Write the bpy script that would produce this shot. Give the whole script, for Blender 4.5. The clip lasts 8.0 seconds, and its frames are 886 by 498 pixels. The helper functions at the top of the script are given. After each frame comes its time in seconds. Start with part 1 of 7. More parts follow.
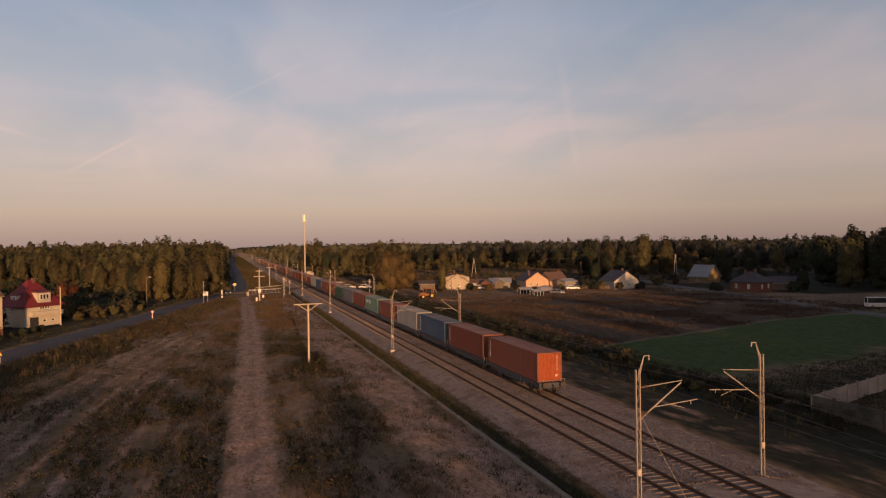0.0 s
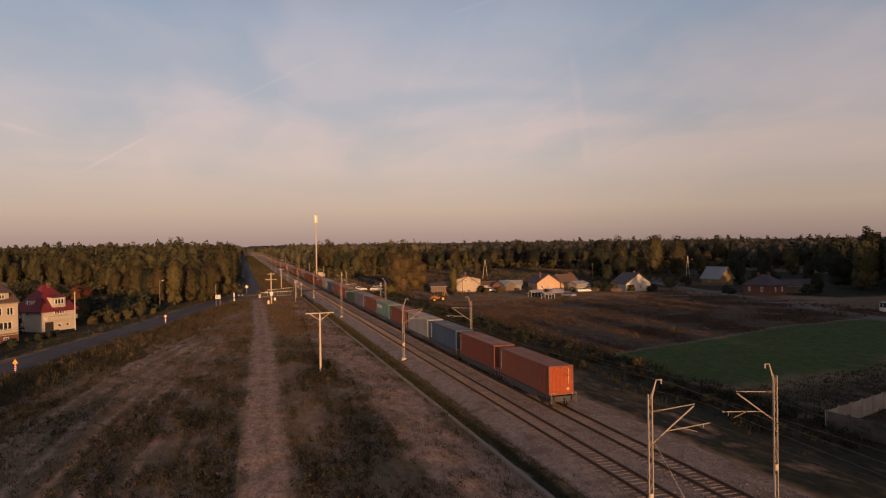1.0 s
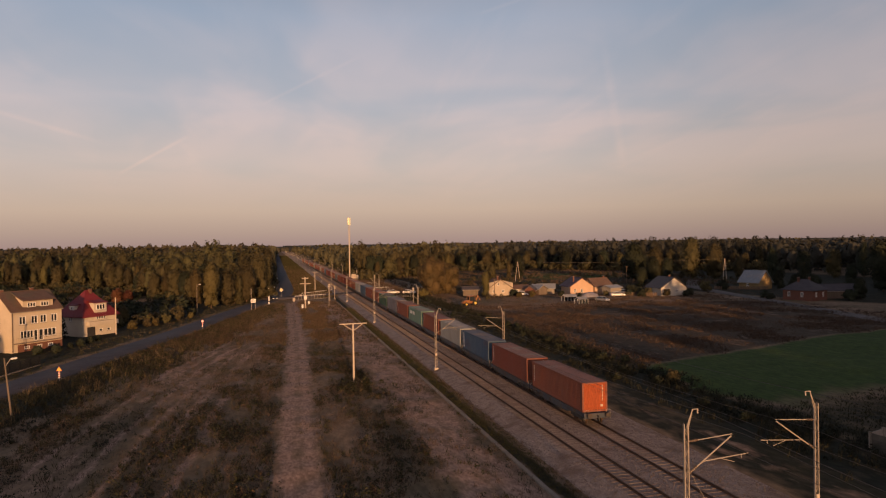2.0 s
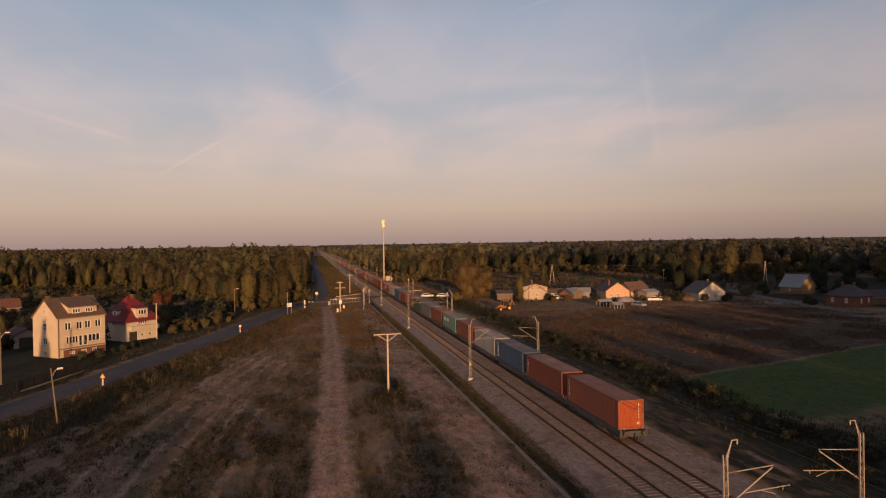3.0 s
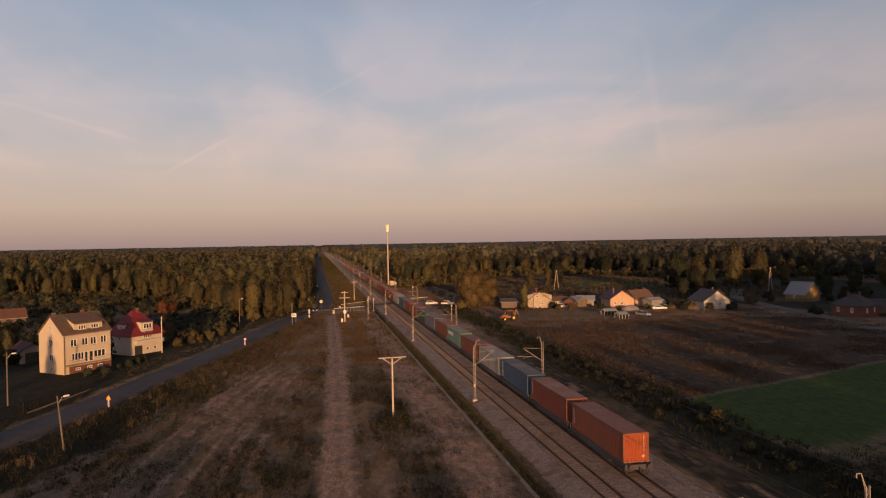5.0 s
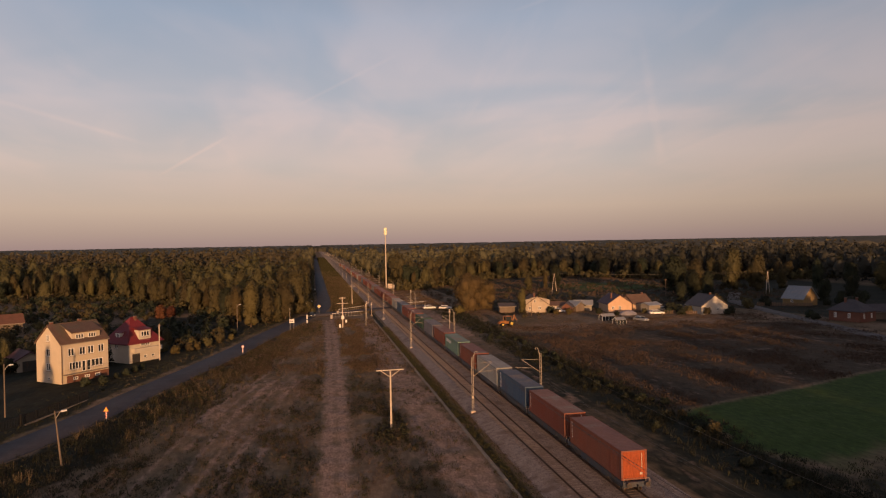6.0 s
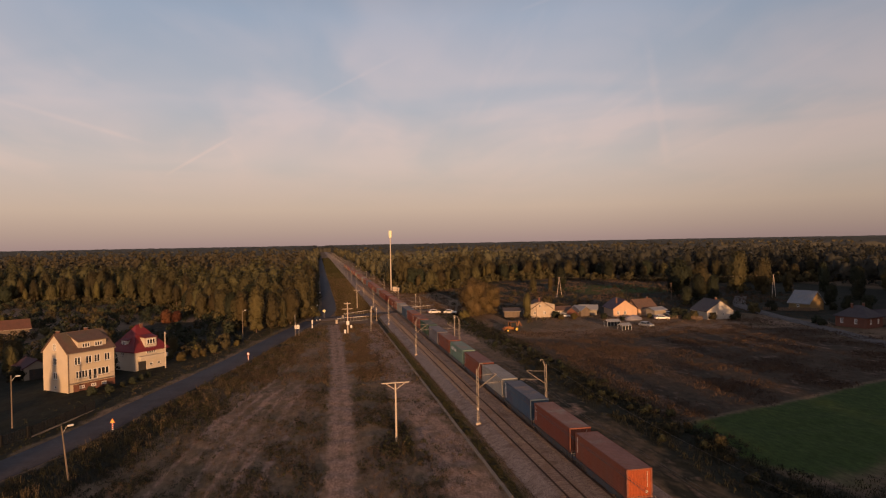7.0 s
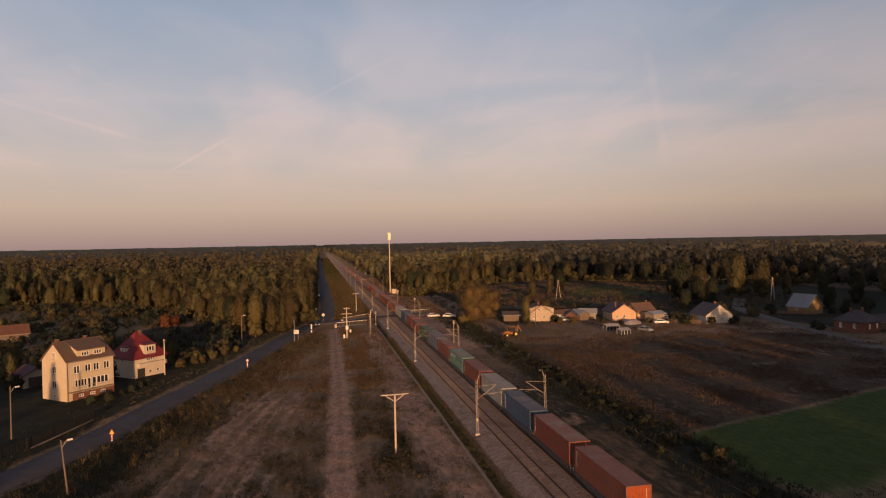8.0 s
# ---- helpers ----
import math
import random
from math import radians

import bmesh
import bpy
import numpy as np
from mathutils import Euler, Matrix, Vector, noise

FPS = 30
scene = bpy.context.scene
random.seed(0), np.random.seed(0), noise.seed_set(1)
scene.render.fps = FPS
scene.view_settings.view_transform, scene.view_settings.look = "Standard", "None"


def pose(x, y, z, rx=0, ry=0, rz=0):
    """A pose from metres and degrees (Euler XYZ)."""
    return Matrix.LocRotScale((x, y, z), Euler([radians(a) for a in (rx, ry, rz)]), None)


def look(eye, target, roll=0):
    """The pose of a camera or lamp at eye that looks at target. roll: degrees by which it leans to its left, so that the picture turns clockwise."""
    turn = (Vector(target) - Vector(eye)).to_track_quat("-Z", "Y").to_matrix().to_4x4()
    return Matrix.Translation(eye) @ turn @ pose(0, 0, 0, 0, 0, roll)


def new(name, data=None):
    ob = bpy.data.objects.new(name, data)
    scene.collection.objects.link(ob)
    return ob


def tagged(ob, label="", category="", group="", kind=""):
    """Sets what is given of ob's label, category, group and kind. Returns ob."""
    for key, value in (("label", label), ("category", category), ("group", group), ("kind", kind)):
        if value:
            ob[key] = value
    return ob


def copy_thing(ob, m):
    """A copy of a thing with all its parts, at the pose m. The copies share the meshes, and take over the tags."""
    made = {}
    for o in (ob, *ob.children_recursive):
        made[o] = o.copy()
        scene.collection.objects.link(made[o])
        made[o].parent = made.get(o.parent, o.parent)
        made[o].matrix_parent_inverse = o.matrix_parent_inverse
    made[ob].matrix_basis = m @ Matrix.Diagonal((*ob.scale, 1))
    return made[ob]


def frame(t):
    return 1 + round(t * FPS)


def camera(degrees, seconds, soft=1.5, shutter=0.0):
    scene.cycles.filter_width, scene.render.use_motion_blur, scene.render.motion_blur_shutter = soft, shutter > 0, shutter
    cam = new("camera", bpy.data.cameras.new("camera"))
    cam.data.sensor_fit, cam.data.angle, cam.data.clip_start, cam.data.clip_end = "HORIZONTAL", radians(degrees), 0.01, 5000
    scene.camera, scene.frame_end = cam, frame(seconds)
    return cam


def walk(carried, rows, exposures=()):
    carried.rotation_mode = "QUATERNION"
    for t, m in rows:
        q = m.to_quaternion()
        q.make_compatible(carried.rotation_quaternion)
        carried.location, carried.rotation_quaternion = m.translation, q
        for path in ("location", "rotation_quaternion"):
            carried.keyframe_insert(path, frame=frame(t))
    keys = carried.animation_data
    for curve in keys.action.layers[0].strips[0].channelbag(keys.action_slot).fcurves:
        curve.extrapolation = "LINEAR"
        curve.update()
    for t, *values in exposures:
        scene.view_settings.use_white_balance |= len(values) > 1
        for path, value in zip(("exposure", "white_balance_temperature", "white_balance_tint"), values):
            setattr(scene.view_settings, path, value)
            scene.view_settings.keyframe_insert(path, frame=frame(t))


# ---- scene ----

# ---------- camera: a drone that climbs straight up while it turns a little ----------
cam = camera(65.7, 8.0, soft=1.2)
PATH = [
    (0, 14.27, -17.33, 89.79, 0.80),
    (0.5, 14.93, -16.99, 89.72, 0.82),
    (1, 15.62, -16.41, 89.65, 0.84),
    (1.5, 16.37, -15.26, 89.62, 0.86),
    (3, 18.56, -10.89, 89.60, 0.91),
    (3.5, 19.33, -10.25, 89.59, 0.93),
    (4, 20.07, -10.12, 89.56, 0.95),
    (4.5, 20.84, -10.32, 89.53, 0.97),
    (6, 23.17, -10.73, 89.50, 1.02),
    (6.5, 24.00, -10.50, 89.51, 1.04),
    (7, 24.80, -10.33, 89.49, 1.06),
    (7.5, 25.61, -10.28, 89.45, 1.08),
    (8, 26.40, -10.41, 89.41, 1.10),
]
walk(cam, [(t, pose(0, 0, z, rx, 0, yaw) @ pose(0, 0, 0, 0, 0, -roll)) for t, z, yaw, rx, roll in PATH])

# ---------- sky, sun, exposure ----------
SUN_EL, SUN_X = 5.0, -0.05
SUN_ROT = math.pi - math.atan2(SUN_X, 1.0)
scene.view_settings.exposure = 0.0


TRAILS = [
    ((0.5016, 0.1875, -0.8446), (-0.1559, 0.9798, 0.1249), 3.34, 0.0035, 0.1),
    ((0.4633, 0.1813, -0.8674), (0.0651, 0.9692, 0.2374), 6.1, 0.0035, 0.07),
    ((-0.2892, 0.0722, -0.9546), (-0.3035, 0.9388, 0.163), 6.42, 0.005, 0.06),
    ((0.3639, 0.2055, -0.9085), (0.3157, 0.8904, 0.3279), 3.02, 0.004, 0.06),
    ((-0.054, 0.4258, -0.9032), (0.6875, 0.6718, 0.2757), 5.56, 0.03, 0.06),
    ((-0.8636, 0.4855, -0.136), (0.4579, 0.8681, 0.1915), 5.88, 0.01, 0.05),
]


def build_world():
    w = bpy.data.worlds.new("evening_sky")
    scene.world = w
    w.use_nodes = True
    nt = w.node_tree
    nt.nodes.clear()
    N, L = nt.nodes.new, nt.links.new
    out = N("ShaderNodeOutputWorld")
    bg = N("ShaderNodeBackground")
    sky = N("ShaderNodeTexSky")
    sky.sky_type = 'NISHITA'
    sky.sun_disc = False
    sky.sun_elevation, sky.sun_rotation = radians(SUN_EL), SUN_ROT
    sky.air_density, sky.dust_density, sky.ozone_density = 1.0, 2.0, 2.0
    scale = N("ShaderNodeVectorMath"); scale.operation = 'SCALE'; scale.inputs["Scale"].default_value = 0.12
    L(sky.outputs["Color"], scale.inputs[0])
    tc = N("ShaderNodeTexCoord")
    sep = N("ShaderNodeSeparateXYZ")
    L(tc.outputs["Generated"], sep.inputs[0])
    # veil of high thin cloud, tinted by the low sun: its colour by elevation
    ramp = N("ShaderNodeValToRGB")
    el = ramp.color_ramp.elements
    el[0].position, el[0].color = 0.0, (0.360, 0.245, 0.220, 1)
    el[1].position, el[1].color = 1.0, (0.060, 0.080, 0.130, 1)
    for p, c in ((0.02, (0.440, 0.312, 0.252)), (0.05, (0.550, 0.402, 0.308)), (0.115, (0.575, 0.463, 0.407)), (0.195, (0.495, 0.448, 0.455)),
                 (0.31, (0.355, 0.380, 0.447)), (0.45, (0.180, 0.205, 0.265)), (0.7, (0.070, 0.088, 0.135))):
        e = el.new(p); e.color = (*c, 1)
    L(sep.outputs["Z"], ramp.inputs["Fac"])
    # flat cloud deck coordinates
    add = N("ShaderNodeMath"); add.operation = 'ADD'; add.inputs[1].default_value = 0.16
    L(sep.outputs["Z"], add.inputs[0])
    deck = N("ShaderNodeVectorMath"); deck.operation = 'DIVIDE'
    L(tc.outputs["Generated"], deck.inputs[0])
    comb = N("ShaderNodeCombineXYZ")
    for i in range(3):
        L(add.outputs[0], comb.inputs[i])
    L(comb.outputs[0], deck.inputs[1])
    def remap(v, a, b_, lo, hi, smooth=False):
        mr = N("ShaderNodeMapRange")
        if smooth:
            mr.interpolation_type = 'SMOOTHSTEP'
        for k, x in (("From Min", a), ("From Max", b_), ("To Min", lo), ("To Max", hi)):
            mr.inputs[k].default_value = x
        L(v, mr.inputs["Value"])
        return mr.outputs[0]
    def math_node(op, a, b_):
        m = N("ShaderNodeMath"); m.operation = op
        for i, v in enumerate((a, b_)):
            if isinstance(v, float):
                m.inputs[i].default_value = v
            else:
                L(v, m.inputs[i])
        return m.outputs[0]
    def cloud(scale_v, rot, ns, detail, lo, hi):
        mp = N("ShaderNodeMapping")
        mp.inputs["Scale"].default_value = scale_v
        mp.inputs["Rotation"].default_value = (0, 0, radians(rot))
        L(deck.outputs[0], mp.inputs[0])
        n = N("ShaderNodeTexNoise")
        n.inputs["Scale"].default_value, n.inputs["Detail"].default_value = ns, detail
        n.inputs["Roughness"].default_value, n.inputs["Distortion"].default_value = 0.5, 0.7
        L(mp.outputs[0], n.inputs["Vector"])
        return remap(n.outputs["Fac"], lo, hi, 0.0, 1.0, True)
    soft_cloud = cloud((1.0, 0.8, 0.0), 20, 1.1, 3, 0.34, 0.66)
    wisps = cloud((1.5, 0.55, 0.0), -38, 2.2, 6, 0.45, 0.75)
    total = math_node('MULTIPLY', math_node('ADD', soft_cloud, math_node('MULTIPLY', wisps, 0.45)), remap(sep.outputs["Z"], 0.03, 0.20, 0.0, 1.0, True))
    # vapour trails: great circles n, centred on m
    for n_, m_, half, wid, amount in TRAILS:
        def dot(v):
            d = N("ShaderNodeVectorMath"); d.operation = 'DOT_PRODUCT'
            L(tc.outputs["Generated"], d.inputs[0]); d.inputs[1].default_value = v
            return d.outputs["Value"]
        across = remap(math_node('ABSOLUTE', dot(n_), 0.0), 0.0, wid, 1.0, 0.0, True)
        along = remap(dot(m_), math.cos(radians(half)), math.cos(radians(half * 0.3)), 0.0, 1.0, True)
        ragged = remap(wisps, 0.0, 1.0, 0.55, 1.0)
        total = math_node('ADD', total, math_node('MULTIPLY', math_node('MULTIPLY', across, along), math_node('MULTIPLY', ragged, amount * 8.0)))
    gap = N("ShaderNodeMix"); gap.data_type = 'RGBA'; gap.blend_type = 'MULTIPLY'; gap.inputs["Factor"].default_value = 1.0
    tint = N("ShaderNodeMix"); tint.data_type = 'RGBA'
    tint.inputs["A"].default_value, tint.inputs["B"].default_value = (0.85, 0.93, 1.0, 1), (1.085, 1.033, 1.03, 1)
    tint.clamp_result = False
    low = remap(sep.outputs["Z"], 0.03, 0.20, 0.6, 0.0, True)
    L(math_node('ADD', math_node('MULTIPLY', total, 0.95), low), tint.inputs["Factor"])
    # the sky colour is dimmed towards +x
    thin = N("ShaderNodeVectorMath"); thin.operation = 'SCALE'
    L(ramp.outputs["Color"], thin.inputs[0]); L(remap(sep.outputs["X"], 0.30, 0.70, 1.0, 0.80, True), thin.inputs["Scale"])
    L(thin.outputs[0], gap.inputs["A"]); L(tint.outputs["Result"], gap.inputs["B"])
    mix = N("ShaderNodeMix"); mix.data_type = 'RGBA'
    L(remap(total, 0.0, 1.3, 0.90, 0.98), mix.inputs["Factor"]); L(scale.outputs[0], mix.inputs["A"]); L(gap.outputs["Result"], mix.inputs["B"])
    # the glow of the low sun, in the half of the sky behind the drone
    sd = N("ShaderNodeVectorMath"); sd.operation = 'DOT_PRODUCT'
    L(tc.outputs["Generated"], sd.inputs[0])
    sd.inputs[1].default_value = Vector((SUN_X, -1.0, math.tan(radians(SUN_EL)))).normalized()
    lobe = math_node('POWER', remap(sd.outputs["Value"], 0.0, 1.0, 0.0, 1.0), 2.5)
    glow = N("ShaderNodeVectorMath"); glow.operation = 'SCALE'
    glow.inputs[0].default_value = (0.45, 0.24, 0.12)
    L(lobe, glow.inputs["Scale"])
    both = N("ShaderNodeVectorMath"); both.operation = 'ADD'
    L(mix.outputs["Result"], both.inputs[0]); L(glow.outputs[0], both.inputs[1])
    L(both.outputs[0], bg.inputs["Color"])
    bg.inputs["Strength"].default_value = 1.12
    L(bg.outputs[0], out.inputs[0])


build_world()
sun_data = bpy.data.lights.new("low_sun", 'SUN')
sun_data.energy, sun_data.angle, sun_data.color = 5.0, radians(0.6), (1.0, 0.52, 0.23)
sun = new("low_sun", sun_data)
sun.matrix_world = look((SUN_X * 100, -100, math.tan(radians(SUN_EL)) * 100), (0, 0, 0))


# ---------- materials ----------
def mat(name, c1, c2=None, scale=1.0, rough=0.8, bump=0.0, bump_scale=None, metal=0.0, vary=0.0, island=0.0, stain=None, stain_scale=0.3, spec=0.4, streak=False, grain=0.15):
    """Two-scale noise paint: c1/c2 mixed by a coarse noise, a fine grain, stains, bump; vary: per object, island: per loose piece."""
    m = bpy.data.materials.new(name)
    m.use_nodes = True
    nt = m.node_tree
    N, L = nt.nodes.new, nt.links.new
    b = nt.nodes["Principled BSDF"]
    b.inputs["Roughness"].default_value, b.inputs["Metallic"].default_value = rough, metal
    b.inputs["Specular IOR Level"].default_value = spec
    geo = N("ShaderNodeNewGeometry")
    def noise_tex(s, detail=4.0, squash=None):
        n = N("ShaderNodeTexNoise")
        n.inputs["Scale"].default_value, n.inputs["Detail"].default_value = s, detail
        if squash:
            mp = N("ShaderNodeMapping"); mp.inputs["Scale"].default_value = squash
            L(geo.outputs["Position"], mp.inputs[0]); L(mp.outputs[0], n.inputs["Vector"])
        else:
            L(geo.outputs["Position"], n.inputs["Vector"])
        return n.outputs["Fac"]
    def spread(sock, lo, hi):
        mr = N("ShaderNodeMapRange")
        mr.inputs["From Min"].default_value, mr.inputs["From Max"].default_value = 0.3, 0.7
        mr.inputs["To Min"].default_value, mr.inputs["To Max"].default_value = lo, hi
        L(sock, mr.inputs["Value"])
        return mr.outputs[0]
    mix = N("ShaderNodeMix"); mix.data_type = 'RGBA'
    mix.inputs["A"].default_value = (*c1, 1)
    mix.inputs["B"].default_value = (*(c2 or [v * 0.8 for v in c1]), 1)
    L(spread(noise_tex(scale, 5, (1, 1, 0.15) if streak else None), 0, 1), mix.inputs["Factor"])
    col = mix.outputs["Result"]
    if stain:
        mr = N("ShaderNodeMapRange"); mr.interpolation_type = 'SMOOTHSTEP'
        mr.inputs["From Min"].default_value, mr.inputs["From Max"].default_value = 0.52, 0.68
        L(noise_tex(stain_scale, 6), mr.inputs["Value"])
        ms = N("ShaderNodeMix"); ms.data_type = 'RGBA'
        L(mr.outputs[0], ms.inputs["Factor"]); L(col, ms.inputs["A"]); ms.inputs["B"].default_value = (*stain, 1)
        col = ms.outputs["Result"]
    hsv = N("ShaderNodeHueSaturation")
    L(col, hsv.inputs["Color"])
    val = spread(noise_tex(scale * 9, 3), 1 - grain, 1 + grain)
    for amount, sock in ((vary, "object"), (island, "island")):
        if amount:
            src = N("ShaderNodeObjectInfo").outputs["Random"] if sock == "object" else geo.outputs["Random Per Island"]
            mr = N("ShaderNodeMapRange")
            mr.inputs["To Min"].default_value, mr.inputs["To Max"].default_value = 1 - amount, 1 + amount
            L(src, mr.inputs["Value"])
            mu = N("ShaderNodeMath"); mu.operation = 'MULTIPLY'
            L(val, mu.inputs[0]); L(mr.outputs[0], mu.inputs[1])
            val = mu.outputs[0]
            if sock == "object":
                hr = N("ShaderNodeMapRange")
                hr.inputs["To Min"].default_value, hr.inputs["To Max"].default_value = 0.5 - amount * 0.07, 0.5 + amount * 0.05
                L(src, hr.inputs["Value"]); L(hr.outputs[0], hsv.inputs["Hue"])
    L(val, hsv.inputs["Value"])
    L(hsv.outputs["Color"], b.inputs["Base Color"])
    if bump:
        bn = N("ShaderNodeBump")
        bn.inputs["Strength"].default_value, bn.inputs["Distance"].default_value = bump, 0.05
        L(noise_tex(bump_scale or scale * 6, 4), bn.inputs["Height"])
        L(bn.outputs[0], b.inputs["Normal"])
    return m


M = dict(
    asphalt=mat("asphalt", (0.055, 0.050, 0.057), (0.072, 0.066, 0.073), 0.25, 0.82, 0.2, 14, stain=(0.050, 0.046, 0.051), stain_scale=0.15, spec=0.3),
    ballast=mat("ballast", (0.205, 0.155, 0.130), (0.335, 0.268, 0.230), 1.6, 0.95, 1.0, 7, grain=0.42, stain=(0.17, 0.12, 0.095), stain_scale=0.35),
    rail=mat("rail_steel", (0.075, 0.045, 0.032), (0.11, 0.07, 0.05), 3.0, 0.55, metal=0.5),
    sleeper=mat("concrete_sleeper", (0.215, 0.165, 0.135), (0.180, 0.138, 0.113), 1.5, 0.9, 0.3, vary=0.15),
    concrete=mat("concrete", (0.25, 0.205, 0.165), (0.19, 0.155, 0.125), 0.8, 0.9, 0.3, 20, vary=0.08),
    pole=mat("pole_concrete", (0.52, 0.44, 0.36), (0.42, 0.36, 0.30), 1.2, 0.85, 0.2, 20, vary=0.08),
    wood=mat("weathered_wood", (0.16, 0.11, 0.075), (0.10, 0.07, 0.05), 2.0, 0.85, 0.4, 15),
    galv=mat("galvanised_steel", (0.37, 0.32, 0.27), (0.29, 0.255, 0.215), 2.0, 0.6, metal=0.1),
    wire=mat("wire", (0.085, 0.07, 0.06), None, 2.0, 0.6, metal=0.4),
    black=mat("black_metal", (0.025, 0.025, 0.027), (0.04, 0.038, 0.036), 2.0, 0.6, stain=(0.06, 0.04, 0.03), stain_scale=1.2),
    rubber=mat("rubber", (0.02, 0.02, 0.02), None, 3.0, 0.9),
    white=mat("white_paint", (0.75, 0.73, 0.70), (0.62, 0.60, 0.57), 1.0, 0.6),
    redpaint=mat("red_paint", (0.55, 0.04, 0.03), None, 2.0, 0.5),
    yellow=mat("yellow_paint", (0.68, 0.50, 0.10), (0.58, 0.42, 0.08), 2.0, 0.5),
    orange=mat("digger_paint", (0.33, 0.13, 0.035), (0.24, 0.10, 0.03), 1.5, 0.5),
    glass=mat("window_glass", (0.03, 0.035, 0.04), None, 1.0, 0.08, spec=0.6),
    bark=mat("bark", (0.13, 0.085, 0.055), (0.08, 0.055, 0.04), 2.0, 0.95, 0.6, 12),
)


# ---------- mesh helpers ----------
def box(bm, x0, x1, y0, y1, z0, z1, bevel=0.0):
    vs = [bm.verts.new((x, y, z)) for x in (x0, x1) for y in (y0, y1) for z in (z0, z1)]
    for f in ((0, 1, 3, 2), (4, 6, 7, 5), (0, 4, 5, 1), (2, 3, 7, 6), (0, 2, 6, 4), (1, 5, 7, 3)):
        bm.faces.new([vs[i] for i in f])
    if bevel:
        edges = list({e for v in vs for e in v.link_edges})
        bmesh.ops.bevel(bm, geom=edges, offset=bevel, segments=1, affect='EDGES')


def tube(bm, p, q, r, n=6, r2=None):
    """A capped bar from p to q."""
    p, q = Vector(p), Vector(q)
    d = (q - p).normalized()
    u = d.orthogonal().normalized()
    v = d.cross(u)
    ring = []
    for c, rad in ((p, r), (q, r if r2 is None else r2)):
        ring.append([bm.verts.new(c + (u * math.cos(a) + v * math.sin(a)) * rad) for a in (2 * math.pi * k / n for k in range(n))])
    for k in range(n):
        bm.faces.new((ring[0][k], ring[0][(k + 1) % n], ring[1][(k + 1) % n], ring[1][k]))
    bm.faces.new(ring[0][::-1])
    bm.faces.new(ring[1])


def quad(bm, *pts):
    return bm.faces.new([bm.verts.new(p) for p in pts])


def prism(bm, pts, axis, a, b):
    """A polygon pts (2D) swept along axis 'x', 'y' or 'z' from a to b."""
    def place(p, s):
        return {'x': (s, p[0], p[1]), 'y': (p[0], s, p[1]), 'z': (p[0], p[1], s)}[axis]
    A = [bm.verts.new(place(p, a)) for p in pts]
    B = [bm.verts.new(place(p, b)) for p in pts]
    n = len(pts)
    for i in range(n):
        bm.faces.new((A[i], A[(i + 1) % n], B[(i + 1) % n], B[i]))
    bm.faces.new(A[::-1])
    bm.faces.new(B)


def mesh_of(name, bm, material):
    bmesh.ops.recalc_face_normals(bm, faces=bm.faces)
    me = bpy.data.meshes.new(name)
    bm.to_mesh(me)
    bm.free()
    me.materials.append(material)
    return me


def part(name, bm, material, parent=None, label=""):
    ob = new(name, mesh_of(name, bm, material))
    if parent:
        ob.parent = parent
    return tagged(ob, label)


def made(fn, *args):
    bm = bmesh.new()
    fn(bm, *args)
    return bm


def boxes(*rows, bevel=0.0):
    bm = bmesh.new()
    for r in rows:
        box(bm, *r, bevel=bevel)
    return bm


def tubes(*rows):
    bm = bmesh.new()
    for r in rows:
        tube(bm, *r)
    return bm


def thing(name, label, category, group="", m=None, kind=""):
    ob = new(name)
    if m is not None:
        ob.matrix_basis = m
    return tagged(ob, label, category, group, kind)


def array_mesh(name, verts, faces, material):
    """A mesh from arrays; faces all have the same number of corners."""
    me = bpy.data.meshes.new(name)
    me.vertices.add(len(verts))
    me.vertices.foreach_set("co", np.asarray(verts, np.float32).ravel())
    k = faces.shape[1]
    me.loops.add(faces.size)
    me.loops.foreach_set("vertex_index", faces.astype(np.int32).ravel())
    me.polygons.add(len(faces))
    me.polygons.foreach_set("loop_start", np.arange(0, faces.size, k, dtype=np.int32))
    me.update(calc_edges=True)
    me.materials.append(material)
    return me


rng = np.random.default_rng(7)

# ---------- ground ----------
XL, XR, RAIL_Z = 23.5, 27.55, 0.75          # track centres and height of the rail heads
ROAD = [(-52, 52), (-43, 68), (-35.5, 84.5), (-31, 99.5), (-27.6, 115.3), (-22.6, 135), (-19, 149.5), (-10.2, 192), (-5.5, 213),
        (0.5, 236), (3.5, 262), (4.0, 300), (3.8, 420), (3.8, 1000), (3.8, 3500)]


def road_x(y):
    return np.interp(y, [p[1] for p in ROAD], [p[0] for p in ROAD])


def fan_edge(y):
    """The outer edge of the fan of wheel tracks that sweeps from the farm track to the road."""
    return np.interp(y, [50, 66, 80, 93, 110, 126, 150, 190], [-19.5, -18.6, -17.4, -16.0, -13.2, -9.4, -5.5, -3.0])


def band(v, lo, hi, soft):
    return np.clip((v - lo) / soft + 0.5, 0, 1) * np.clip((hi - v) / soft + 0.5, 0, 1)


def soft_noise(x, y, s, seed=0.0):
    return np.array([noise.noise((a / s + seed, b / s - seed, seed)) for a, b in zip(x.ravel(), y.ravel())]).reshape(x.shape)


def green_edges(x):
    """The near and far edge of the sown field at x."""
    return np.interp(x, [46, 51, 81, 130, 240], [70, 60, 67.5, 76, 95]), np.interp(x, [46, 50, 69, 94, 125, 240], [82, 85, 91.5, 101, 106, 128])


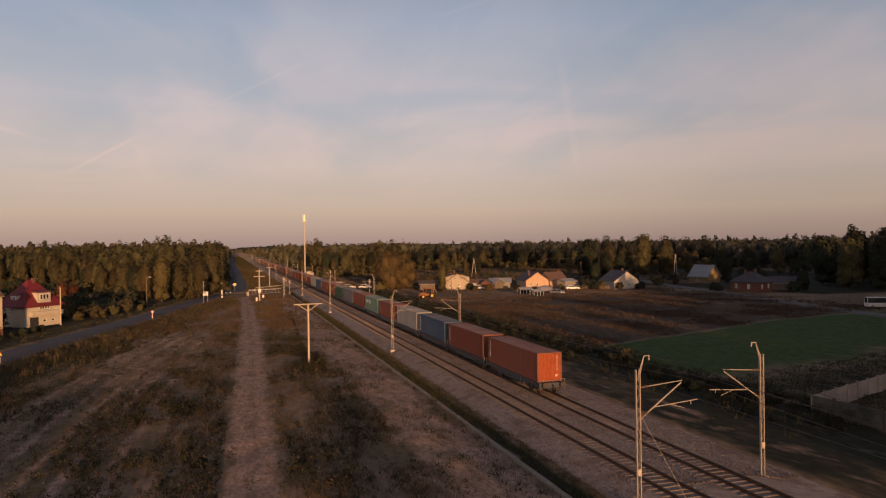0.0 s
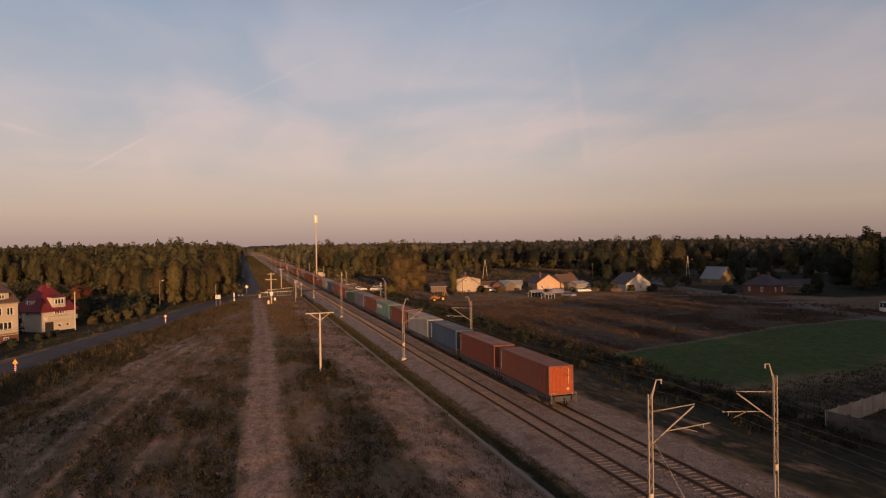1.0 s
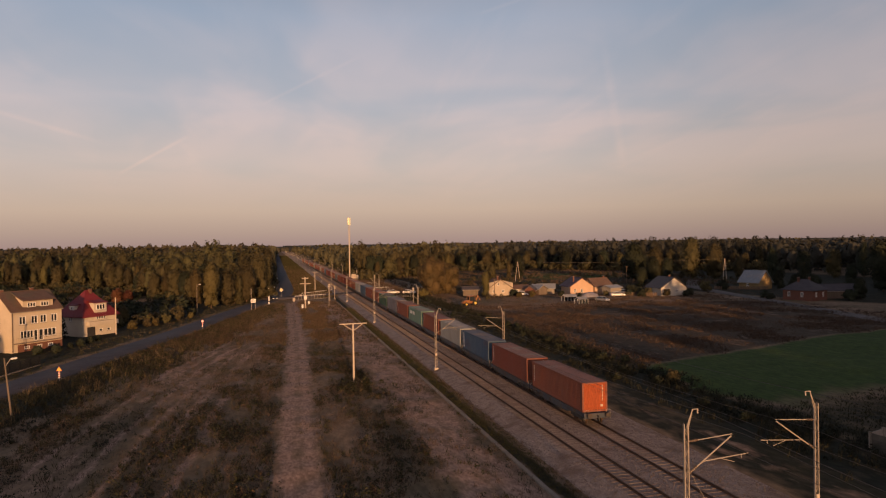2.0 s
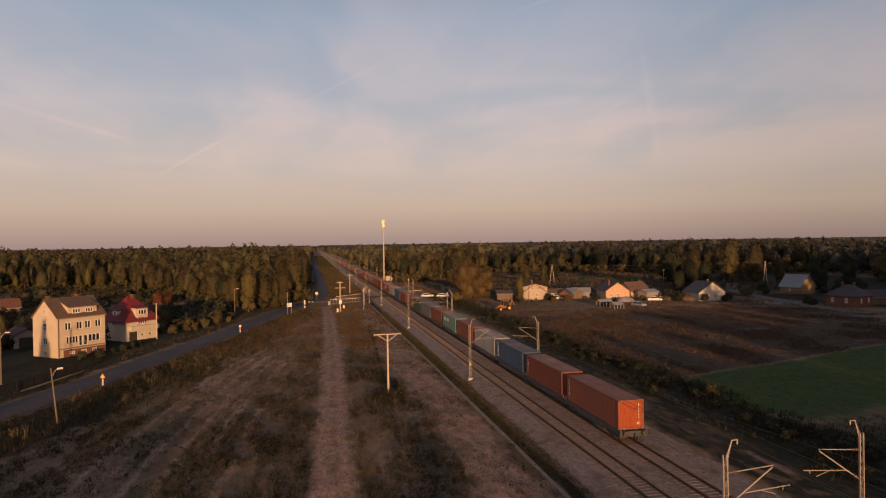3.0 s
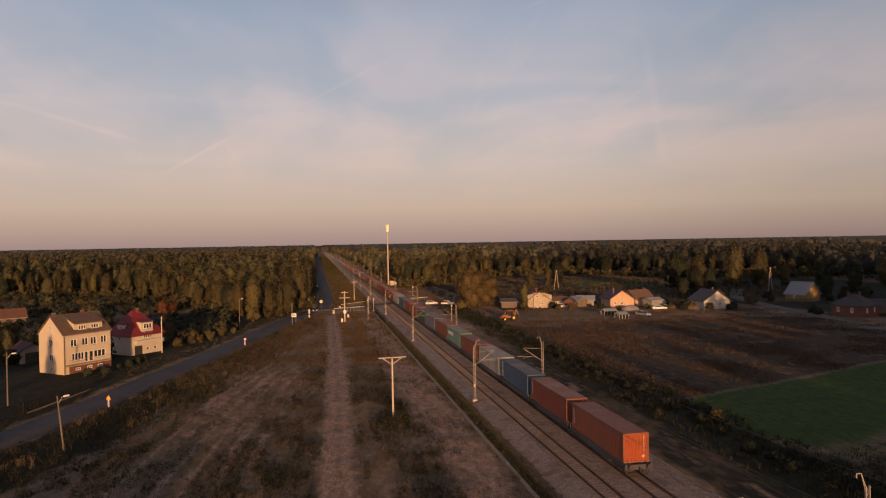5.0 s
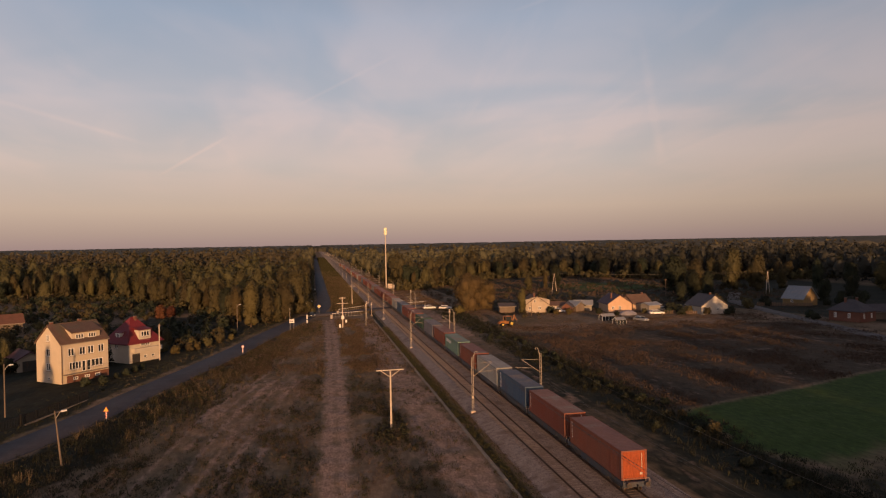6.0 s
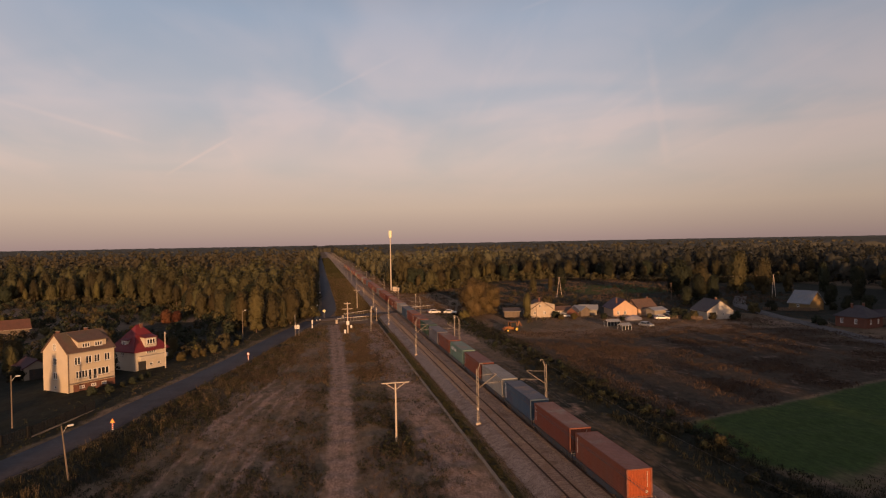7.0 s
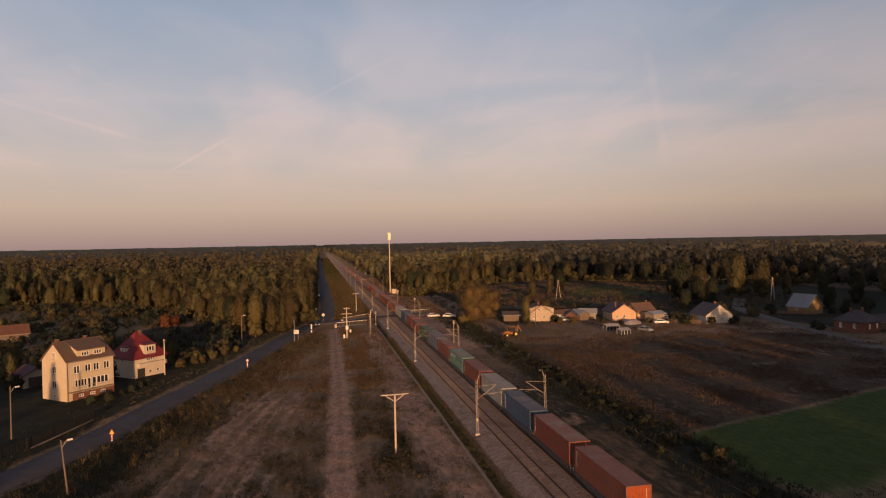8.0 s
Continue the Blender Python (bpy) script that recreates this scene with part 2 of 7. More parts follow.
def build_ground():
    dense_x = np.concatenate([np.arange(-75, -26, 1.0), np.arange(-26, 20, 0.4), np.arange(20, 175, 1.0)])
    xs = np.concatenate([-75 - np.geomspace(1.5, 4400, 40)[::-1], dense_x, 174 + np.geomspace(1.5, 4300, 40)])
    dense_y = np.arange(24, 260, 1.0)
    ys = np.concatenate([24 - np.geomspace(2, 1500, 26)[::-1], dense_y, 259 + np.geomspace(1.5, 4500, 60)])
    X, Y = np.meshgrid(xs, ys)
    n1 = soft_noise(X, Y, 3.0)
    n2 = soft_noise(X, Y, 11.0, 5.0)
    n3 = soft_noise(X, Y, 1.4, 9.0)
    wob = n1 * 1.1 + n2 * 0.8
    # relief: rough waste ground, flat under the railway and the road
    flat = 1 - band(X, 17, 34, 2) - band(X - road_x(Y), -4.5, 4.5, 2)
    Z = (n1 * 0.10 + n2 * 0.14 + n3 * 0.05) * np.clip(flat, 0, 1) * (np.abs(X) < 300)
    near = (Y > 0) & (Y < 900) & (X > -120) & (X < 260)
    soil = band(X + wob * 0.4 - np.interp(Y, [34, 64, 93, 135, 190], [0.7, 1.7, 2.7, 3.5, 4.4]), -2.3, 2.3, 2.2) * (Y < 216)
    rut = np.abs(X + n2 * 0.3 - np.interp(Y, [34, 64, 93, 135, 190], [0.7, 1.7, 2.7, 3.5, 4.4]))
    soil *= 0.52 + 0.34 * np.exp(-((rut - 0.85) / 0.42) ** 2) + 0.12 * n3 + 0.16 * n1                                   # sandy farm track
    soil = np.maximum(soil, 0.66 * band(X + wob * 1.4, 11.5, 17.6, 2.5) * (Y < 205))          # worn strip beside the gutter
    tx = fan_edge(Y)
    for off, wid, amt in ((0.2, 0.35, 1.1), (1.7, 0.40, 0.8), (3.3, 0.45, 1.0), (5.0, 0.40, 0.8), (6.9, 0.5, 0.9), (8.9, 0.5, 0.7)):
        soil = np.maximum(soil, amt * band(X - tx * (1 - off * 0.018) - off + n2 * 0.35 + n3 * 0.1, -wid, wid, 0.45) * band(Y + off * 3, 52, 150, 26) * (0.75 + 0.5 * n2))
    soil = np.maximum(soil, (0.26 + 0.25 * n2) * band(X - tx + wob * 0.7, -0.3, 10, 2.0) * band(Y, 58, 145, 24))
    soil = np.maximum(soil, np.clip(0.35 * (n2 + n1 * 0.6), 0, 0.5) * (X < 17) * (X > -22))
    soil = np.maximum(soil, np.clip(np.interp(Y, [60, 90, 190], [-0.08, 0.05, 0.6]) + 0.4 * n2 + 0.3 * n3, 0, 1) * band(X + wob, 33.0, 40.0, 1.8) * (Y < 345))                # haul lane beside the line
    for off in (35.6, 37.5):
        soil = np.maximum(soil, (0.42 + 0.5 * n2) * band(X + n2 * 0.5 - off, -0.45, 0.45, 0.5) * (Y < 230))
    near_e, far_e = green_edges(X)
    n4 = soft_noise(X, Y, 15.0, 13.0)
    soil = np.maximum(soil, 0.3 * band(Y + n2 * 6 - 0.1 * (X - 60), 166, 184, 6) * band(X + n2 * 8, 56, 138, 8))      # mown strip below the farms
    soil = np.maximum(soil, np.clip(1.0 * n4 + 0.2 * n1, 0, 0.22) * (Y > far_e + 3) * (X > 48) * (X < 132) * (Y < 200))
    soil = np.maximum(soil, np.clip(0.9 * n2 + 0.2, 0, 0.4) * band(X, -16, -1, 5) * band(Y, 75, 150, 30))
    green = (np.clip((Y - near_e - wob * 3) / 5 + 0.5, 0, 1) * np.clip((far_e - Y + wob * 0.4) / 0.8 + 0.5, 0, 1)) * (X > 46.5 + wob)
    green = np.maximum(green, band(X + wob * 3, 122, 168, 6) * band(Y + wob * 3, 296, 352, 8))
    red = np.clip((Y - far_e) / 2, 0, 1) * (X > 47) * np.clip((175 + n2 * 10 - Y) / 14, 0, 1) * np.clip((132 - X + 6 * n2) / 12, 0, 1)
    # dark grass; shade beside road, lane and hedge is put into its colour
    shaded_grass = np.clip(band(X + wob * 0.2, 18.2, 19.3, 0.6) + 0.9 * band(X - road_x(Y) + wob, 3.0, np.interp(Y, [70, 125], [16.0, 5.5]), 1.5) * (Y < 200)
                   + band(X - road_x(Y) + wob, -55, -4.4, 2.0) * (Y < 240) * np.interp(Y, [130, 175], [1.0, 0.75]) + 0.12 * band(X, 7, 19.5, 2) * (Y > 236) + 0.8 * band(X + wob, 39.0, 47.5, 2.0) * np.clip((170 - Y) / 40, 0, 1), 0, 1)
    shaded_grass = np.maximum(shaded_grass, np.clip(0.75 + 0.5 * n4, 0, 1) * (X > 58) * np.clip((Y - 206 - n2 * 8) / 10, 0, 1) * (Y < 420))
    shaded_grass = np.maximum(shaded_grass, 0.8 * np.clip((X - 146 + (Y - 160) * 0.25 + n2 * 3) / 4, 0, 1) * np.clip((Y - 140) / 8, 0, 1) * (Y < 330))
    shaded_grass = np.maximum(shaded_grass, (0.75 + 0.5 * n2) * band(X + n1, 33.4, 40.5, 1.2) * np.clip((190 - Y) / 60, 0, 1))
    shaded_grass = np.maximum(shaded_grass, 0.6 * (X > 47) * np.clip((near_e - Y) / 4, 0, 1))
    green, red, shaded_grass, soil = (a * near for a in (green, red, shaded_grass, soil))
    nx = len(xs)
    verts = np.stack([X, Y, Z], -1).reshape(-1, 3)
    i = np.arange(len(ys) - 1)[:, None] * nx + np.arange(nx - 1)[None]
    faces = np.stack([i, i + 1, i + nx + 1, i + nx], -1).reshape(-1, 4)
    me = array_mesh("ground", verts, faces, ground_material())
    at = me.attributes.new("zones", 'FLOAT_COLOR', 'POINT')
    at.data.foreach_set("color", np.stack([soil, green, red, shaded_grass], -1).astype(np.float32).ravel())
    me.polygons.foreach_set("use_smooth", np.ones(len(faces), bool))
    tagged(new("ground", me), "dry weedy waste ground with sandy tracks and fields", "ground", kind="structure")
    return xs, ys, Z


def ground_material():
    m = bpy.data.materials.new("ground")
    m.use_nodes = True
    nt = m.node_tree
    N, L = nt.nodes.new, nt.links.new
    b = nt.nodes["Principled BSDF"]
    b.inputs["Roughness"].default_value = 0.95
    b.inputs["Specular IOR Level"].default_value = 0.15
    geo = N("ShaderNodeNewGeometry")
    drawn = N("ShaderNodeMapping"); drawn.inputs["Scale"].default_value = (1.3, 0.55, 1.0)
    L(geo.outputs["Position"], drawn.inputs[0])
    def tex(s, d=5.0):
        n = N("ShaderNodeTexNoise")
        n.inputs["Scale"].default_value, n.inputs["Detail"].default_value = s, d
        L(drawn.outputs[0], n.inputs["Vector"])
        return n.outputs["Fac"]
    def rng_map(v, a, b_, lo=0.0, hi=1.0):
        mr = N("ShaderNodeMapRange")
        for k, x in (("From Min", a), ("From Max", b_), ("To Min", lo), ("To Max", hi)):
            mr.inputs[k].default_value = x
        L(v, mr.inputs["Value"])
        return mr.outputs[0]
    def mixc(f, a, b_):
        mx = N("ShaderNodeMix"); mx.data_type = 'RGBA'
        for sock, v in (("A", a), ("B", b_)):
            if isinstance(v, tuple):
                mx.inputs[sock].default_value = (*v, 1)
            else:
                L(v, mx.inputs[sock])
        L(f, mx.inputs["Factor"])
        return mx.outputs["Result"]
    at = N("ShaderNodeAttribute"); at.attribute_name = "zones"
    sep = N("ShaderNodeSeparateColor")
    L(at.outputs["Color"], sep.inputs[0])
    fine, mid, big = tex(3.5, 6), tex(0.55, 5), tex(0.09, 4)
    def edge(sock):
        """A zone's ragged border."""
        ad = N("ShaderNodeMath"); ad.operation = 'MULTIPLY_ADD'
        L(rng_map(mid, 0.25, 0.75, -0.5, 0.5), ad.inputs[0]); ad.inputs[1].default_value = 0.6
        L(sock, ad.inputs[2])
        return rng_map(ad.outputs[0], 0.25, 0.75)
    dry = mixc(rng_map(mid, 0.35, 0.65), (0.175, 0.120, 0.075), (0.255, 0.175, 0.114))
    dry = mixc(rng_map(big, 0.42, 0.62), dry, (0.130, 0.098, 0.056))
    soil = mixc(rng_map(fine, 0.35, 0.65), (0.285, 0.185, 0.135), (0.370, 0.247, 0.183))
    green = mixc(rng_map(mid, 0.35, 0.65), (0.038, 0.066, 0.013), (0.052, 0.083, 0.018))
    red = mixc(rng_map(mid, 0.38, 0.62), (0.052, 0.038, 0.024), (0.080, 0.057, 0.037))
    # grass colour, darkened and cooled to stand for shade
    shaded_grass = mixc(rng_map(mid, 0.35, 0.65), (0.016, 0.018, 0.011), (0.027, 0.027, 0.016))
    col = mixc(edge(at.outputs["Alpha"]), dry, shaded_grass)
    col = mixc(edge(sep.outputs[2]), col, red)
    col = mixc(sep.outputs[1], col, green)
    col = mixc(edge(sep.outputs[0]), col, soil)
    mott = N("ShaderNodeMath"); mott.operation = 'MULTIPLY'
    L(rng_map(fine, 0.3, 0.7, 0.84, 1.16), mott.inputs[0]); L(rng_map(tex(1.3, 7), 0.3, 0.7, 0.72, 1.28), mott.inputs[1])
    hsv = N("ShaderNodeHueSaturation")
    L(col, hsv.inputs["Color"]); L(mott.outputs[0], hsv.inputs["Value"])
    L(hsv.outputs[0], b.inputs["Base Color"])
    bn = N("ShaderNodeBump"); bn.inputs["Strength"].default_value = 0.22; bn.inputs["Distance"].default_value = 0.04
    L(fine, bn.inputs["Height"]); L(bn.outputs[0], b.inputs["Normal"])
    return m


GX, GY, GZ = build_ground()


def ground_z(x, y):
    i = min(max(int(np.searchsorted(GX, x)) - 1, 0), len(GX) - 2)
    j = min(max(int(np.searchsorted(GY, y)) - 1, 0), len(GY) - 2)
    u, v = (x - GX[i]) / (GX[i + 1] - GX[i]), (y - GY[j]) / (GY[j + 1] - GY[j])
    return float((1 - v) * ((1 - u) * GZ[j, i] + u * GZ[j, i + 1]) + v * ((1 - u) * GZ[j + 1, i] + u * GZ[j + 1, i + 1]))


def ribbon(name, pts, width, z, thick, material, label, category):
    """A paved strip along a line of points, smooth at its bends, with thin sides."""
    P = np.array(pts, float)
    s = np.concatenate([[0], np.cumsum(np.hypot(*np.diff(P, axis=0).T))])
    t = np.concatenate([np.arange(0, min(s[-1], 400), 4.0), np.arange(400, s[-1], 60.0), [s[-1]]]) if s[-1] > 400 else np.linspace(0, s[-1], int(s[-1] / 4) + 2)
    C = np.stack([np.interp(t, s, P[:, 0]), np.interp(t, s, P[:, 1])], 1)
    for _ in range(3):
        C[1:-1] = (C[:-2] + 2 * C[1:-1] + C[2:]) / 4
    D = np.gradient(C, axis=0)
    D /= np.hypot(D[:, 0], D[:, 1])[:, None]
    Nn = np.stack([-D[:, 1], D[:, 0]], 1)
    wig = np.array([noise.noise((v * 0.12, 3.1, 0)) for v in t])[:, None] * 0.12
    rows = [(C + Nn * (width / 2 + 0.25), z - thick), (C + Nn * (width / 2 + wig), z), (C, z + 0.03), (C - Nn * (width / 2 - wig), z), (C - Nn * (width / 2 + 0.25), z - thick)]
    verts = np.concatenate([np.column_stack([c, np.full(len(c), h)]) for c, h in rows])
    n = len(C)
    i = np.arange(n - 1)
    faces = np.concatenate([np.stack([k * n + i, k * n + i + 1, (k + 1) * n + i + 1, (k + 1) * n + i], 1) for k in range(4)])
    me = array_mesh(name, verts, faces[:, ::-1], material)
    return tagged(new(name, me), label, category, kind="structure")


ribbon("road", ROAD, 5.4, 0.14, 0.35, M["asphalt"], "grey asphalt country road without markings", "road")
ribbon("road_crossing", [(-3.0, 226), (6, 231), (15, 236), (24, 241), (34, 245.5), (40, 246)], 5.0, 0.72, 0.6, M["asphalt"], "asphalt road over the level crossing", "road")
ribbon("lane", [(175, 262), (150, 226), (141, 195), (134, 165), (127, 138), (120, 108), (114, 80)], 4.6, 0.10, 0.3,
       mat("lane_gravel", (0.105, 0.094, 0.088), (0.140, 0.124, 0.114), 0.8, 0.95, 0.6, 9), "grey gravel village lane", "road")

# ---------- railway ----------
def ballast_profile(bm):
    pts = [(19.7, -0.12), (20.5, 0.10), (21.9, 0.50), (22.0, 0.53), (29.1, 0.53), (29.3, 0.50), (31.4, 0.12), (32.8, 0.06), (33.4, -0.2)]
    ys = [-120, 20, 60, 100, 150, 220, 300, 450, 700, 1200, 2200, 3800]
    cols = [[bm.verts.new((x, y, z)) for x, z in pts] for y in ys]
    for a, b in zip(cols, cols[1:]):
        for k in range(len(pts) - 1):
            bm.faces.new((a[k], a[k + 1], b[k + 1], b[k]))


tagged(part("ballast_bed", made(ballast_profile), M["ballast"]), "crushed brown-grey stone ballast bed", "ballast", kind="structure")

RAIL_PTS = [(-0.07, 0), (0.07, 0), (0.07, 0.02), (0.012, 0.04), (0.012, 0.12), (0.036, 0.135), (0.036, 0.17), (-0.036, 0.17), (-0.036, 0.135), (-0.012, 0.12), (-0.012, 0.04), (-0.07, 0.02)]


def rail_bm():
    bm = bmesh.new()
    prism(bm, RAIL_PTS, 'y', -120, 3800)
    return bm


tracks = []
for tx, word in ((XL, "empty electrified track with concrete sleepers"), (XR, "electrified track carrying a container train")):
    tr = thing("railway_track", word, "track", "railway tracks", pose(tx, 0, RAIL_Z - 0.17), "structure")
    for sx in (-0.7535, 0.7535):
        r = part("rail", rail_bm(), M["rail"], tr)
        r.location.x = sx
    tracks.append(tr)

# sunken concrete drain beside the line
gut = thing("drainage_gutter", "weathered concrete edge of a drainage gutter", "gutter", kind="structure")
bm = bmesh.new()
for k in range(90):
    y = 30 + k * 2.0
    box(bm, 17.78, 18.12, y, y + 1.985, -0.1, 0.16 + 0.012 * math.sin(k * 2.3), bevel=0.02)
part("kerb_blocks", bm, M["concrete"], gut)


# ---------- overhead line ----------
def build_mast(side):
    """A lattice mast of two channels with its cantilever; side +1 reaches towards +x."""
    mast = thing("overhead_line_mast", "galvanised steel lattice mast with a cantilever on a concrete foot", "mast", "overhead line masts")
    part("foundation", boxes((-0.3, 0.3, -0.3, 0.3, -0.5, 0.35), bevel=0.04), M["pole"], mast, "pale concrete foot")
    bm = bmesh.new()
    for sx in (-1, 1):
        prism(bm, [(sx * 0.14, -0.06), (sx * 0.14, 0.06), (sx * 0.09, 0.06), (sx * 0.09, 0.045), (sx * 0.125, 0.045), (sx * 0.125, -0.045), (sx * 0.09, -0.045), (sx * 0.09, -0.06)], 'z', 0.3, 7.6)
    part("mast_body", bm, M["galv"], mast)
    bm = bmesh.new()
    for k in range(12):
        z = 0.7 + k * 0.57
        s = 1 if k % 2 else -1
        for yy in (-0.05, 0.05):
            tube(bm, (-0.12 * s, yy, z), (0.12 * s, yy, z + 0.5), 0.014, 4)
    tagged(part("lacing", bm, M["galv"], mast), kind="stuff")
    reach = side * 2.75
    part("cantilever_tube", tubes((( side * 0.17, 0, 5.0), (reach * 0.98, 0, 6.75), 0.04), ((side * 0.17, 0, 6.65), (reach, 0, 6.85), 0.028)), M["galv"], mast)
    part("registration_arm", tubes(((side * 1.0, 0, 5.55), (reach * 1.35, 0, 5.75), 0.03), ((reach * 0.75, 0.02, 5.6), (reach * 1.05, 0.02, 5.35), 0.018), ((reach * 1.2, 0, 5.72), (reach * 1.2, 0, 5.52), 0.02)), M["galv"], mast)
    for a, b in (((side * 0.2, 0, 5.03), (side * 0.55, 0, 5.30)), ((side * 0.2, 0, 6.66), (side * 0.6, 0, 6.69))):
        a, b = Vector(a), Vector(b)
        part("insulator", tubes(*[(a.lerp(b, k / 4), a.lerp(b, k / 4) + (b - a).normalized() * 0.07, 0.045 + 0.025 * (k % 2), 8) for k in range(5)]), M["wood"], mast, "brown ribbed insulator")
    part("feeder_bracket", tubes(((side * 0.05, 0, 7.4), (side * 0.40, 0, 8.3), 0.03), ((side * 0.05, 0, 7.0), (side * 0.40, 0, 8.3), 0.022), ((side * 0.36, 0, 8.3), (side * 0.72, 0, 8.32), 0.03), ((side * 0.70, 0, 8.32), (side * 0.70, 0, 8.08), 0.04)), M["galv"], mast)
    part("number_plate_board", boxes((-0.11, 0.11, -0.105, -0.075, 2.0, 2.35)), M["pole"], mast, "small pale plate")
    return mast


MAST_Y = [30.8 + 59.5 * k for k in range(0, 26)]
mast_l = build_mast(1)
mast_l.matrix_basis = pose(20.55, MAST_Y[0] + 0.8, 0.0)
mast_r = build_mast(-1)
mast_r.matrix_basis = pose(30.2, MAST_Y[0] + 2.6, 0.0)
for y in MAST_Y[1:]:
    copy_thing(mast_l, pose(20.85, y, 0.1))
    copy_thing(mast_r, pose(30.9, y + 1.2, 0.0))


def wire_run(name, x, z, sag, parent, r=0.013):
    """One wire that sags from mast to mast."""
    cu = bpy.data.curves.new(name, 'CURVE')
    cu.dimensions, cu.bevel_depth, cu.bevel_resolution = '3D', r, 1
    pts = []
    ys = [MAST_Y[0] - 59.5] + MAST_Y[:16]
    for a, b in zip(ys, ys[1:]):
        for k in range(8):
            u = k / 8
            pts.append((x, a + (b - a) * u, z - sag * 4 * u * (1 - u)))
    pts.append((x, ys[-1], z))
    sp = cu.splines.new('POLY')
    sp.points.add(len(pts) - 1)
    for p, c in zip(sp.points, pts):
        p.co = (*c, 1)
    cu.materials.append(M["wire"])
    ob = new(name, cu)
    ob.parent = parent
    return ob


for wx, fx in ((XL, 21.5), (XR, 30.3)):
    line = thing("overhead_line", "thin overhead contact and carrier wires", "wires", "overhead wires", kind="structure")
    wire_run("contact_wire", wx, RAIL_Z + 5.3, 0.02, line)
    wire_run("carrier_wire", wx, RAIL_Z + 6.25, 0.85, line)
    wire_run("feeder_wire", fx, 8.2, 0.7, line)


# ---------- train ----------
CL, CW, CH = 12.19, 2.44, 2.62


def corrugated(bm, length, z0, z1, period=0.28, depth=0.036):
    """A ribbed sheet in the plane x = 0 along y, ribs upright, pressed inwards (to -x)."""
    ys, n = [], int(length / period)
    p = length / n
    for k in range(n):
        for f, d in ((0.0, 0.0), (0.26, 0.0), (0.5, depth), (0.76, depth)):
            ys.append((k * p + f * p - length / 2, -d))
    ys.append((length / 2, 0.0))
    lo = [bm.verts.new((d, y, z0)) for y, d in ys]
    hi = [bm.verts.new((d, y, z1)) for y, d in ys]
    for k in range(len(ys) - 1):
        bm.faces.new((lo[k], lo[k + 1], hi[k + 1], hi[k]))


def container_paint(name, c, faded, rust=(0.14, 0.06, 0.035)):
    return mat("paint_" + name, c, faded, 0.7, 0.7, 0.15, 3, vary=0.08, spec=0.25, stain=tuple(0.75 * a + 0.25 * b for a, b in zip(c, rust)), stain_scale=0.55, streak=True)


def roof_paint(name, c):
    dusty = tuple(0.66 * v + 0.34 * d for v, d in zip(c, (0.26, 0.21, 0.18)))
    return mat("roof_" + name, dusty, tuple(v * 0.8 for v in dusty), 0.5, 0.7, 0.15, 4, vary=0.1, stain=(0.22, 0.17, 0.14), stain_scale=0.3)


def build_container(colour, c, faded, label, marks=None, end=None):
    """A 40-foot box with its plain end to -y, its doors to +y and its floor at z = 0."""
    paint, roofp = container_paint(colour, c, faded), roof_paint(colour, c)
    box_ = thing("shipping_container", label, "container", "containers on the train")
    w, l = CW / 2, CL / 2
    for s, rz in ((1, 0), (-1, 180)):
        bm = bmesh.new()
        corrugated(bm, CL - 0.3, 0.16, CH - 0.12)
        o = part("side_wall", bm, paint, box_)
        o.matrix_basis = pose(s * (w - 0.015), 0, 0, 0, 0, rz)
    bm = bmesh.new()
    corrugated(bm, CW - 0.3, 0.16, CH - 0.12, 0.25, 0.045)
    part("front_wall", bm, container_paint("end_" + colour, end, tuple(0.85 * v for v in end)) if end else paint, box_).matrix_basis = pose(0, -l + 0.02, 0, 0, 0, -90)
    bm = bmesh.new()
    corrugated(bm, CL - 0.2, -w + 0.05, w - 0.05, 0.42, 0.02)
    part("roof", bm, roofp, box_, "dusty ribbed roof sheet").matrix_basis = Matrix(((0, 0, 1, 0), (0, 1, 0, 0), (1, 0, 0, CH - 0.012), (0, 0, 0, 1)))
    rails = []
    for s in (-1, 1):
        x0, x1 = sorted((s * w, s * (w - 0.07)))
        rails += [(x0, x1, -l + 0.16, l - 0.16, 0.0, 0.16), (x0, x1, -l + 0.16, l - 0.16, CH - 0.13, CH - 0.012)]
        for e in (-1, 1):
            y0, y1 = sorted((e * l, e * (l - 0.16)))
            rails.append((*sorted((s * w, s * (w - 0.16))), y0, y1, 0.12, CH - 0.12))
    for e in (-1, 1):
        y0, y1 = sorted((e * l, e * (l - 0.1)))
        rails += [(-w + 0.16, w - 0.16, y0, y1, 0.0, 0.15), (-w + 0.16, w - 0.16, y0, y1, CH - 0.12, CH - 0.012)]
    rails.append((-w + 0.07, w - 0.07, -l + 0.16, l - 0.16, 0.02, 0.10))
    part("frame", boxes(*rails), paint, box_)
    for s in (-1, 1):
        for e in (-1, 1):
            for z in (0, CH - 0.118):
                part("corner_casting", boxes((*sorted((s * (w + 0.006), s * (w - 0.17))), *sorted((e * (l + 0.006), e * (l - 0.17))), z, z + 0.118), bevel=0.015), paint, box_)
    for s in (-1, 1):
        bm = bmesh.new()
        corrugated(bm, 1.03, 0.17, CH - 0.14, 0.34, 0.03)
        d = part("door", bm, paint, box_)
        d.matrix_basis = pose(s * 0.53, l - 0.04, 0, 0, 0, 90)
        for k in (0.16, 0.40):
            y = -k * s
            part("lock_bar", tubes(((0.03, y, 0.10), (0.03, y, CH - 0.07), 0.022), ((0.06, y - 0.02, 1.15), (0.06, y - 0.26 * s, 1.13), 0.014)), M["galv"], d, "galvanised locking bar")
    if marks:
        marks(box_, w, l)
    return box_


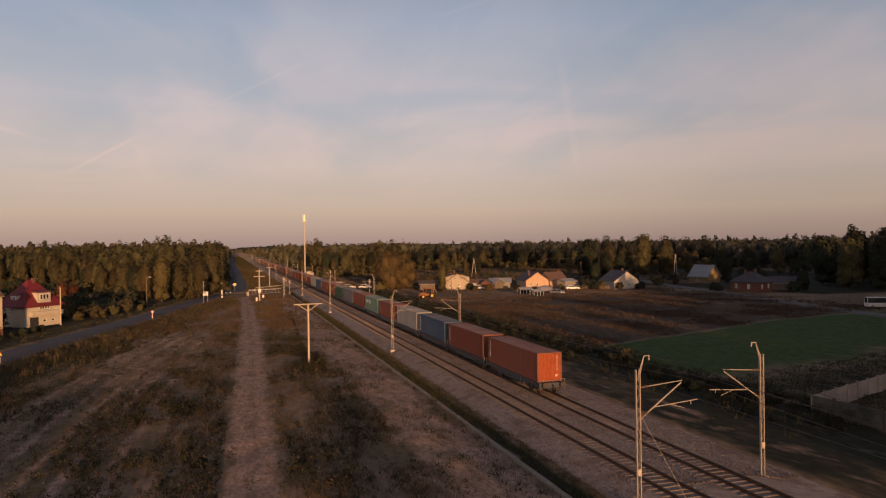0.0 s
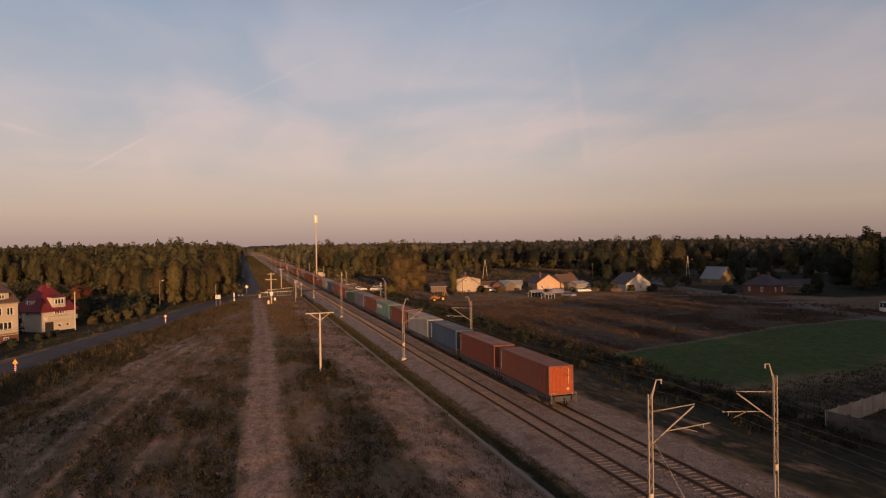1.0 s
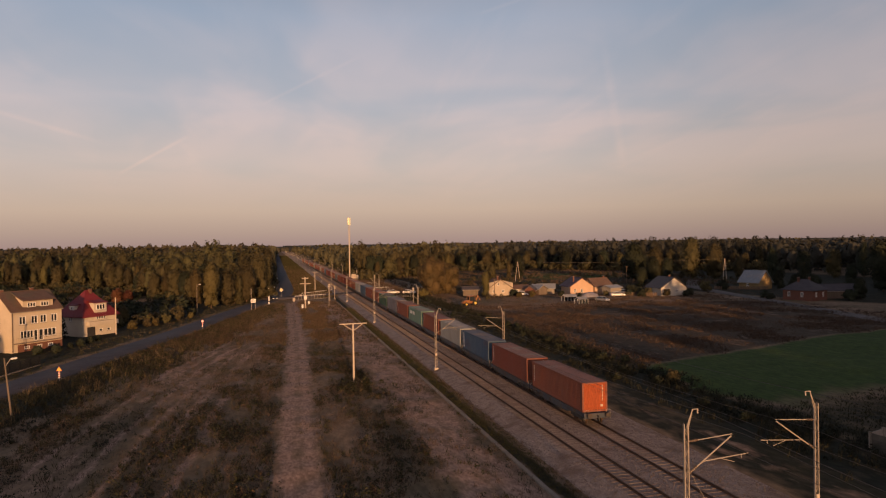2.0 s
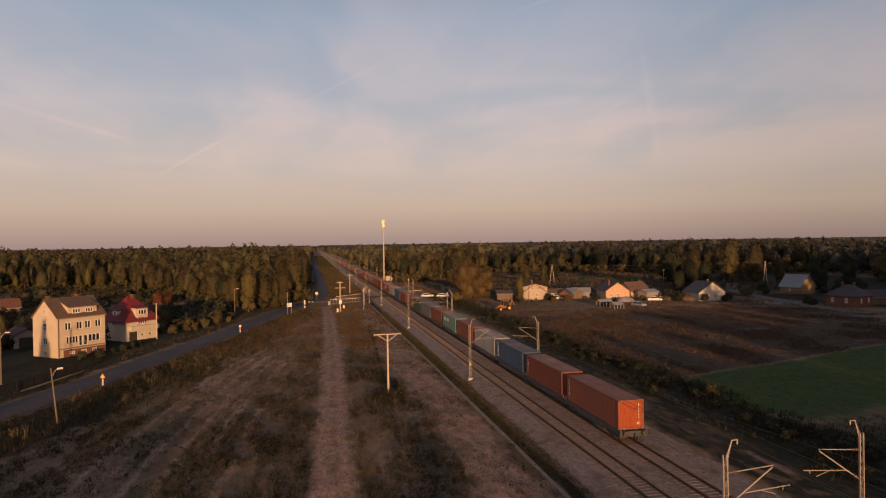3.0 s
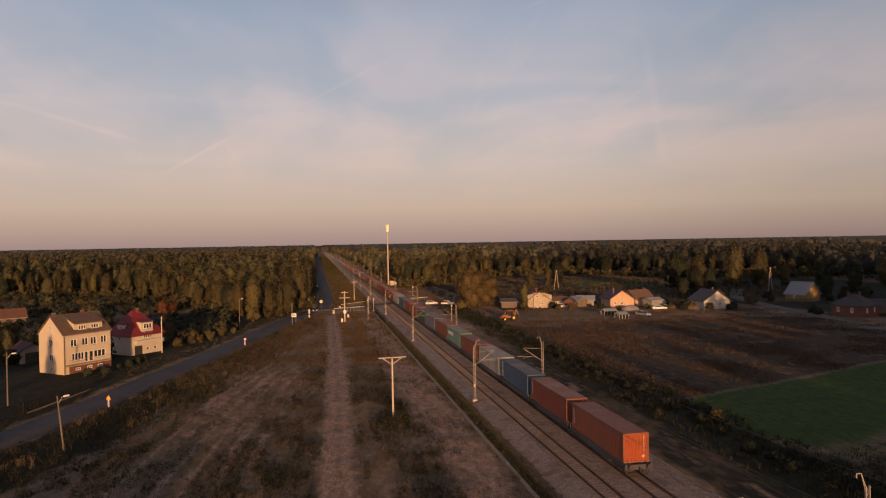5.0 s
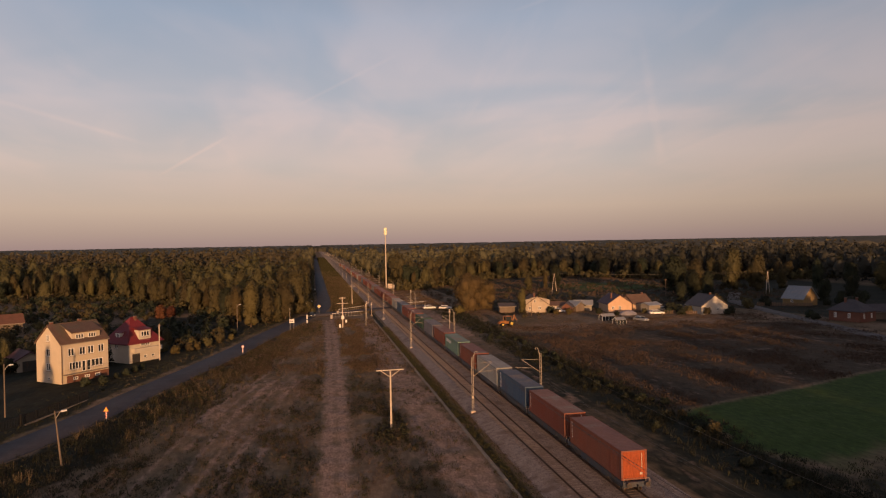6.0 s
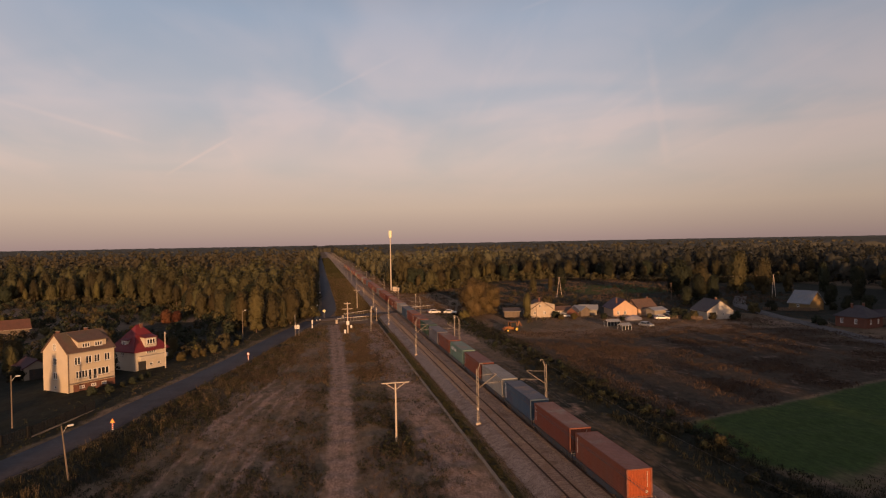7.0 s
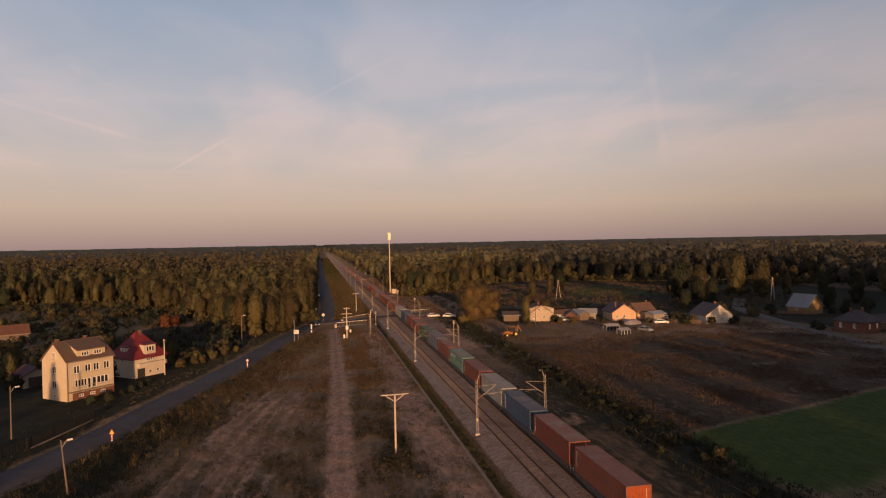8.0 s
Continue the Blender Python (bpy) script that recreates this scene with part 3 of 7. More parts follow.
def white_bars(box_, rows, s=-1):
    """Rows of pale marks on the side wall: y, z, width, height."""
    bm = bmesh.new()
    for y, z, a, h in rows:
        x = s * (CW / 2 + 0.004)
        box(bm, x - 0.004, x + 0.004, y, y + a, z, z + h)
    part("lettering", bm, M["white"], box_, "plain white bars of lettering")


def marks_small(box_, w, l):
    white_bars(box_, [(l - 0.62, 2.2 - k * 0.17, 0.12, 0.11) for k in range(10)])
    part("end_lettering", boxes(*[(0.70, 0.77, -l - 0.004, -l + 0.03, 2.25 - k * 0.13, 2.33 - k * 0.13) for k in range(11)], (0.55, 0.78, -l - 0.004, -l + 0.03, 0.42, 0.62)), M["pole"], box_, "plain pale bars of lettering")


def marks_panel(box_, w, l):
    part("logo_panel", boxes((-w - 0.010, -w - 0.002, l - 0.75, l - 0.30, 0.35, 2.4)), M["white"], box_, "white upright panel")
    part("panel_marks", boxes(*[(-w - 0.016, -w - 0.006, l - 0.64, l - 0.42, z, z + 0.34) for z in (1.90, 1.25, 0.60)]), mat("panel_blue", (0.05, 0.09, 0.20)), box_, "plain blue shapes")


def marks_large(box_, w, l):
    white_bars(box_, [(y, 1.35 + 0.06 * (k % 2), 0.5, 0.62) for k, y in enumerate((0.2, 0.85, 1.5, 2.6, 3.2, 3.8, 4.4))])


CONTAINERS = dict(
    red=build_container("red", (0.205, 0.066, 0.043), (0.180, 0.074, 0.052), "rust-red steel shipping container with white lettering bars", marks_small),
    # the low sun's orange is put into the tail's end wall paint
    tail=build_container("tail_red", (0.205, 0.066, 0.043), (0.180, 0.074, 0.052), "rust-red container last on the train, sunlit orange put into its end wall", marks_small, (0.33, 0.078, 0.026)),
    blue=build_container("blue", (0.052, 0.090, 0.150), (0.075, 0.110, 0.155), "blue steel shipping container with a white panel", marks_panel),
    grey=build_container("grey", (0.34, 0.335, 0.31), (0.275, 0.275, 0.255), "stained pale grey shipping container with rust runs"),
    teal=build_container("teal", (0.150, 0.240, 0.195), (0.185, 0.275, 0.225), "faded sea-green shipping container with pale lettering", marks_large),
    slate=build_container("slate", (0.13, 0.135, 0.16), (0.17, 0.165, 0.18), "slate-grey steel shipping container with dusty roof"),
    green=build_container("green", (0.040, 0.085, 0.055), (0.06, 0.10, 0.07), "dark green steel shipping container with dusty roof"),
    maroon=build_container("maroon", (0.17, 0.045, 0.036), (0.145, 0.05, 0.042), "dull maroon steel shipping container with lettering", marks_small),
)


def build_wagon():
    """A flat wagon, its buffers 13.9 m apart; z = 0 at the rail heads, deck at 1.15 m."""
    wagon = thing("flat_wagon", "dirty dark blue steel container wagon on two bogies", "wagon", "wagons of the train")
    steel = mat("wagon_paint", (0.040, 0.055, 0.085), (0.07, 0.065, 0.065), 1.2, 0.7, 0.2, 6, vary=0.15, stain=(0.09, 0.06, 0.04), stain_scale=0.9)
    L2 = 6.5
    bm = bmesh.new()
    for s in (-1, 1):
        a, b = sorted((s * 1.28, s * 1.12))
        prism(bm, [(-L2, 1.13), (L2, 1.13), (L2, 0.85), (L2 - 2.6, 0.85), (L2 - 3.6, 0.55), (-L2 + 3.6, 0.55), (-L2 + 2.6, 0.85), (-L2, 0.85)], 'x', a, b)
    box(bm, -0.3, 0.3, -L2, L2, 0.75, 1.1)
    for k in range(9):
        y = -L2 + 0.4 + k * (2 * L2 - 0.8) / 8
        box(bm, -1.12, -0.3, y - 0.09, y + 0.09, 0.85, 1.10)
        box(bm, 0.3, 1.12, y - 0.09, y + 0.09, 0.85, 1.10)
    part("underframe", bm, steel, wagon)
    bm = bmesh.new()
    for k in range(15):
        y = -L2 + 0.75 + k * 0.82
        box(bm, -1.31, -1.285, y - 0.03, y + 0.03, 0.62, 1.1)
        box(bm, 1.285, 1.31, y - 0.03, y + 0.03, 0.62, 1.1)
    tagged(part("side_ribbing", bm, steel, wagon), kind="stuff")
    for e in (-1, 1):
        part("headstock", boxes((-1.3, 1.3, *sorted((e * L2, e * (L2 + 0.12))), 0.70, 1.16), bevel=0.02), steel, wagon)
        for s in (-1, 1):
            part("buffer", tubes(((s * 0.875, e * (L2 + 0.1), 1.0), (s * 0.875, e * (L2 + 0.38), 1.0), 0.09, 10), ((s * 0.875, e * (L2 + 0.38), 1.0), (s * 0.875, e * (L2 + 0.44), 1.0), 0.24, 14)), M["black"], wagon)
            part("hand_rail", tubes(((s * 1.22, e * (L2 + 0.1), 0.5), (s * 1.22, e * (L2 + 0.1), 1.45), 0.014), ((s * 1.22, e * (L2 + 0.1), 1.45), (s * 0.85, e * (L2 + 0.1), 1.45), 0.014), ((s * 0.85, e * (L2 + 0.1), 1.45), (s * 0.85, e * (L2 + 0.1), 1.1), 0.014)), M["galv"], wagon, "pale bent handrail")
        part("coupling", tubes(((0, e * (L2 + 0.1), 0.95), (0, e * (L2 + 0.40), 0.9), 0.06), ((0, e * (L2 + 0.4), 0.9), (0, e * (L2 + 0.42), 0.55), 0.05)), M["black"], wagon)
        bog = part("bogie", boxes(*[(s * 1.0 - 0.07, s * 1.0 + 0.07, e * 4.55 - 1.35, e * 4.55 + 1.35, 0.38, 0.66) for s in (-1, 1)], (-1.0, 1.0, e * 4.55 - 0.25, e * 4.55 + 0.25, 0.40, 0.70), bevel=0.03), M["black"], wagon, "dark cast bogie frame")
        for a in (-0.9, 0.9):
            y = e * 4.55 + a
            part("axle", tubes(((-1.08, y, 0.46), (1.08, y, 0.46), 0.08, 8)), M["black"], bog)
            for s in (-1, 1):
                part("wheel", tubes(((s * 0.68, y, 0.46), (s * 0.72, y, 0.46), 0.49, 20), ((s * 0.72, y, 0.46), (s * 0.82, y, 0.46), 0.46, 20)), M["rail"], bog)
    return wagon


TAIL_Y, PITCH = 56.4, 13.9
ORDER = ("tail red blue grey red teal red slate green red red blue grey red red maroon red red slate red red maroon red blue red "
         "red grey red maroon red red teal red red maroon red red blue red red red maroon red grey red red red red").split()
wagon0 = build_wagon()
used = set()
for k, colour in enumerate(ORDER):
    y = TAIL_Y + PITCH * k + CL / 2
    if k == 0:
        wagon0.matrix_basis = pose(XR, y, RAIL_Z)
    else:
        copy_thing(wagon0, pose(XR, y, RAIL_Z))
    at_ = pose(XR, y, RAIL_Z + 1.17)
    if colour in used:
        copy_thing(CONTAINERS[colour], at_)
    else:
        CONTAINERS[colour].matrix_basis = at_
        used.add(colour)


# ---------- houses ----------
W = dict(
    cream=mat("cream_render", (0.57, 0.485, 0.375), (0.50, 0.425, 0.325), 0.6, 0.9, 0.2, 25, grain=0.04, stain=(0.53, 0.44, 0.31), stain_scale=0.12),
    pale=mat("pale_render", (0.54, 0.48, 0.39), (0.47, 0.42, 0.345), 0.6, 0.9, 0.2, 25, grain=0.04, stain=(0.46, 0.41, 0.33), stain_scale=0.2),
    white=mat("lime_white_wall", (0.56, 0.52, 0.46), (0.47, 0.44, 0.39), 0.6, 0.9, 0.2, 25, grain=0.04, stain=(0.45, 0.42, 0.36), stain_scale=0.4),
    peach=mat("peach_render", (0.55, 0.37, 0.25), (0.48, 0.33, 0.22), 0.6, 0.9, 0.2, 25, grain=0.04),
    brick=mat("red_brick", (0.165, 0.070, 0.048), (0.130, 0.058, 0.042), 1.5, 0.9, 0.4, 8, stain=(0.15, 0.07, 0.05), stain_scale=0.5),
    ochre=mat("ochre_boards", (0.25, 0.175, 0.080), (0.20, 0.14, 0.065), 0.9, 0.85, 0.3, 6, streak=True),
    greylime=mat("grey_lime_wall", (0.46, 0.38, 0.295), (0.38, 0.32, 0.25), 0.6, 0.9, 0.2, 25, grain=0.04, stain=(0.30, 0.26, 0.22), stain_scale=0.4),
    dull=mat("dull_render", (0.28, 0.25, 0.21), (0.23, 0.205, 0.175), 0.6, 0.9, 0.2, 25, grain=0.04),
    plank=mat("grey_planks", (0.17, 0.135, 0.105), (0.12, 0.095, 0.075), 0.9, 0.9, 0.4, 6, streak=True),
)
R = dict(
    brown=mat("brown_roof", (0.105, 0.064, 0.047), (0.135, 0.085, 0.064), 0.7, 0.8, 0.6, 7, stain=(0.10, 0.08, 0.06), stain_scale=0.4),
    red=mat("red_roof", (0.165, 0.020, 0.024), (0.130, 0.019, 0.023), 0.7, 0.6, 0.5, 7),
    slate=mat("dark_roof", (0.055, 0.050, 0.058), (0.080, 0.070, 0.075), 0.8, 0.7, 0.4, 7),
    tin=mat("tin_roof", (0.26, 0.275, 0.30), (0.20, 0.215, 0.24), 0.5, 0.45, 0.3, 5, metal=0.1, stain=(0.28, 0.27, 0.27), stain_scale=0.5),
    rust=mat("rust_tile_roof", (0.13, 0.060, 0.042), (0.10, 0.050, 0.037), 0.7, 0.8, 0.5, 7),
    purple=mat("plum_roof", (0.075, 0.035, 0.045), (0.095, 0.05, 0.055), 0.7, 0.7, 0.4, 7),
)


def wall(bm, width, z0, z1, holes, t=0.3, peak=None):
    """A wall in the plane y = 0 along x from 0, its outer face to -y, with real openings (x, z, w, h), in one piece."""
    xs = sorted({0, width, *[h[0] for h in holes], *[h[0] + h[2] for h in holes]})
    zs = sorted({z0, z1, *[h[1] for h in holes], *[h[1] + h[3] for h in holes]})
    grid = {(i, j): bm.verts.new((x, 0, z)) for i, x in enumerate(xs) for j, z in enumerate(zs)}
    for i in range(len(xs) - 1):
        for j in range(len(zs) - 1):
            cx, cz = (xs[i] + xs[i + 1]) / 2, (zs[j] + zs[j + 1]) / 2
            if not any(h[0] < cx < h[0] + h[2] and h[1] < cz < h[1] + h[3] for h in holes):
                bm.faces.new((grid[i, j], grid[i + 1, j], grid[i + 1, j + 1], grid[i, j + 1]))
    if peak:
        top = len(zs) - 1
        bm.faces.new([grid[i, top] for i in range(len(xs))] + [bm.verts.new((width / 2, 0, peak))])
    bmesh.ops.delete(bm, geom=[v for v in bm.verts if not v.link_faces], context='VERTS')
    ext = bmesh.ops.extrude_face_region(bm, geom=list(bm.faces))
    bmesh.ops.translate(bm, vec=(0, t, 0), verts=[v for v in ext["geom"] if isinstance(v, bmesh.types.BMVert)])


def window(parent, m, w, h, lights=2, door=False):
    """A window for an opening w by h; m: its lower left corner on the wall's outer face."""
    win = new("door" if door else "window")
    win.parent, win.matrix_basis = parent, m
    f = 0.11
    rows = [(0, w, 0.02, 0.12, 0, f), (0, w, 0.02, 0.12, h - f, h), (0, f, 0.02, 0.12, f, h - f), (w - f, w, 0.02, 0.12, f, h - f)]
    for k in range(1, lights):
        x = w * k / lights
        rows.append((x - f / 2, x + f / 2, 0.025, 0.115, f, h - f))
    part("window_frame", boxes(*rows), M["white"], win, "white frame")
    part("pane", boxes((f / 2, w - f / 2, 0.11, 0.12, f / 2, h - f / 2)), M["glass"], win, "dark reflecting glass")
    if not door:
        part("sill", boxes((-0.06, w + 0.06, -0.06, 0.08, -0.06, -0.004)), M["concrete"], win)
    return win


def side_matrix(face, w, l):
    """From wall space (x along the wall seen from outside, y inwards, z up) to the house."""
    return {'S': pose(-w / 2, -l / 2, 0), 'N': pose(w / 2, l / 2, 0, 0, 0, 180),
            'E': pose(w / 2, -l / 2, 0, 0, 0, 90), 'W': pose(-w / 2, l / 2, 0, 0, 0, -90)}[face]


def house(name, label, m, w, l, eave, ridge, wallm, roofm, windows=(), chimneys=(), over=0.45, hip=False, base=None, base_h=0.0, garage=()):
    """Ridge along local y; the gables are S and N. windows: face, x, z, w, h, lights."""
    h = thing(name, label, "house" if name != "barn" and name != "shed" and name != "garage" else name, m=m)
    for face in "SNEW":
        holes = [(x, z, a, b) for f, x, z, a, b, n in windows if f == face]
        doors = [(x, z, a, b) for f, x, z, a, b in garage if f == face]
        bm = bmesh.new()
        width = w if face in "SN" else l - 0.6
        off = 0 if face in "SN" else 0.3
        wall(bm, width, base_h if base else 0, eave, [(x - off, z, a, b) for x, z, a, b in holes + doors], peak=ridge if face in "SN" and not hip else None)
        mw = side_matrix(face, w, l) @ pose(off, 0, 0)
        ob = part("wall", bm, wallm, h)
        ob.matrix_basis = mw
        if base:
            bb = bmesh.new()
            box(bb, -0.03 if off == 0 else 0, width + (0.03 if off == 0 else 0), -0.03, 0.3, 0, base_h - 0.004)
            part("plinth", bb, base, h, "brick plinth").matrix_basis = mw
        for f, x, z, a, b, n in windows:
            if f == face:
                window(h, mw @ pose(x - off, 0, z), a, b, n)
        for x, z, a, b in doors:
            part("garage_door", boxes((x - off, x - off + a, 0.12, 0.18, z, z + b)), M["black"], h, "dark door leaf").matrix_basis = mw
    part("floor_slab", boxes((-w / 2 + 0.3, w / 2 - 0.3, -l / 2 + 0.3, l / 2 - 0.3, eave - 0.25, eave - 0.02)), M["concrete"], h)
    slope = (ridge - eave) / (w / 2)
    th = 0.16
    bm = bmesh.new()
    if hip:
        k = w / 2 * 0.92
        pts = [(-w / 2 - over, -l / 2 - over), (w / 2 + over, -l / 2 - over), (w / 2 + over, l / 2 + over), (-w / 2 - over, l / 2 + over)]
        ze = eave - over * slope + 0.05
        lo = [bm.verts.new((*p, ze)) for p in pts]
        up = [bm.verts.new((*p, ze + th)) for p in pts]
        a, b = bm.verts.new((0, -l / 2 + k, ridge + th)), bm.verts.new((0, l / 2 - k, ridge + th))
        bm.faces.new((up[0], up[1], a)); bm.faces.new((up[1], up[2], b, a)); bm.faces.new((up[2], up[3], b)); bm.faces.new((up[3], up[0], a, b))
        for i in range(4):
            bm.faces.new((lo[i], lo[(i + 1) % 4], up[(i + 1) % 4], up[i]))
        bm.faces.new(lo[::-1])
        part("roof", bm, roofm, h)
    else:
        for s in (-1, 1):
            bm = bmesh.new()
            x1 = s * (w / 2 + over)
            z1 = eave - over * slope
            prism(bm, [(0, ridge + 0.02), (0, ridge + 0.02 + th * 1.25), (x1, z1 + 0.02 + th * 1.25), (x1, z1 + 0.02)], 'y', -l / 2 - over, l / 2 + over)
            part("roof_slope", bm, roofm, h)
            part("rain_gutter", tubes(((x1 + s * 0.06, -l / 2 - over, z1), (x1 + s * 0.06, l / 2 + over, z1), 0.06)), M["galv"], h)
        part("ridge_cap", tubes(((0, -l / 2 - over, ridge + 0.2), (0, l / 2 + over, ridge + 0.2), 0.10)), roofm, h)
    for cx, cy, top in chimneys:
        ch = part("chimney", boxes((cx - 0.24, cx + 0.24, cy - 0.24, cy + 0.24, eave, top)), W["brick"], h, "red brick chimney")
        part("chimney_cap", boxes((cx - 0.29, cx + 0.29, cy - 0.29, cy + 0.29, top, top + 0.08)), M["concrete"], ch)
    return h


def aligned(corner, bearing, w, l):
    """Pose of a house whose near (E, S) corner stands at corner, with its E face running along bearing (degrees from +y to +x)."""
    m = pose(corner[0], corner[1], 0, 0, 0, -bearing)
    return m @ pose(-w / 2, l / 2, 0)


# three-storey cream house: E face to the road, S gable beside the garden
w1, l1 = 7.0, 9.0
H1 = aligned((-42.9, 127.9), 39, w1, l1)
win = [('E', x, 4.6, 1.2, 1.4, 2) for x in (1.3, 3.4, 5.0, 7.0)]
win += [('E', 1.5, 2.15, 2.3, 1.4, 4), ('E', 4.75, 1.65, 0.85, 1.9, 1), ('E', 5.65, 2.15, 2.3, 1.4, 3), ('E', 3.85, 1.65, 0.75, 1.9, 1)]
win += [('S', 2.8, 4.6, 1.2, 1.35, 2), ('S', 2.8, 2.1, 1.2, 1.35, 2), ('S', 3.1, 0.5, 0.65, 0.5, 1)]
h1 = house("apartment_house", "cream rendered three-storey house with a brown tiled roof", H1, w1, l1, 6.9, 9.9, W["cream"], R["brown"], win,
           [(-0.8, -3.4, 10.4), (-0.2, 1.5, 10.5)], base=None, over=0.2)
part("brick_plinth", boxes((w1 / 2 - 0.02, w1 / 2 + 0.05, -l1 / 2 + 1.0, l1 / 2, 0, 1.25)), mat("plinth_brick", (0.17, 0.075, 0.05), (0.13, 0.06, 0.042), 1.5, 0.9, 0.4, 8), h1, "red brick basement face")
for y in (-2.4, -0.2, 1.8):
    window(h1, side_matrix('E', w1, l1) @ pose(y + l1 / 2, -0.16, 0.45), 0.9, 0.5, 2)
window(h1, side_matrix('S', w1, l1) @ pose(3.1, -0.12, 7.2), 0.85, 1.2, 2)
# wide shed dormer on the E slope
bm = bmesh.new()
prism(bm, [(w1 / 2 - 0.45, 6.95), (w1 / 2 - 0.45, 8.6), (0.5, 9.75), (0.5, 7.5)], 'y', -2.2, 3.2)
dorm = part("dormer", bm, W["cream"], h1)
bm = bmesh.new()
prism(bm, [(w1 / 2 + 0.05, 8.52), (w1 / 2 + 0.05, 8.68), (0.1, 10.05), (0.1, 9.85)], 'y', -2.5, 3.5)
part("dormer_roof", bm, R["brown"], dorm)
for y in (-1.5, 0.9):
    window(dorm, pose(w1 / 2 - 0.45, y, 7.45, 0, 0, 90) @ pose(0, -0.16, 0), 1.5, 0.8, 3)
# long balcony with a pale rail
bal = part("balcony", boxes((w1 / 2 + 0.0, w1 / 2 + 0.65, -l1 / 2 + 0.3, l1 / 2 - 0.35, 1.45, 1.6)), M["concrete"], h1, "long concrete balcony")
rows = [((w1 / 2 + 0.6, -l1 / 2 + 0.35, 2.45), (w1 / 2 + 0.6, l1 / 2 - 0.40, 2.45), 0.03)]
rows += [((w1 / 2 + 0.6, y, 1.6), (w1 / 2 + 0.6, y, 2.45), 0.018) for y in np.arange(-l1 / 2 + 0.4, l1 / 2 - 0.35, 0.4)]
part("railing", tubes(*rows), M["galv"], bal)
part("downpipe", tubes(((w1 / 2 + 0.08, -l1 / 2 + 0.12, 0.1), (w1 / 2 + 0.08, -l1 / 2 + 0.12, 6.8), 0.06)), M["wood"], h1, "dark downpipe")

# red-roofed villa beside it
w2, l2 = 7.2, 7.6
H2 = aligned((-36.8, 147.0), 39, w2, l2)
win = [('E', 3.6, 0.7, 0.8, 0.6, 1), ('E', 5.4, 0.7, 0.8, 0.6, 1), ('S', 3.0, 2.9, 1.0, 1.2, 2)]
h2 = house("villa", "pale villa with a steep red hipped roof and dormers", H2, w2, l2, 4.4, 8.8, W["pale"], R["red"], win, [(0.4, 0.3, 9.1)], hip=True, over=0.55, garage=[('E', 0.9, 0, 1.9, 1.8)])
for face, sx in (('E', 1), ('S', 0)):
    bm = bmesh.new()
    if face == 'E':
        prism(bm, [(3.64, 2.9), (3.64, 6.45), (1.2, 6.45), (1.2, 2.9)], 'y', -1.3, 1.5)
        d = part("dormer", bm, W["pale"], h2)
        window(d, pose(3.64, -0.9, 5.1, 0, 0, 90) @ pose(0, -0.16, 0), 2.0, 1.1, 3)
        window(d, pose(3.64, -1.0, 3.2, 0, 0, 90) @ pose(0, -0.16, 0), 2.2, 1.2, 4)
        bm = bmesh.new()
        prism(bm, [(3.85, 6.42), (3.85, 6.54), (1.3, 7.05), (1.3, 6.9)], 'y', -1.5, 1.7)
        part("dormer_roof", bm, R["red"], d)
    else:
        prism(bm, [(-3.3, 4.6), (-3.3, 6.05), (-1.4, 6.05), (-1.4, 4.6)], 'x', -1.1, 1.1)
        d = part("dormer", bm, W["pale"], h2)
        window(d, pose(-0.5, -3.3, 4.95) @ pose(0, -0.16, 0), 1.0, 0.95, 2)
        bm = bmesh.new()
        prism(bm, [(-3.5, 6.02), (-3.5, 6.14), (-1.6, 6.6), (-1.6, 6.45)], 'x', -1.25, 1.25)
        part("dormer_roof", bm, R["red"], d)
bal = part("balcony", boxes((w2 / 2, w2 / 2 + 0.9, -l2 / 2 + 0.8, l2 / 2 - 0.2, 2.1, 2.9)), W["pale"], h2, "pale solid balcony front")

house("garage", "low pale garage with a plum-coloured roof and a dark door", pose(-55.4, 146.0, 0, 0, 0, 38), 4.4, 5.6, 2.4, 3.6, W["dull"], R["purple"], garage=[('S', 0.9, 0, 2.6, 2.0)])
house("shed", "old brown-roofed shed among bushes", aligned((-89.5, 213), 60, 5, 8), 5, 8, 2.6, 4.6, W["plank"], R["rust"])

# farmsteads across the fields
hs = [('S', 1.2, 0.9, 0.8, 1.1, 2), ('S', 3.4, 0.9, 0.8, 1.1, 2)]
house("farmhouse", "peach rendered farmhouse with a dark roof", pose(96.9, 210.5, 0, 0, 0, -8), 7.6, 11, 2.8, 5.4, W["peach"], R["purple"], hs, [(-1.9, -2.5, 5.9)])
house("farm_annex", "brown-roofed annex of the farmhouse", pose(104.6, 211.0, 0, 0, 0, -75), 5.8, 7.4, 2.6, 4.9, W["peach"], R["brown"], [], [(0, 2.5, 5.6)])
house("shed", "flat pale shed beside the farmhouse", pose(105.6, 203.0, 0, 0, 0, -70), 3.6, 5.0, 2.3, 2.9, W["dull"], R["tin"])
house("cottage", "small lime-white cottage with a brown gable roof", pose(71.4, 217.5, 0, 0, 0, -4), 8.4, 9.0, 2.3, 5.2, W["greylime"], R["brown"], [('S', 1.5, 1.0, 0.9, 1.0, 2), ('S', 4.6, 1.0, 0.9, 1.0, 2), ('S', 3.2, 3.4, 0.7, 0.8, 1)], [(-0.6, -3.2, 6.3)])
house("shed", "lean-to with a tin roof and open veranda", pose(78.4, 216.0, 0, 0, 0, 82), 4.6, 6.2, 2.1, 3.0, W["pale"], R["brown"], [('W', 1.0, 0.8, 1.6, 1.0, 3)])
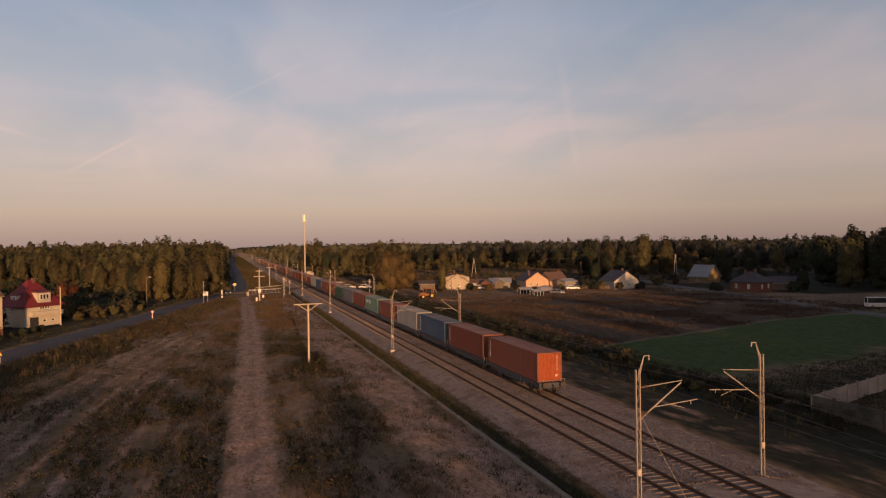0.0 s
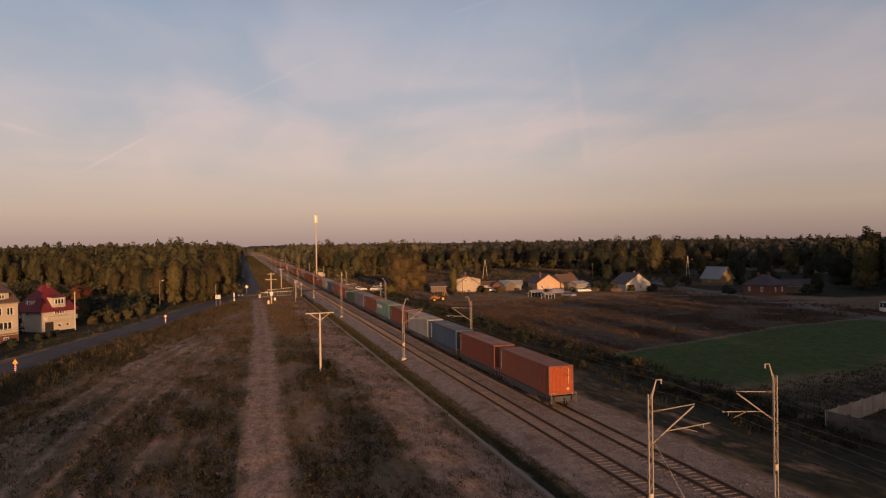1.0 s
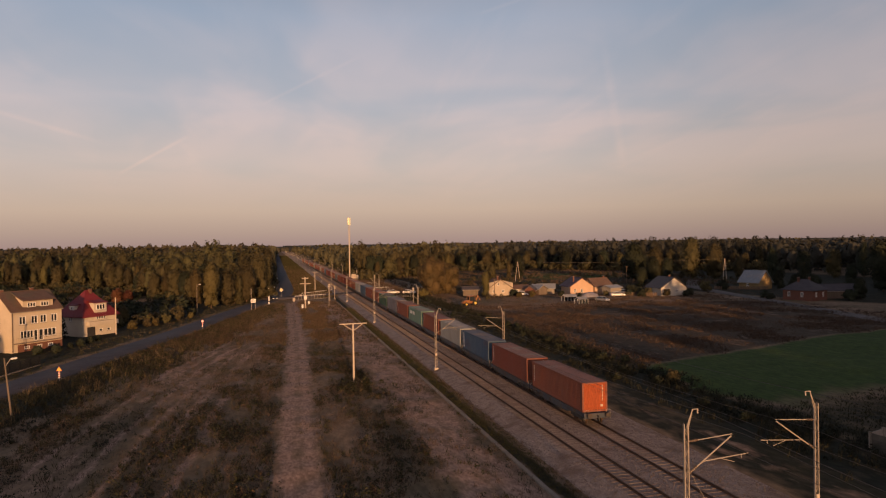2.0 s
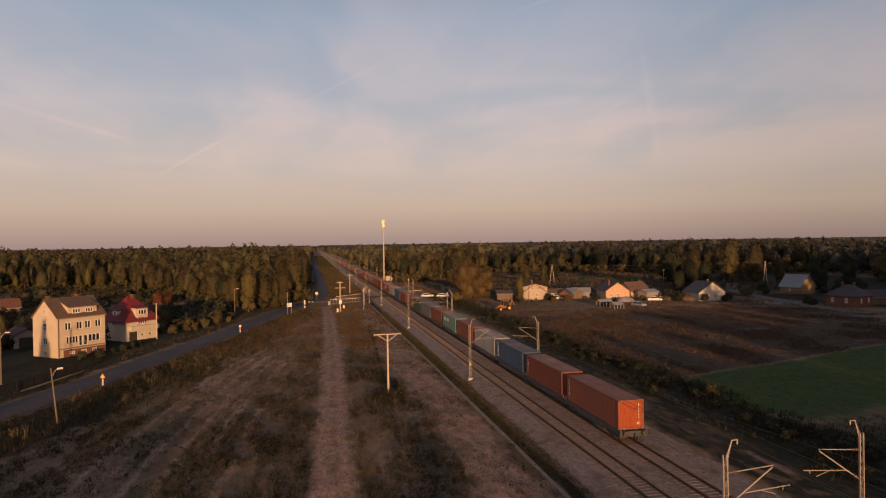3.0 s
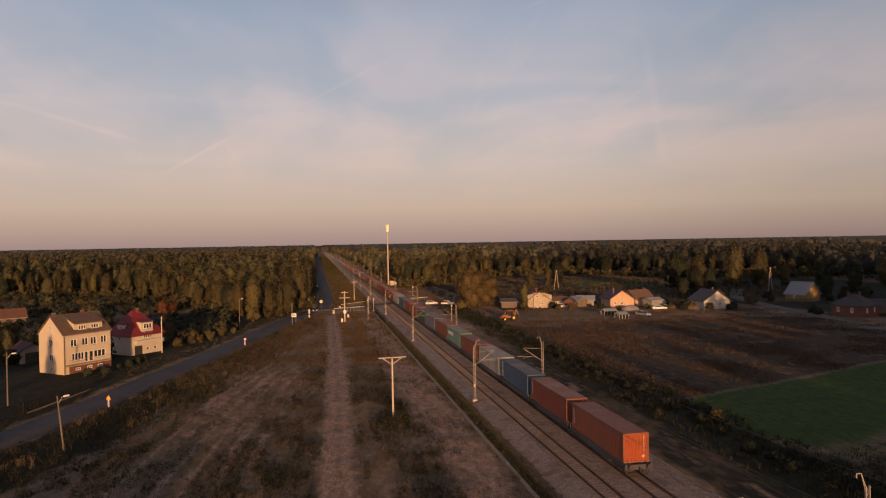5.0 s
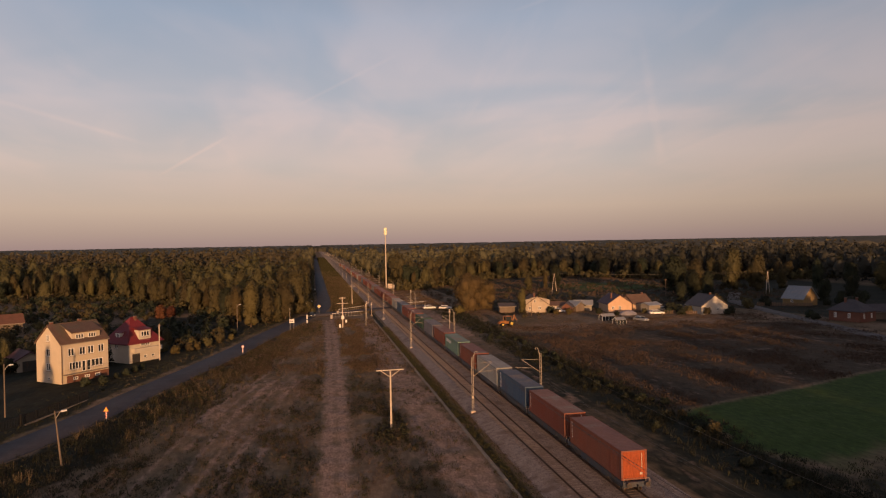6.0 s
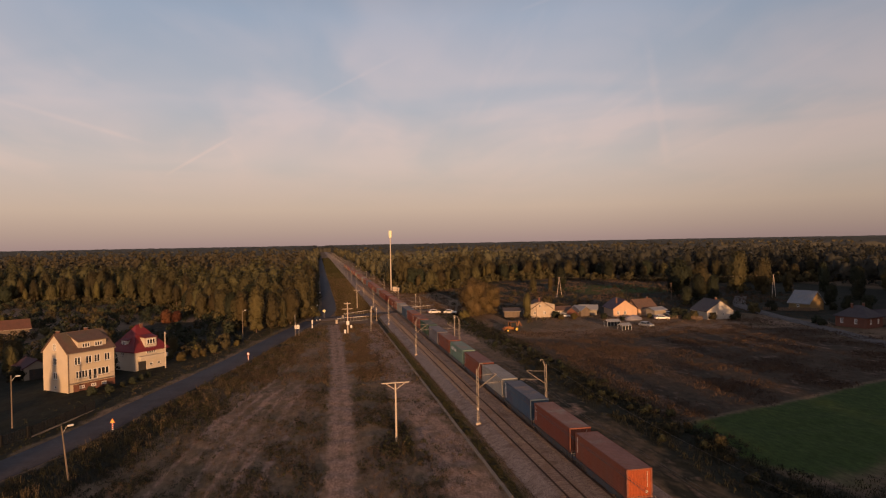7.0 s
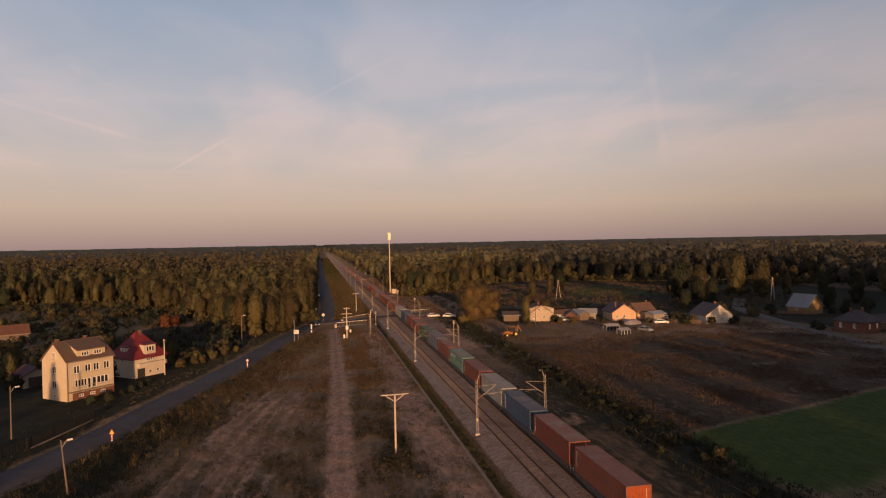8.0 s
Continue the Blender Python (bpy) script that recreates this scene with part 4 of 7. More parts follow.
house("shed", "white outhouse half hidden by a tree", pose(62.4, 218.5, 0, 0, 0, 80), 3.6, 5.0, 2.1, 2.8, W["plank"], R["slate"])
house("cottage", "white cottage with a dark tiled roof", pose(120.4, 195.0, 0, 0, 0, -2), 8.6, 9.2, 2.6, 5.6, W["white"], R["slate"], [('S', 4.9, 0.9, 0.8, 1.1, 2)], [(0, -2.0, 6.3)])
house("barn", "ochre boarded barn with a grey tin roof", pose(162.4, 206.6, 0, 0, 0, 15), 7.0, 7.8, 2.6, 6.2, W["ochre"], R["tin"], [('W', 3.0, 1.0, 1.0, 0.9, 2)])
house("brick_house", "red brick house with a low hipped roof", pose(144.6, 163.5, 0, 0, 0, 18), 7.2, 8.6, 3.0, 5.6, W["brick"], R["slate"], [('S', 1.4, 1.0, 0.8, 1.3, 2), ('S', 4.8, 1.0, 0.8, 1.3, 2), ('W', 1.4, 1.0, 0.8, 1.3, 2), ('W', 5.2, 1.0, 0.8, 1.3, 2)], [(-1.0, 1.2, 6.2), (0.9, -0.8, 6.3)], hip=True)
house("shed", "dark wooden outbuilding behind the brick house", pose(156, 165, 0, 0, 0, 75), 5, 10, 2.3, 3.8, W["plank"], R["slate"])
for x, y, a, w, l, wm, rm, lab in ((84.5, 214, 20, 3.6, 5.0, "plank", "tin", "patched shed with a tin roof"), (80.8, 211, -30, 3.0, 4.2, "brick", "slate", "small dark-roofed brick shed"), (88.2, 216, 65, 3.4, 5.5, "dull", "tin", "light store shed with a tin roof")):
    house("shed", lab, pose(x, y, 0, 0, 0, a), w, l, 2.0, 3.1, W[wm], R[rm])


# ---------- trees ----------
def leaf_mat(name, c1, c2, vary=0.3):
    return mat(name, c1, c2, 0.25, 0.85, vary=vary, island=0.13, spec=0.2)


LEAF = dict(
    pine=leaf_mat("pine_needles", (0.043, 0.040, 0.019), (0.060, 0.054, 0.026)),
    oak=leaf_mat("broad_leaves", (0.050, 0.044, 0.020), (0.066, 0.057, 0.027)),
    birch=leaf_mat("birch_leaves", (0.066, 0.056, 0.022), (0.080, 0.066, 0.027)),
    # dark shrubs and spruces; also holds the shade of trees and thicket
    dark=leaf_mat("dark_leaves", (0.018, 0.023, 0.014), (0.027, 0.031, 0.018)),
    rust=leaf_mat("rust_leaves", (0.088, 0.033, 0.017), (0.072, 0.030, 0.016)),
    brown=leaf_mat("brown_leaves", (0.088, 0.060, 0.026), (0.070, 0.052, 0.023), vary=0.1),
    gold=leaf_mat("ochre_leaves", (0.088, 0.070, 0.024), (0.068, 0.057, 0.021)),
    # distant crowns: haze is put into a lighter needle colour
    hazepine=leaf_mat("hazed_needles", (0.062, 0.057, 0.033), (0.084, 0.076, 0.045)),
    # right-hand woods: their shade is put into the leaf colour
    mixed=leaf_mat("shaded_leaves", (0.026, 0.027, 0.020), (0.036, 0.036, 0.026)),
    farshade=leaf_mat("shaded_distant_leaves", (0.028, 0.029, 0.024), (0.039, 0.039, 0.033)),
    # canopy to the horizon, coloured lighter than the near woods for haze
    far=mat("hazed_canopy", (0.080, 0.076, 0.056), (0.115, 0.105, 0.076), 0.06, 0.9, 0.8, 0.4, island=0.3, spec=0.1),
)


def crown_points(shape, h, r, n, g):
    """Centres of leaf clumps in a crown and the ways they face: a few uneven lobes, denser to the outside."""
    pts, out = [], []
    base = {'pine': 0.30, 'broad': 0.12, 'spruce': 0.08, 'bush': 0.04, 'poplar': 0.12}[shape]
    lobes = []
    for k in range({'bush': 6, 'spruce': 22}.get(shape, 9)):
        a, u = g.uniform(0, 2 * math.pi), g.uniform(base, 0.93)
        v = (u - base) / (1 - base)
        if shape in ('pine', 'spruce'):
            rr = r * (1 - v) ** (0.75 if shape == 'pine' else 0.9) * 0.75
        elif shape == 'poplar':
            rr = r * math.sin(math.pi * min(v * 0.85 + 0.12, 1)) * 0.6
        else:
            rr = r * math.sqrt(max(0.05, 1 - (1.9 * v - 0.9) ** 2)) * 0.6
        lobes.append((math.cos(a) * rr, math.sin(a) * rr, u * h, r * 0.5 * (1 - 0.88 * v) if shape == 'spruce' else max(0.20 * r, r * 0.46 * (1 - 0.45 * v)), h * 0.10 + r * 0.22))
    for k in range(4 if shape in ('broad', 'poplar', 'pine') else 0):
        a = g.uniform(0, 6.28)
        lobes.append((math.cos(a) * r * 0.4, math.sin(a) * r * 0.4, h * (base + 0.02), r * 0.5, h * 0.10))
    lobes.append((0, 0, h * 0.9, r * (0.08 if shape == 'spruce' else 0.3), h * 0.10))
    lobes.append((0, 0, h * (base + 0.3), r * 0.6, h * 0.16))
    main = (0, 0, h * (base + 1) / 2, r * 0.86, h * (1 - base) * 0.47)
    for k in range(n):
        cx, cy, cz, lr, lh = main if k % 2 and shape != 'spruce' else lobes[g.integers(len(lobes))]
        d = g.normal(size=3)
        d /= np.linalg.norm(d)
        d *= g.uniform(0.55, 1.0) ** 0.6
        p = (cx + d[0] * lr, cy + d[1] * lr, min(max(cz + d[2] * lh, 0.15), h))
        pts.append(p)
        out.append((d[0] + 0.5 * p[0] / r, d[1] + 0.5 * p[1] / r, d[2] + 0.3))
    lobes = [main] + sorted(lobes, key=lambda q: -q[3] * q[4])
    return np.array(pts), np.array(out), lobes


def clump_quads(P, size, g, facing=None):
    """A crooked four-cornered leaf clump at every point, turned roughly the way it faces."""
    n = len(P)
    if facing is None:
        facing = g.normal(size=(n, 3))
    facing = facing / np.linalg.norm(facing, axis=1)[:, None] + g.normal(size=(n, 3)) * 0.22
    a = np.cross(facing, g.normal(size=(n, 3))); a /= np.linalg.norm(a, axis=1)[:, None]
    b = np.cross(facing, a); b /= np.linalg.norm(b, axis=1)[:, None]
    s = size * g.uniform(0.55, 1.25, (n, 1))
    c = np.cross(a, b) * s * 0.25
    v = np.stack([P - a * s - b * s * 0.6 + c, P + a * s * 0.9 - b * s * 0.7 - c, P + a * s + b * s * 0.6 + c, P - a * s * 0.8 + b * s * 0.75 - c], 1).reshape(-1, 3)
    return v, np.arange(4 * n).reshape(-1, 4)


def cores(lobes, count, g):
    """The dense inner leafage: a faceted ball of 24 faces in each of the larger lobes."""
    u = [(i, j, k) for i in (-1, 0, 1) for j in (-1, 0, 1) for k in (-1, 0, 1) if (i, j, k) != (0, 0, 0)]
    unit = np.array(u, float)
    unit /= np.linalg.norm(unit, axis=1)[:, None]
    at = {q: n for n, q in enumerate(u)}
    quads = []
    for ax in range(3):
        for sgn in (-1, 1):
            for a in (-1, 0):
                for b in (-1, 0):
                    q = []
                    for da, db in ((0, 0), (1, 0), (1, 1), (0, 1)):
                        p = [0, 0, 0]
                        p[ax], p[(ax + 1) % 3], p[(ax + 2) % 3] = sgn, a + da, b + db
                        q.append(at[tuple(p)])
                    quads.append(q if sgn > 0 else q[::-1])
    V, F = [], []
    for n, (cx, cy, cz, lr, lh) in enumerate(lobes[:count]):
        V.append(unit * g.uniform(0.72, 0.95, (26, 1)) * (lr * 0.86, lr * 0.86, lh * 0.86) + (cx, cy, cz))
        F.append(np.array(quads) + 26 * n)
    V = np.concatenate(V)
    V[:, 2] = np.maximum(V[:, 2], 0.1)
    return V, np.concatenate(F)


def crown(shape, h, r, n, size, g, count):
    """A crown's leaf clumps round its cores."""
    centres, facing, lobes = crown_points(shape, h, r, n, g)
    v, f = clump_quads(centres, size, g, facing)
    if count:
        v2, f2 = cores(lobes, count, g)
        v, f = np.concatenate([v, v2]), np.concatenate([f, f2 + len(v)])
    return v, f


def limb_bm(h, r, shape, g):
    bm = bmesh.new()
    top = h * (0.9 if shape in ('pine', 'spruce') else 0.7)
    bend = g.normal(size=2) * 0.02 * h
    tr = 0.011 * h + 0.05
    pts = [Vector((bend[0] * u * u, bend[1] * u * u, top * u)) for u in (0, 0.3, 0.65, 1.0)]
    for k in range(3):
        tube(bm, pts[k], pts[k + 1], tr * (1 - 0.3 * k), 7, tr * (1 - 0.3 * (k + 1)))
    for k in range(7):
        u = g.uniform(0.35, 0.95)
        p = Vector((bend[0] * u * u, bend[1] * u * u, top * u))
        a = g.uniform(0, 6.28)
        q = p + Vector((math.cos(a), math.sin(a), g.uniform(0.15, 0.8))) * r * g.uniform(0.5, 0.8)
        tube(bm, p, q, tr * 0.38, 5, tr * 0.1)
    return bm


def build_tree(kind, shape, h, r, n, size, label, seed, name="tree"):
    g = np.random.default_rng(seed)
    t = thing(name, label, "bush" if shape == 'bush' else "tree")
    if shape != 'bush':
        part("trunk", limb_bm(h, r, shape, g), M["bark"], t)
    else:
        bm = bmesh.new()
        for k in range(6):
            a = g.uniform(0, 6.28)
            tube(bm, (0, 0, -0.1), (math.cos(a) * r * 0.5, math.sin(a) * r * 0.5, h * 0.7), 0.035, 5, 0.01)
        part("stem", bm, M["bark"], t)
    v, f = crown(shape, h, r, n, size, g, 0 if shape == 'spruce' else 9)
    c = new("crown", array_mesh("crown", v, f, LEAF[kind]))
    c.parent = t
    return t


TREES = {}
for key, args in dict(
    pine1=("pine", 'pine', 18.5, 3.4, 1500, 0.32, "tall Scots pine at the wood's edge"),
    pine2=("pine", 'pine', 16.5, 3.1, 1400, 0.31, "slender Scots pine in the wood"),
    oak1=("oak", 'broad', 16.0, 4.6, 2600, 0.28, "broad-crowned oak turning olive in autumn"),
    oak2=("oak", 'broad', 13.0, 4.0, 2200, 0.27, "round deciduous tree turning olive"),
    birch1=("birch", 'poplar', 14.0, 2.7, 1500, 0.26, "yellowing birch at the wood's edge"),
    dark1=("dark", 'broad', 15.0, 4.7, 2600, 0.30, "leafy tree with shade put into its dark leaf colour"),
    dark2=("dark", 'poplar', 17.0, 3.6, 1900, 0.30, "tall poplar with shade put into its dark leaf colour"),
    willow1=("brown", 'broad', 13.5, 6.2, 5200, 0.23, "big round willow turning brown beside the line"),
    rust1=("rust", 'broad', 6.5, 3.4, 1100, 0.24, "small tree with rust-red autumn leaves"),
    gold1=("gold", 'bush', 2.2, 1.5, 320, 0.16, "ochre autumn shrub in rough grass"),
    bush1=("oak", 'bush', 2.8, 1.9, 380, 0.18, "olive green shrub in rough grass"),
    bush2=("dark", 'bush', 2.0, 1.6, 320, 0.17, "dark green leafy shrub"),
    spruce1=("dark", 'spruce', 9.0, 2.2, 900, 0.24, "dark garden spruce beside a house"),
).items():
    TREES[key] = (args, [])

g = np.random.default_rng(11)
_made = {}


def plant(key, x, y, s=1.0, z=None):
    m = pose(x, y, (ground_z(x, y) if abs(x) < 170 and 20 < y < 400 else 0) - 0.05, 0, 0, g.uniform(0, 360)) @ Matrix.Diagonal((s * g.uniform(0.88, 1.12), s * g.uniform(0.88, 1.12), s, 1))
    if key not in _made:
        args, _ = TREES[key]
        nm = "shrub" if args[1] == 'bush' else {"pine": "pine_tree", "spruce": "spruce_tree"}.get(args[1], "tree")
        _made[key] = build_tree(*args, seed=len(_made) + 3, name=nm)
        ob = _made[key]
    else:
        ob = copy_thing(_made[key], Matrix.Identity(4))
    ob.matrix_basis = m
    return ob


def wood_front(x):
    """How far off the wood begins at x on the road's side."""
    return np.interp(x, [-400, -135, -90, -70, -53, -40, -25, -12, -6], [300, 332, 326, 297, 270, 249, 228, 214, 240])


def near_edge_left():
    for k in range(125):
        x = -6 - abs(g.normal()) * 55 if k % 3 else g.uniform(-150, -6)
        y = wood_front(x) + g.uniform(0, 20) + (k % 4) * 3
        plant(("pine1", "oak1", "pine2", "oak2", "birch1", "pine1", "dark1")[g.integers(7)], x, y, g.uniform(0.72, 1.05) * np.interp(y - wood_front(x), [0, 28], [0.62, 1.0]))
    for k in range(30):
        plant(("pine1", "oak1", "pine2")[g.integers(3)], -3.2 - g.uniform(0, 9), 240 + k * 7, g.uniform(0.8, 1.05))


near_edge_left()
# garden and thicket trees between the houses and the wood
plant("birch1", -17.8, 203, 0.95); plant("oak2", -14.5, 214, 0.85); plant("oak1", -9, 222, 0.75); plant("birch1", -23, 214, 0.8)
plant("rust1", -49.5, 238, 0.72); plant("rust1", -46.8, 240, 0.6)
for k in range(60):
    x = g.uniform(-115, -24)
    y = g.uniform(165, wood_front(x))
    if road_x(y) - x > 12 and not (x > -52 and y > 176):
        plant(("bush1", "bush2", "bush1", "bush2", "gold1", "bush1")[g.integers(6)], x, y, g.uniform(0.6, 1.3))
for x, y, key, s in ((-56, 152, "bush1", 1.6), (-60, 148, "oak2", 0.5), (-63, 157, "oak2", 0.55), (-50, 165, "dark1", 0.45), (-66, 140, "dark1", 0.5), (-41, 146, "spruce1", 0.75),
                     (-72, 170, "oak2", 0.55), (-80, 180, "oak1", 0.5), (-30, 158, "gold1", 0.9), (-27.5, 161, "bush1", 0.7), (-33, 160, "bush1", 0.8), (-57, 143, "bush2", 1.4)):
    plant(key, x, y, s)
for x, y, key, s in ((-26.5, 163, "gold1", 0.9), (-24.5, 167, "bush1", 0.8), (-28.5, 168, "gold1", 1.0), (-22.5, 172, "bush1", 0.9), (-26, 174, "bush2", 1.1), (-20.5, 178, "gold1", 0.7), (-30.5, 172, "bush2", 1.3),
                     (-24, 182, "bush1", 1.0), (-34, 170, "oak2", 0.35), (-38, 166, "bush2", 1.5), (-21, 186, "bush2", 0.9)):
    plant(key, x, y, s)
for x, y in ((-36.0, 127.5), (-36.8, 129.5), (-35.0, 131.5), (-34.0, 134), (-33.2, 137), (-38.5, 126.0), (-32.6, 140)):
    plant("bush2", x, y, g.uniform(0.5, 0.75))

plant("bush1", 46.2, 73.4, 0.55); plant("gold1", 46.6, 81.5, 0.5)
plant("spruce1", -49.6, 55.0, 1.45).scale = (1.0, 1.0, 1.45)
# beyond the line: the roadside willow, farm trees, the wood behind the fields
plant("willow1", 50.0, 222, 1.0); plant("willow1", 57, 229, 0.8); plant("gold1", 46.0, 216, 1.4)
plant("birch1", 65.6, 211.5, 0.62)
for k in range(85):
    x = g.uniform(44, 330)
    y = np.interp(x, [44, 60, 105, 150, 190, 230, 330], [335, 345, 415, 430, 380, 330, 330]) + g.uniform(0, 22)
    plant(("pine2", "oak1", "dark1", "oak2", "oak1", "birch1")[g.integers(6)], x, y, g.uniform(0.55, 0.85))
for x, y, key, s in ((150, 268, "dark1", 1.12), (158, 264, "oak1", 0.95), (146, 246, "dark1", 0.75), (151, 244, "dark1", 0.7), (183, 276, "oak1", 1.2), (191, 270, "oak1", 1.0), (197, 282, "birch1", 0.8),
                     (205, 272, "oak2", 0.75), (215, 262, "dark2", 0.8), (226, 256, "dark1", 0.8), (236, 250, "oak1", 0.8), (248, 246, "dark2", 0.9), (258, 240, "dark1", 0.9), (120, 330, "dark1", 0.8),
                     (112, 322, "birch1", 0.6), (100, 312, "oak2", 0.6), (84, 246, "bush1", 1.5), (90, 224, "bush2", 1.2), (110, 192, "bush2", 1.2), (113, 193, "bush1", 0.9), (126, 190.5, "bush2", 0.8), (88, 203, "bush2", 0.9), (75, 211, "bush2", 1.1), (101.5, 199, "bush1", 0.6), (113, 199, "bush2", 1.3), (117, 189, "bush1", 0.8), (66.5, 214, "bush2", 1.0), (92, 198, "bush2", 0.6), (127.5, 193, "bush2", 1.0), (138, 200, "bush1", 1.3), (79, 205, "gold1", 1.0), (75, 206, "gold1", 0.8)):
    plant(key, x, y, s)
for k in range(36):
    x = g.uniform(172, 262)
    y = 148 + (x - 172) * 0.12 + g.uniform(-9, 38)
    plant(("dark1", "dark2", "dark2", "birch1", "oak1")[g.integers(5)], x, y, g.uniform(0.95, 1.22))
for x, y, key, s in ((150.5, 207, "bush2", 1.1), (153, 212, "bush2", 1.5), (169, 202, "bush2", 1.2), (171, 198, "dark1", 0.35), (176, 204, "bush2", 1.6), (178, 215, "dark1", 0.4), (138.5, 172, "bush2", 1.2),
                     (136.8, 168, "bush2", 0.9), (151, 170, "bush2", 1.3), (154, 157, "bush2", 1.5), (160, 160, "dark1", 0.4), (158, 176, "dark1", 0.45), (165, 184, "bush2", 1.7), (170, 190, "spruce1", 0.6),
                     (131, 206, "bush2", 1.4), (134, 212, "bush1", 1.5), (128, 204, "bush2", 1.2), (111, 200, "bush2", 1.5), (108, 196, "bush2", 0.9), (140, 226, "dark1", 0.45), (133, 232, "dark1", 0.5),
                     (185, 222, "dark1", 0.5), (192, 212, "bush2", 1.8), (200, 226, "dark1", 0.55), (210, 214, "dark1", 0.5), (186, 190, "bush2", 1.9), (122.5, 187.4, "bush2", 0.9)):
    plant(key, x, y, s)
# hedge of rough scrub between the haul lane and the fields
for k in range(70):
    y = g.uniform(48, 215)
    plant("bush2", np.interp(y, [48, 82, 156, 215], [44.0, 45.0, 45.3, 43.5]) + g.normal() * 1.8, y, g.uniform(0.25, 0.55))


def joined_trees(name, spots, kinds, n, size, material, label):
    """Far woods: many plain trees joined into one mesh."""
    V, F, off = [], [], 0
    protos = []
    for k, (shape, h, r) in enumerate(kinds):
        gg = np.random.default_rng(50 + k)
        protos.append(crown(shape, h, r, n, size, gg, 4 if n > 150 else 1 if n > 35 and shape != 'bush' else 0))
    for x, y, s in spots:
        v, f = protos[g.integers(len(protos))]
        a = g.uniform(0, 6.28)
        c, sn = math.cos(a) * s, math.sin(a) * s
        V.append(np.stack([v[:, 0] * c - v[:, 1] * sn + x, v[:, 0] * sn + v[:, 1] * c + y, v[:, 2] * s * g.uniform(0.9, 1.08)], 1))
        F.append(f + off)
        off += len(v)
    me = array_mesh(name, np.concatenate(V), np.concatenate(F), material)
    return tagged(new(name, me), label, "woods", kind="stuff")


KINDS = [('pine', 18, 3.8), ('pine', 16, 3.4), ('broad', 16, 4.6), ('poplar', 15, 3.2), ('pine', 19, 3.6)]
front_rows, spots = [], []
for x in np.arange(-420, -6, 6.2):
    y0 = float(wood_front(x)) + 14
    y = y0
    while y < 760:
        (front_rows if y < y0 + 70 else spots).append((x + g.normal() * 2, y + g.normal() * 2, g.uniform(0.72, 1.08) * np.interp(y - y0, [0, 36], [0.76, 1.03])))
        y += 6.2 + (y - y0) * 0.019
joined_trees("pine_wood", front_rows, KINDS, 250, 0.44, LEAF["pine"], "dense olive pine wood beyond the road")
joined_trees("pine_wood", spots, KINDS, 38, 1.0, LEAF["hazepine"], "dense olive pine wood stretching away from the road")
front_rows, spots = [], []
for x in np.arange(46, 620, 6.6):
    y0 = float(np.interp(x, [44, 60, 105, 150, 190, 230, 330, 620], [352, 362, 432, 448, 398, 345, 345, 300])) + 6
    y = y0
    while y < 800:
        big = 1.08 if g.uniform() < 0.2 else 0.72
        (front_rows if y < y0 + 60 and x < 330 else spots).append((x + g.normal() * 2, y + g.normal() * 2, big * g.uniform(0.72, 1.04)))
        y += 6.6 + (y - y0) * 0.021
for x in np.arange(262, 500, 10):
    for y in np.arange(150, 330, 10):
        spots.append((x + g.normal() * 2, y + g.normal() * 2, g.uniform(0.8, 1.05)))
KINDS_R = [('broad', 17, 5.2), ('broad', 15, 4.6), ('pine', 17, 3.6), ('broad', 18, 5.6)]
# one wood in two leaf colours; the right part's holds its shade
joined_trees("oak_wood", [q for q in front_rows if q[0] < 118], KINDS_R, 330, 0.46, LEAF["oak"], "dense olive-brown oak wood beside the line")
joined_trees("mixed_wood", [q for q in front_rows if q[0] >= 118], KINDS_R, 260, 0.50, LEAF["mixed"], "dense mixed wood behind the fields, shade put into its colour")
joined_trees("oak_wood", [q for q in spots if q[0] < 150 + q[1] * 0.05], KINDS_R, 45, 1.0, LEAF["hazepine"], "olive-brown wood stretching to the distance")
joined_trees("mixed_wood", [q for q in spots if q[0] >= 150 + q[1] * 0.05], KINDS_R, 40, 1.05, LEAF["farshade"], "dense mixed wood in the distance, shade put into its colour")
under = []
for x in np.arange(-150, -6, 2.6):
    under += [(x + g.normal(), float(wood_front(x)) + g.uniform(0, 14), g.uniform(0.5, 1.1)) for _ in range(3)]
for x in np.arange(44, 330, 3.0):
    under += [(x + g.normal(), float(np.interp(x, [44, 60, 105, 150, 190, 230, 330], [335, 345, 415, 430, 380, 330, 330])) + g.uniform(-6, 14), g.uniform(0.7, 1.7)) for _ in range(3)]
for y in np.arange(236, 700, 3.0):
    under += [(-2.0 + g.normal() * 0.7, y, g.uniform(0.6, 1.2)), (44.5 + g.normal() * 1.5, y + 96, g.uniform(0.6, 1.3))]
joined_trees("wood_edge_scrub", under, [('bush', 3.6, 2.3), ('bush', 3.0, 2.0)], 60, 0.42, LEAF["oak"], "olive scrub along the wood's edge")
thicket = []
while len(thicket) < 1050:
    x = g.uniform(-150, -22)
    y = g.uniform(150, float(wood_front(x)) + 4)
    clear = math.hypot(x + 49, y - 228) > 13 and math.hypot(x + 41, y - 133) > 13 and math.hypot(x + 35, y - 152) > 10 and math.hypot(x + 55, y - 146) > 8 and math.hypot(x + 90, y - 216) > 8
    if x > -50 and y > 176 and g.uniform() < 0.35:
        continue
    if clear and road_x(y) - x > 11 and noise.noise((x / 16, y / 16, 2.0)) > -0.45:
        thicket.append((x, y, g.uniform(0.4, 1.1) * (1.15 if noise.noise((x / 30, y / 30, 7.0)) > 0.1 else 0.8)))
LOW = [('bush', 3.2, 2.0), ('bush', 3.6, 2.2), ('bush', 2.6, 1.8)]
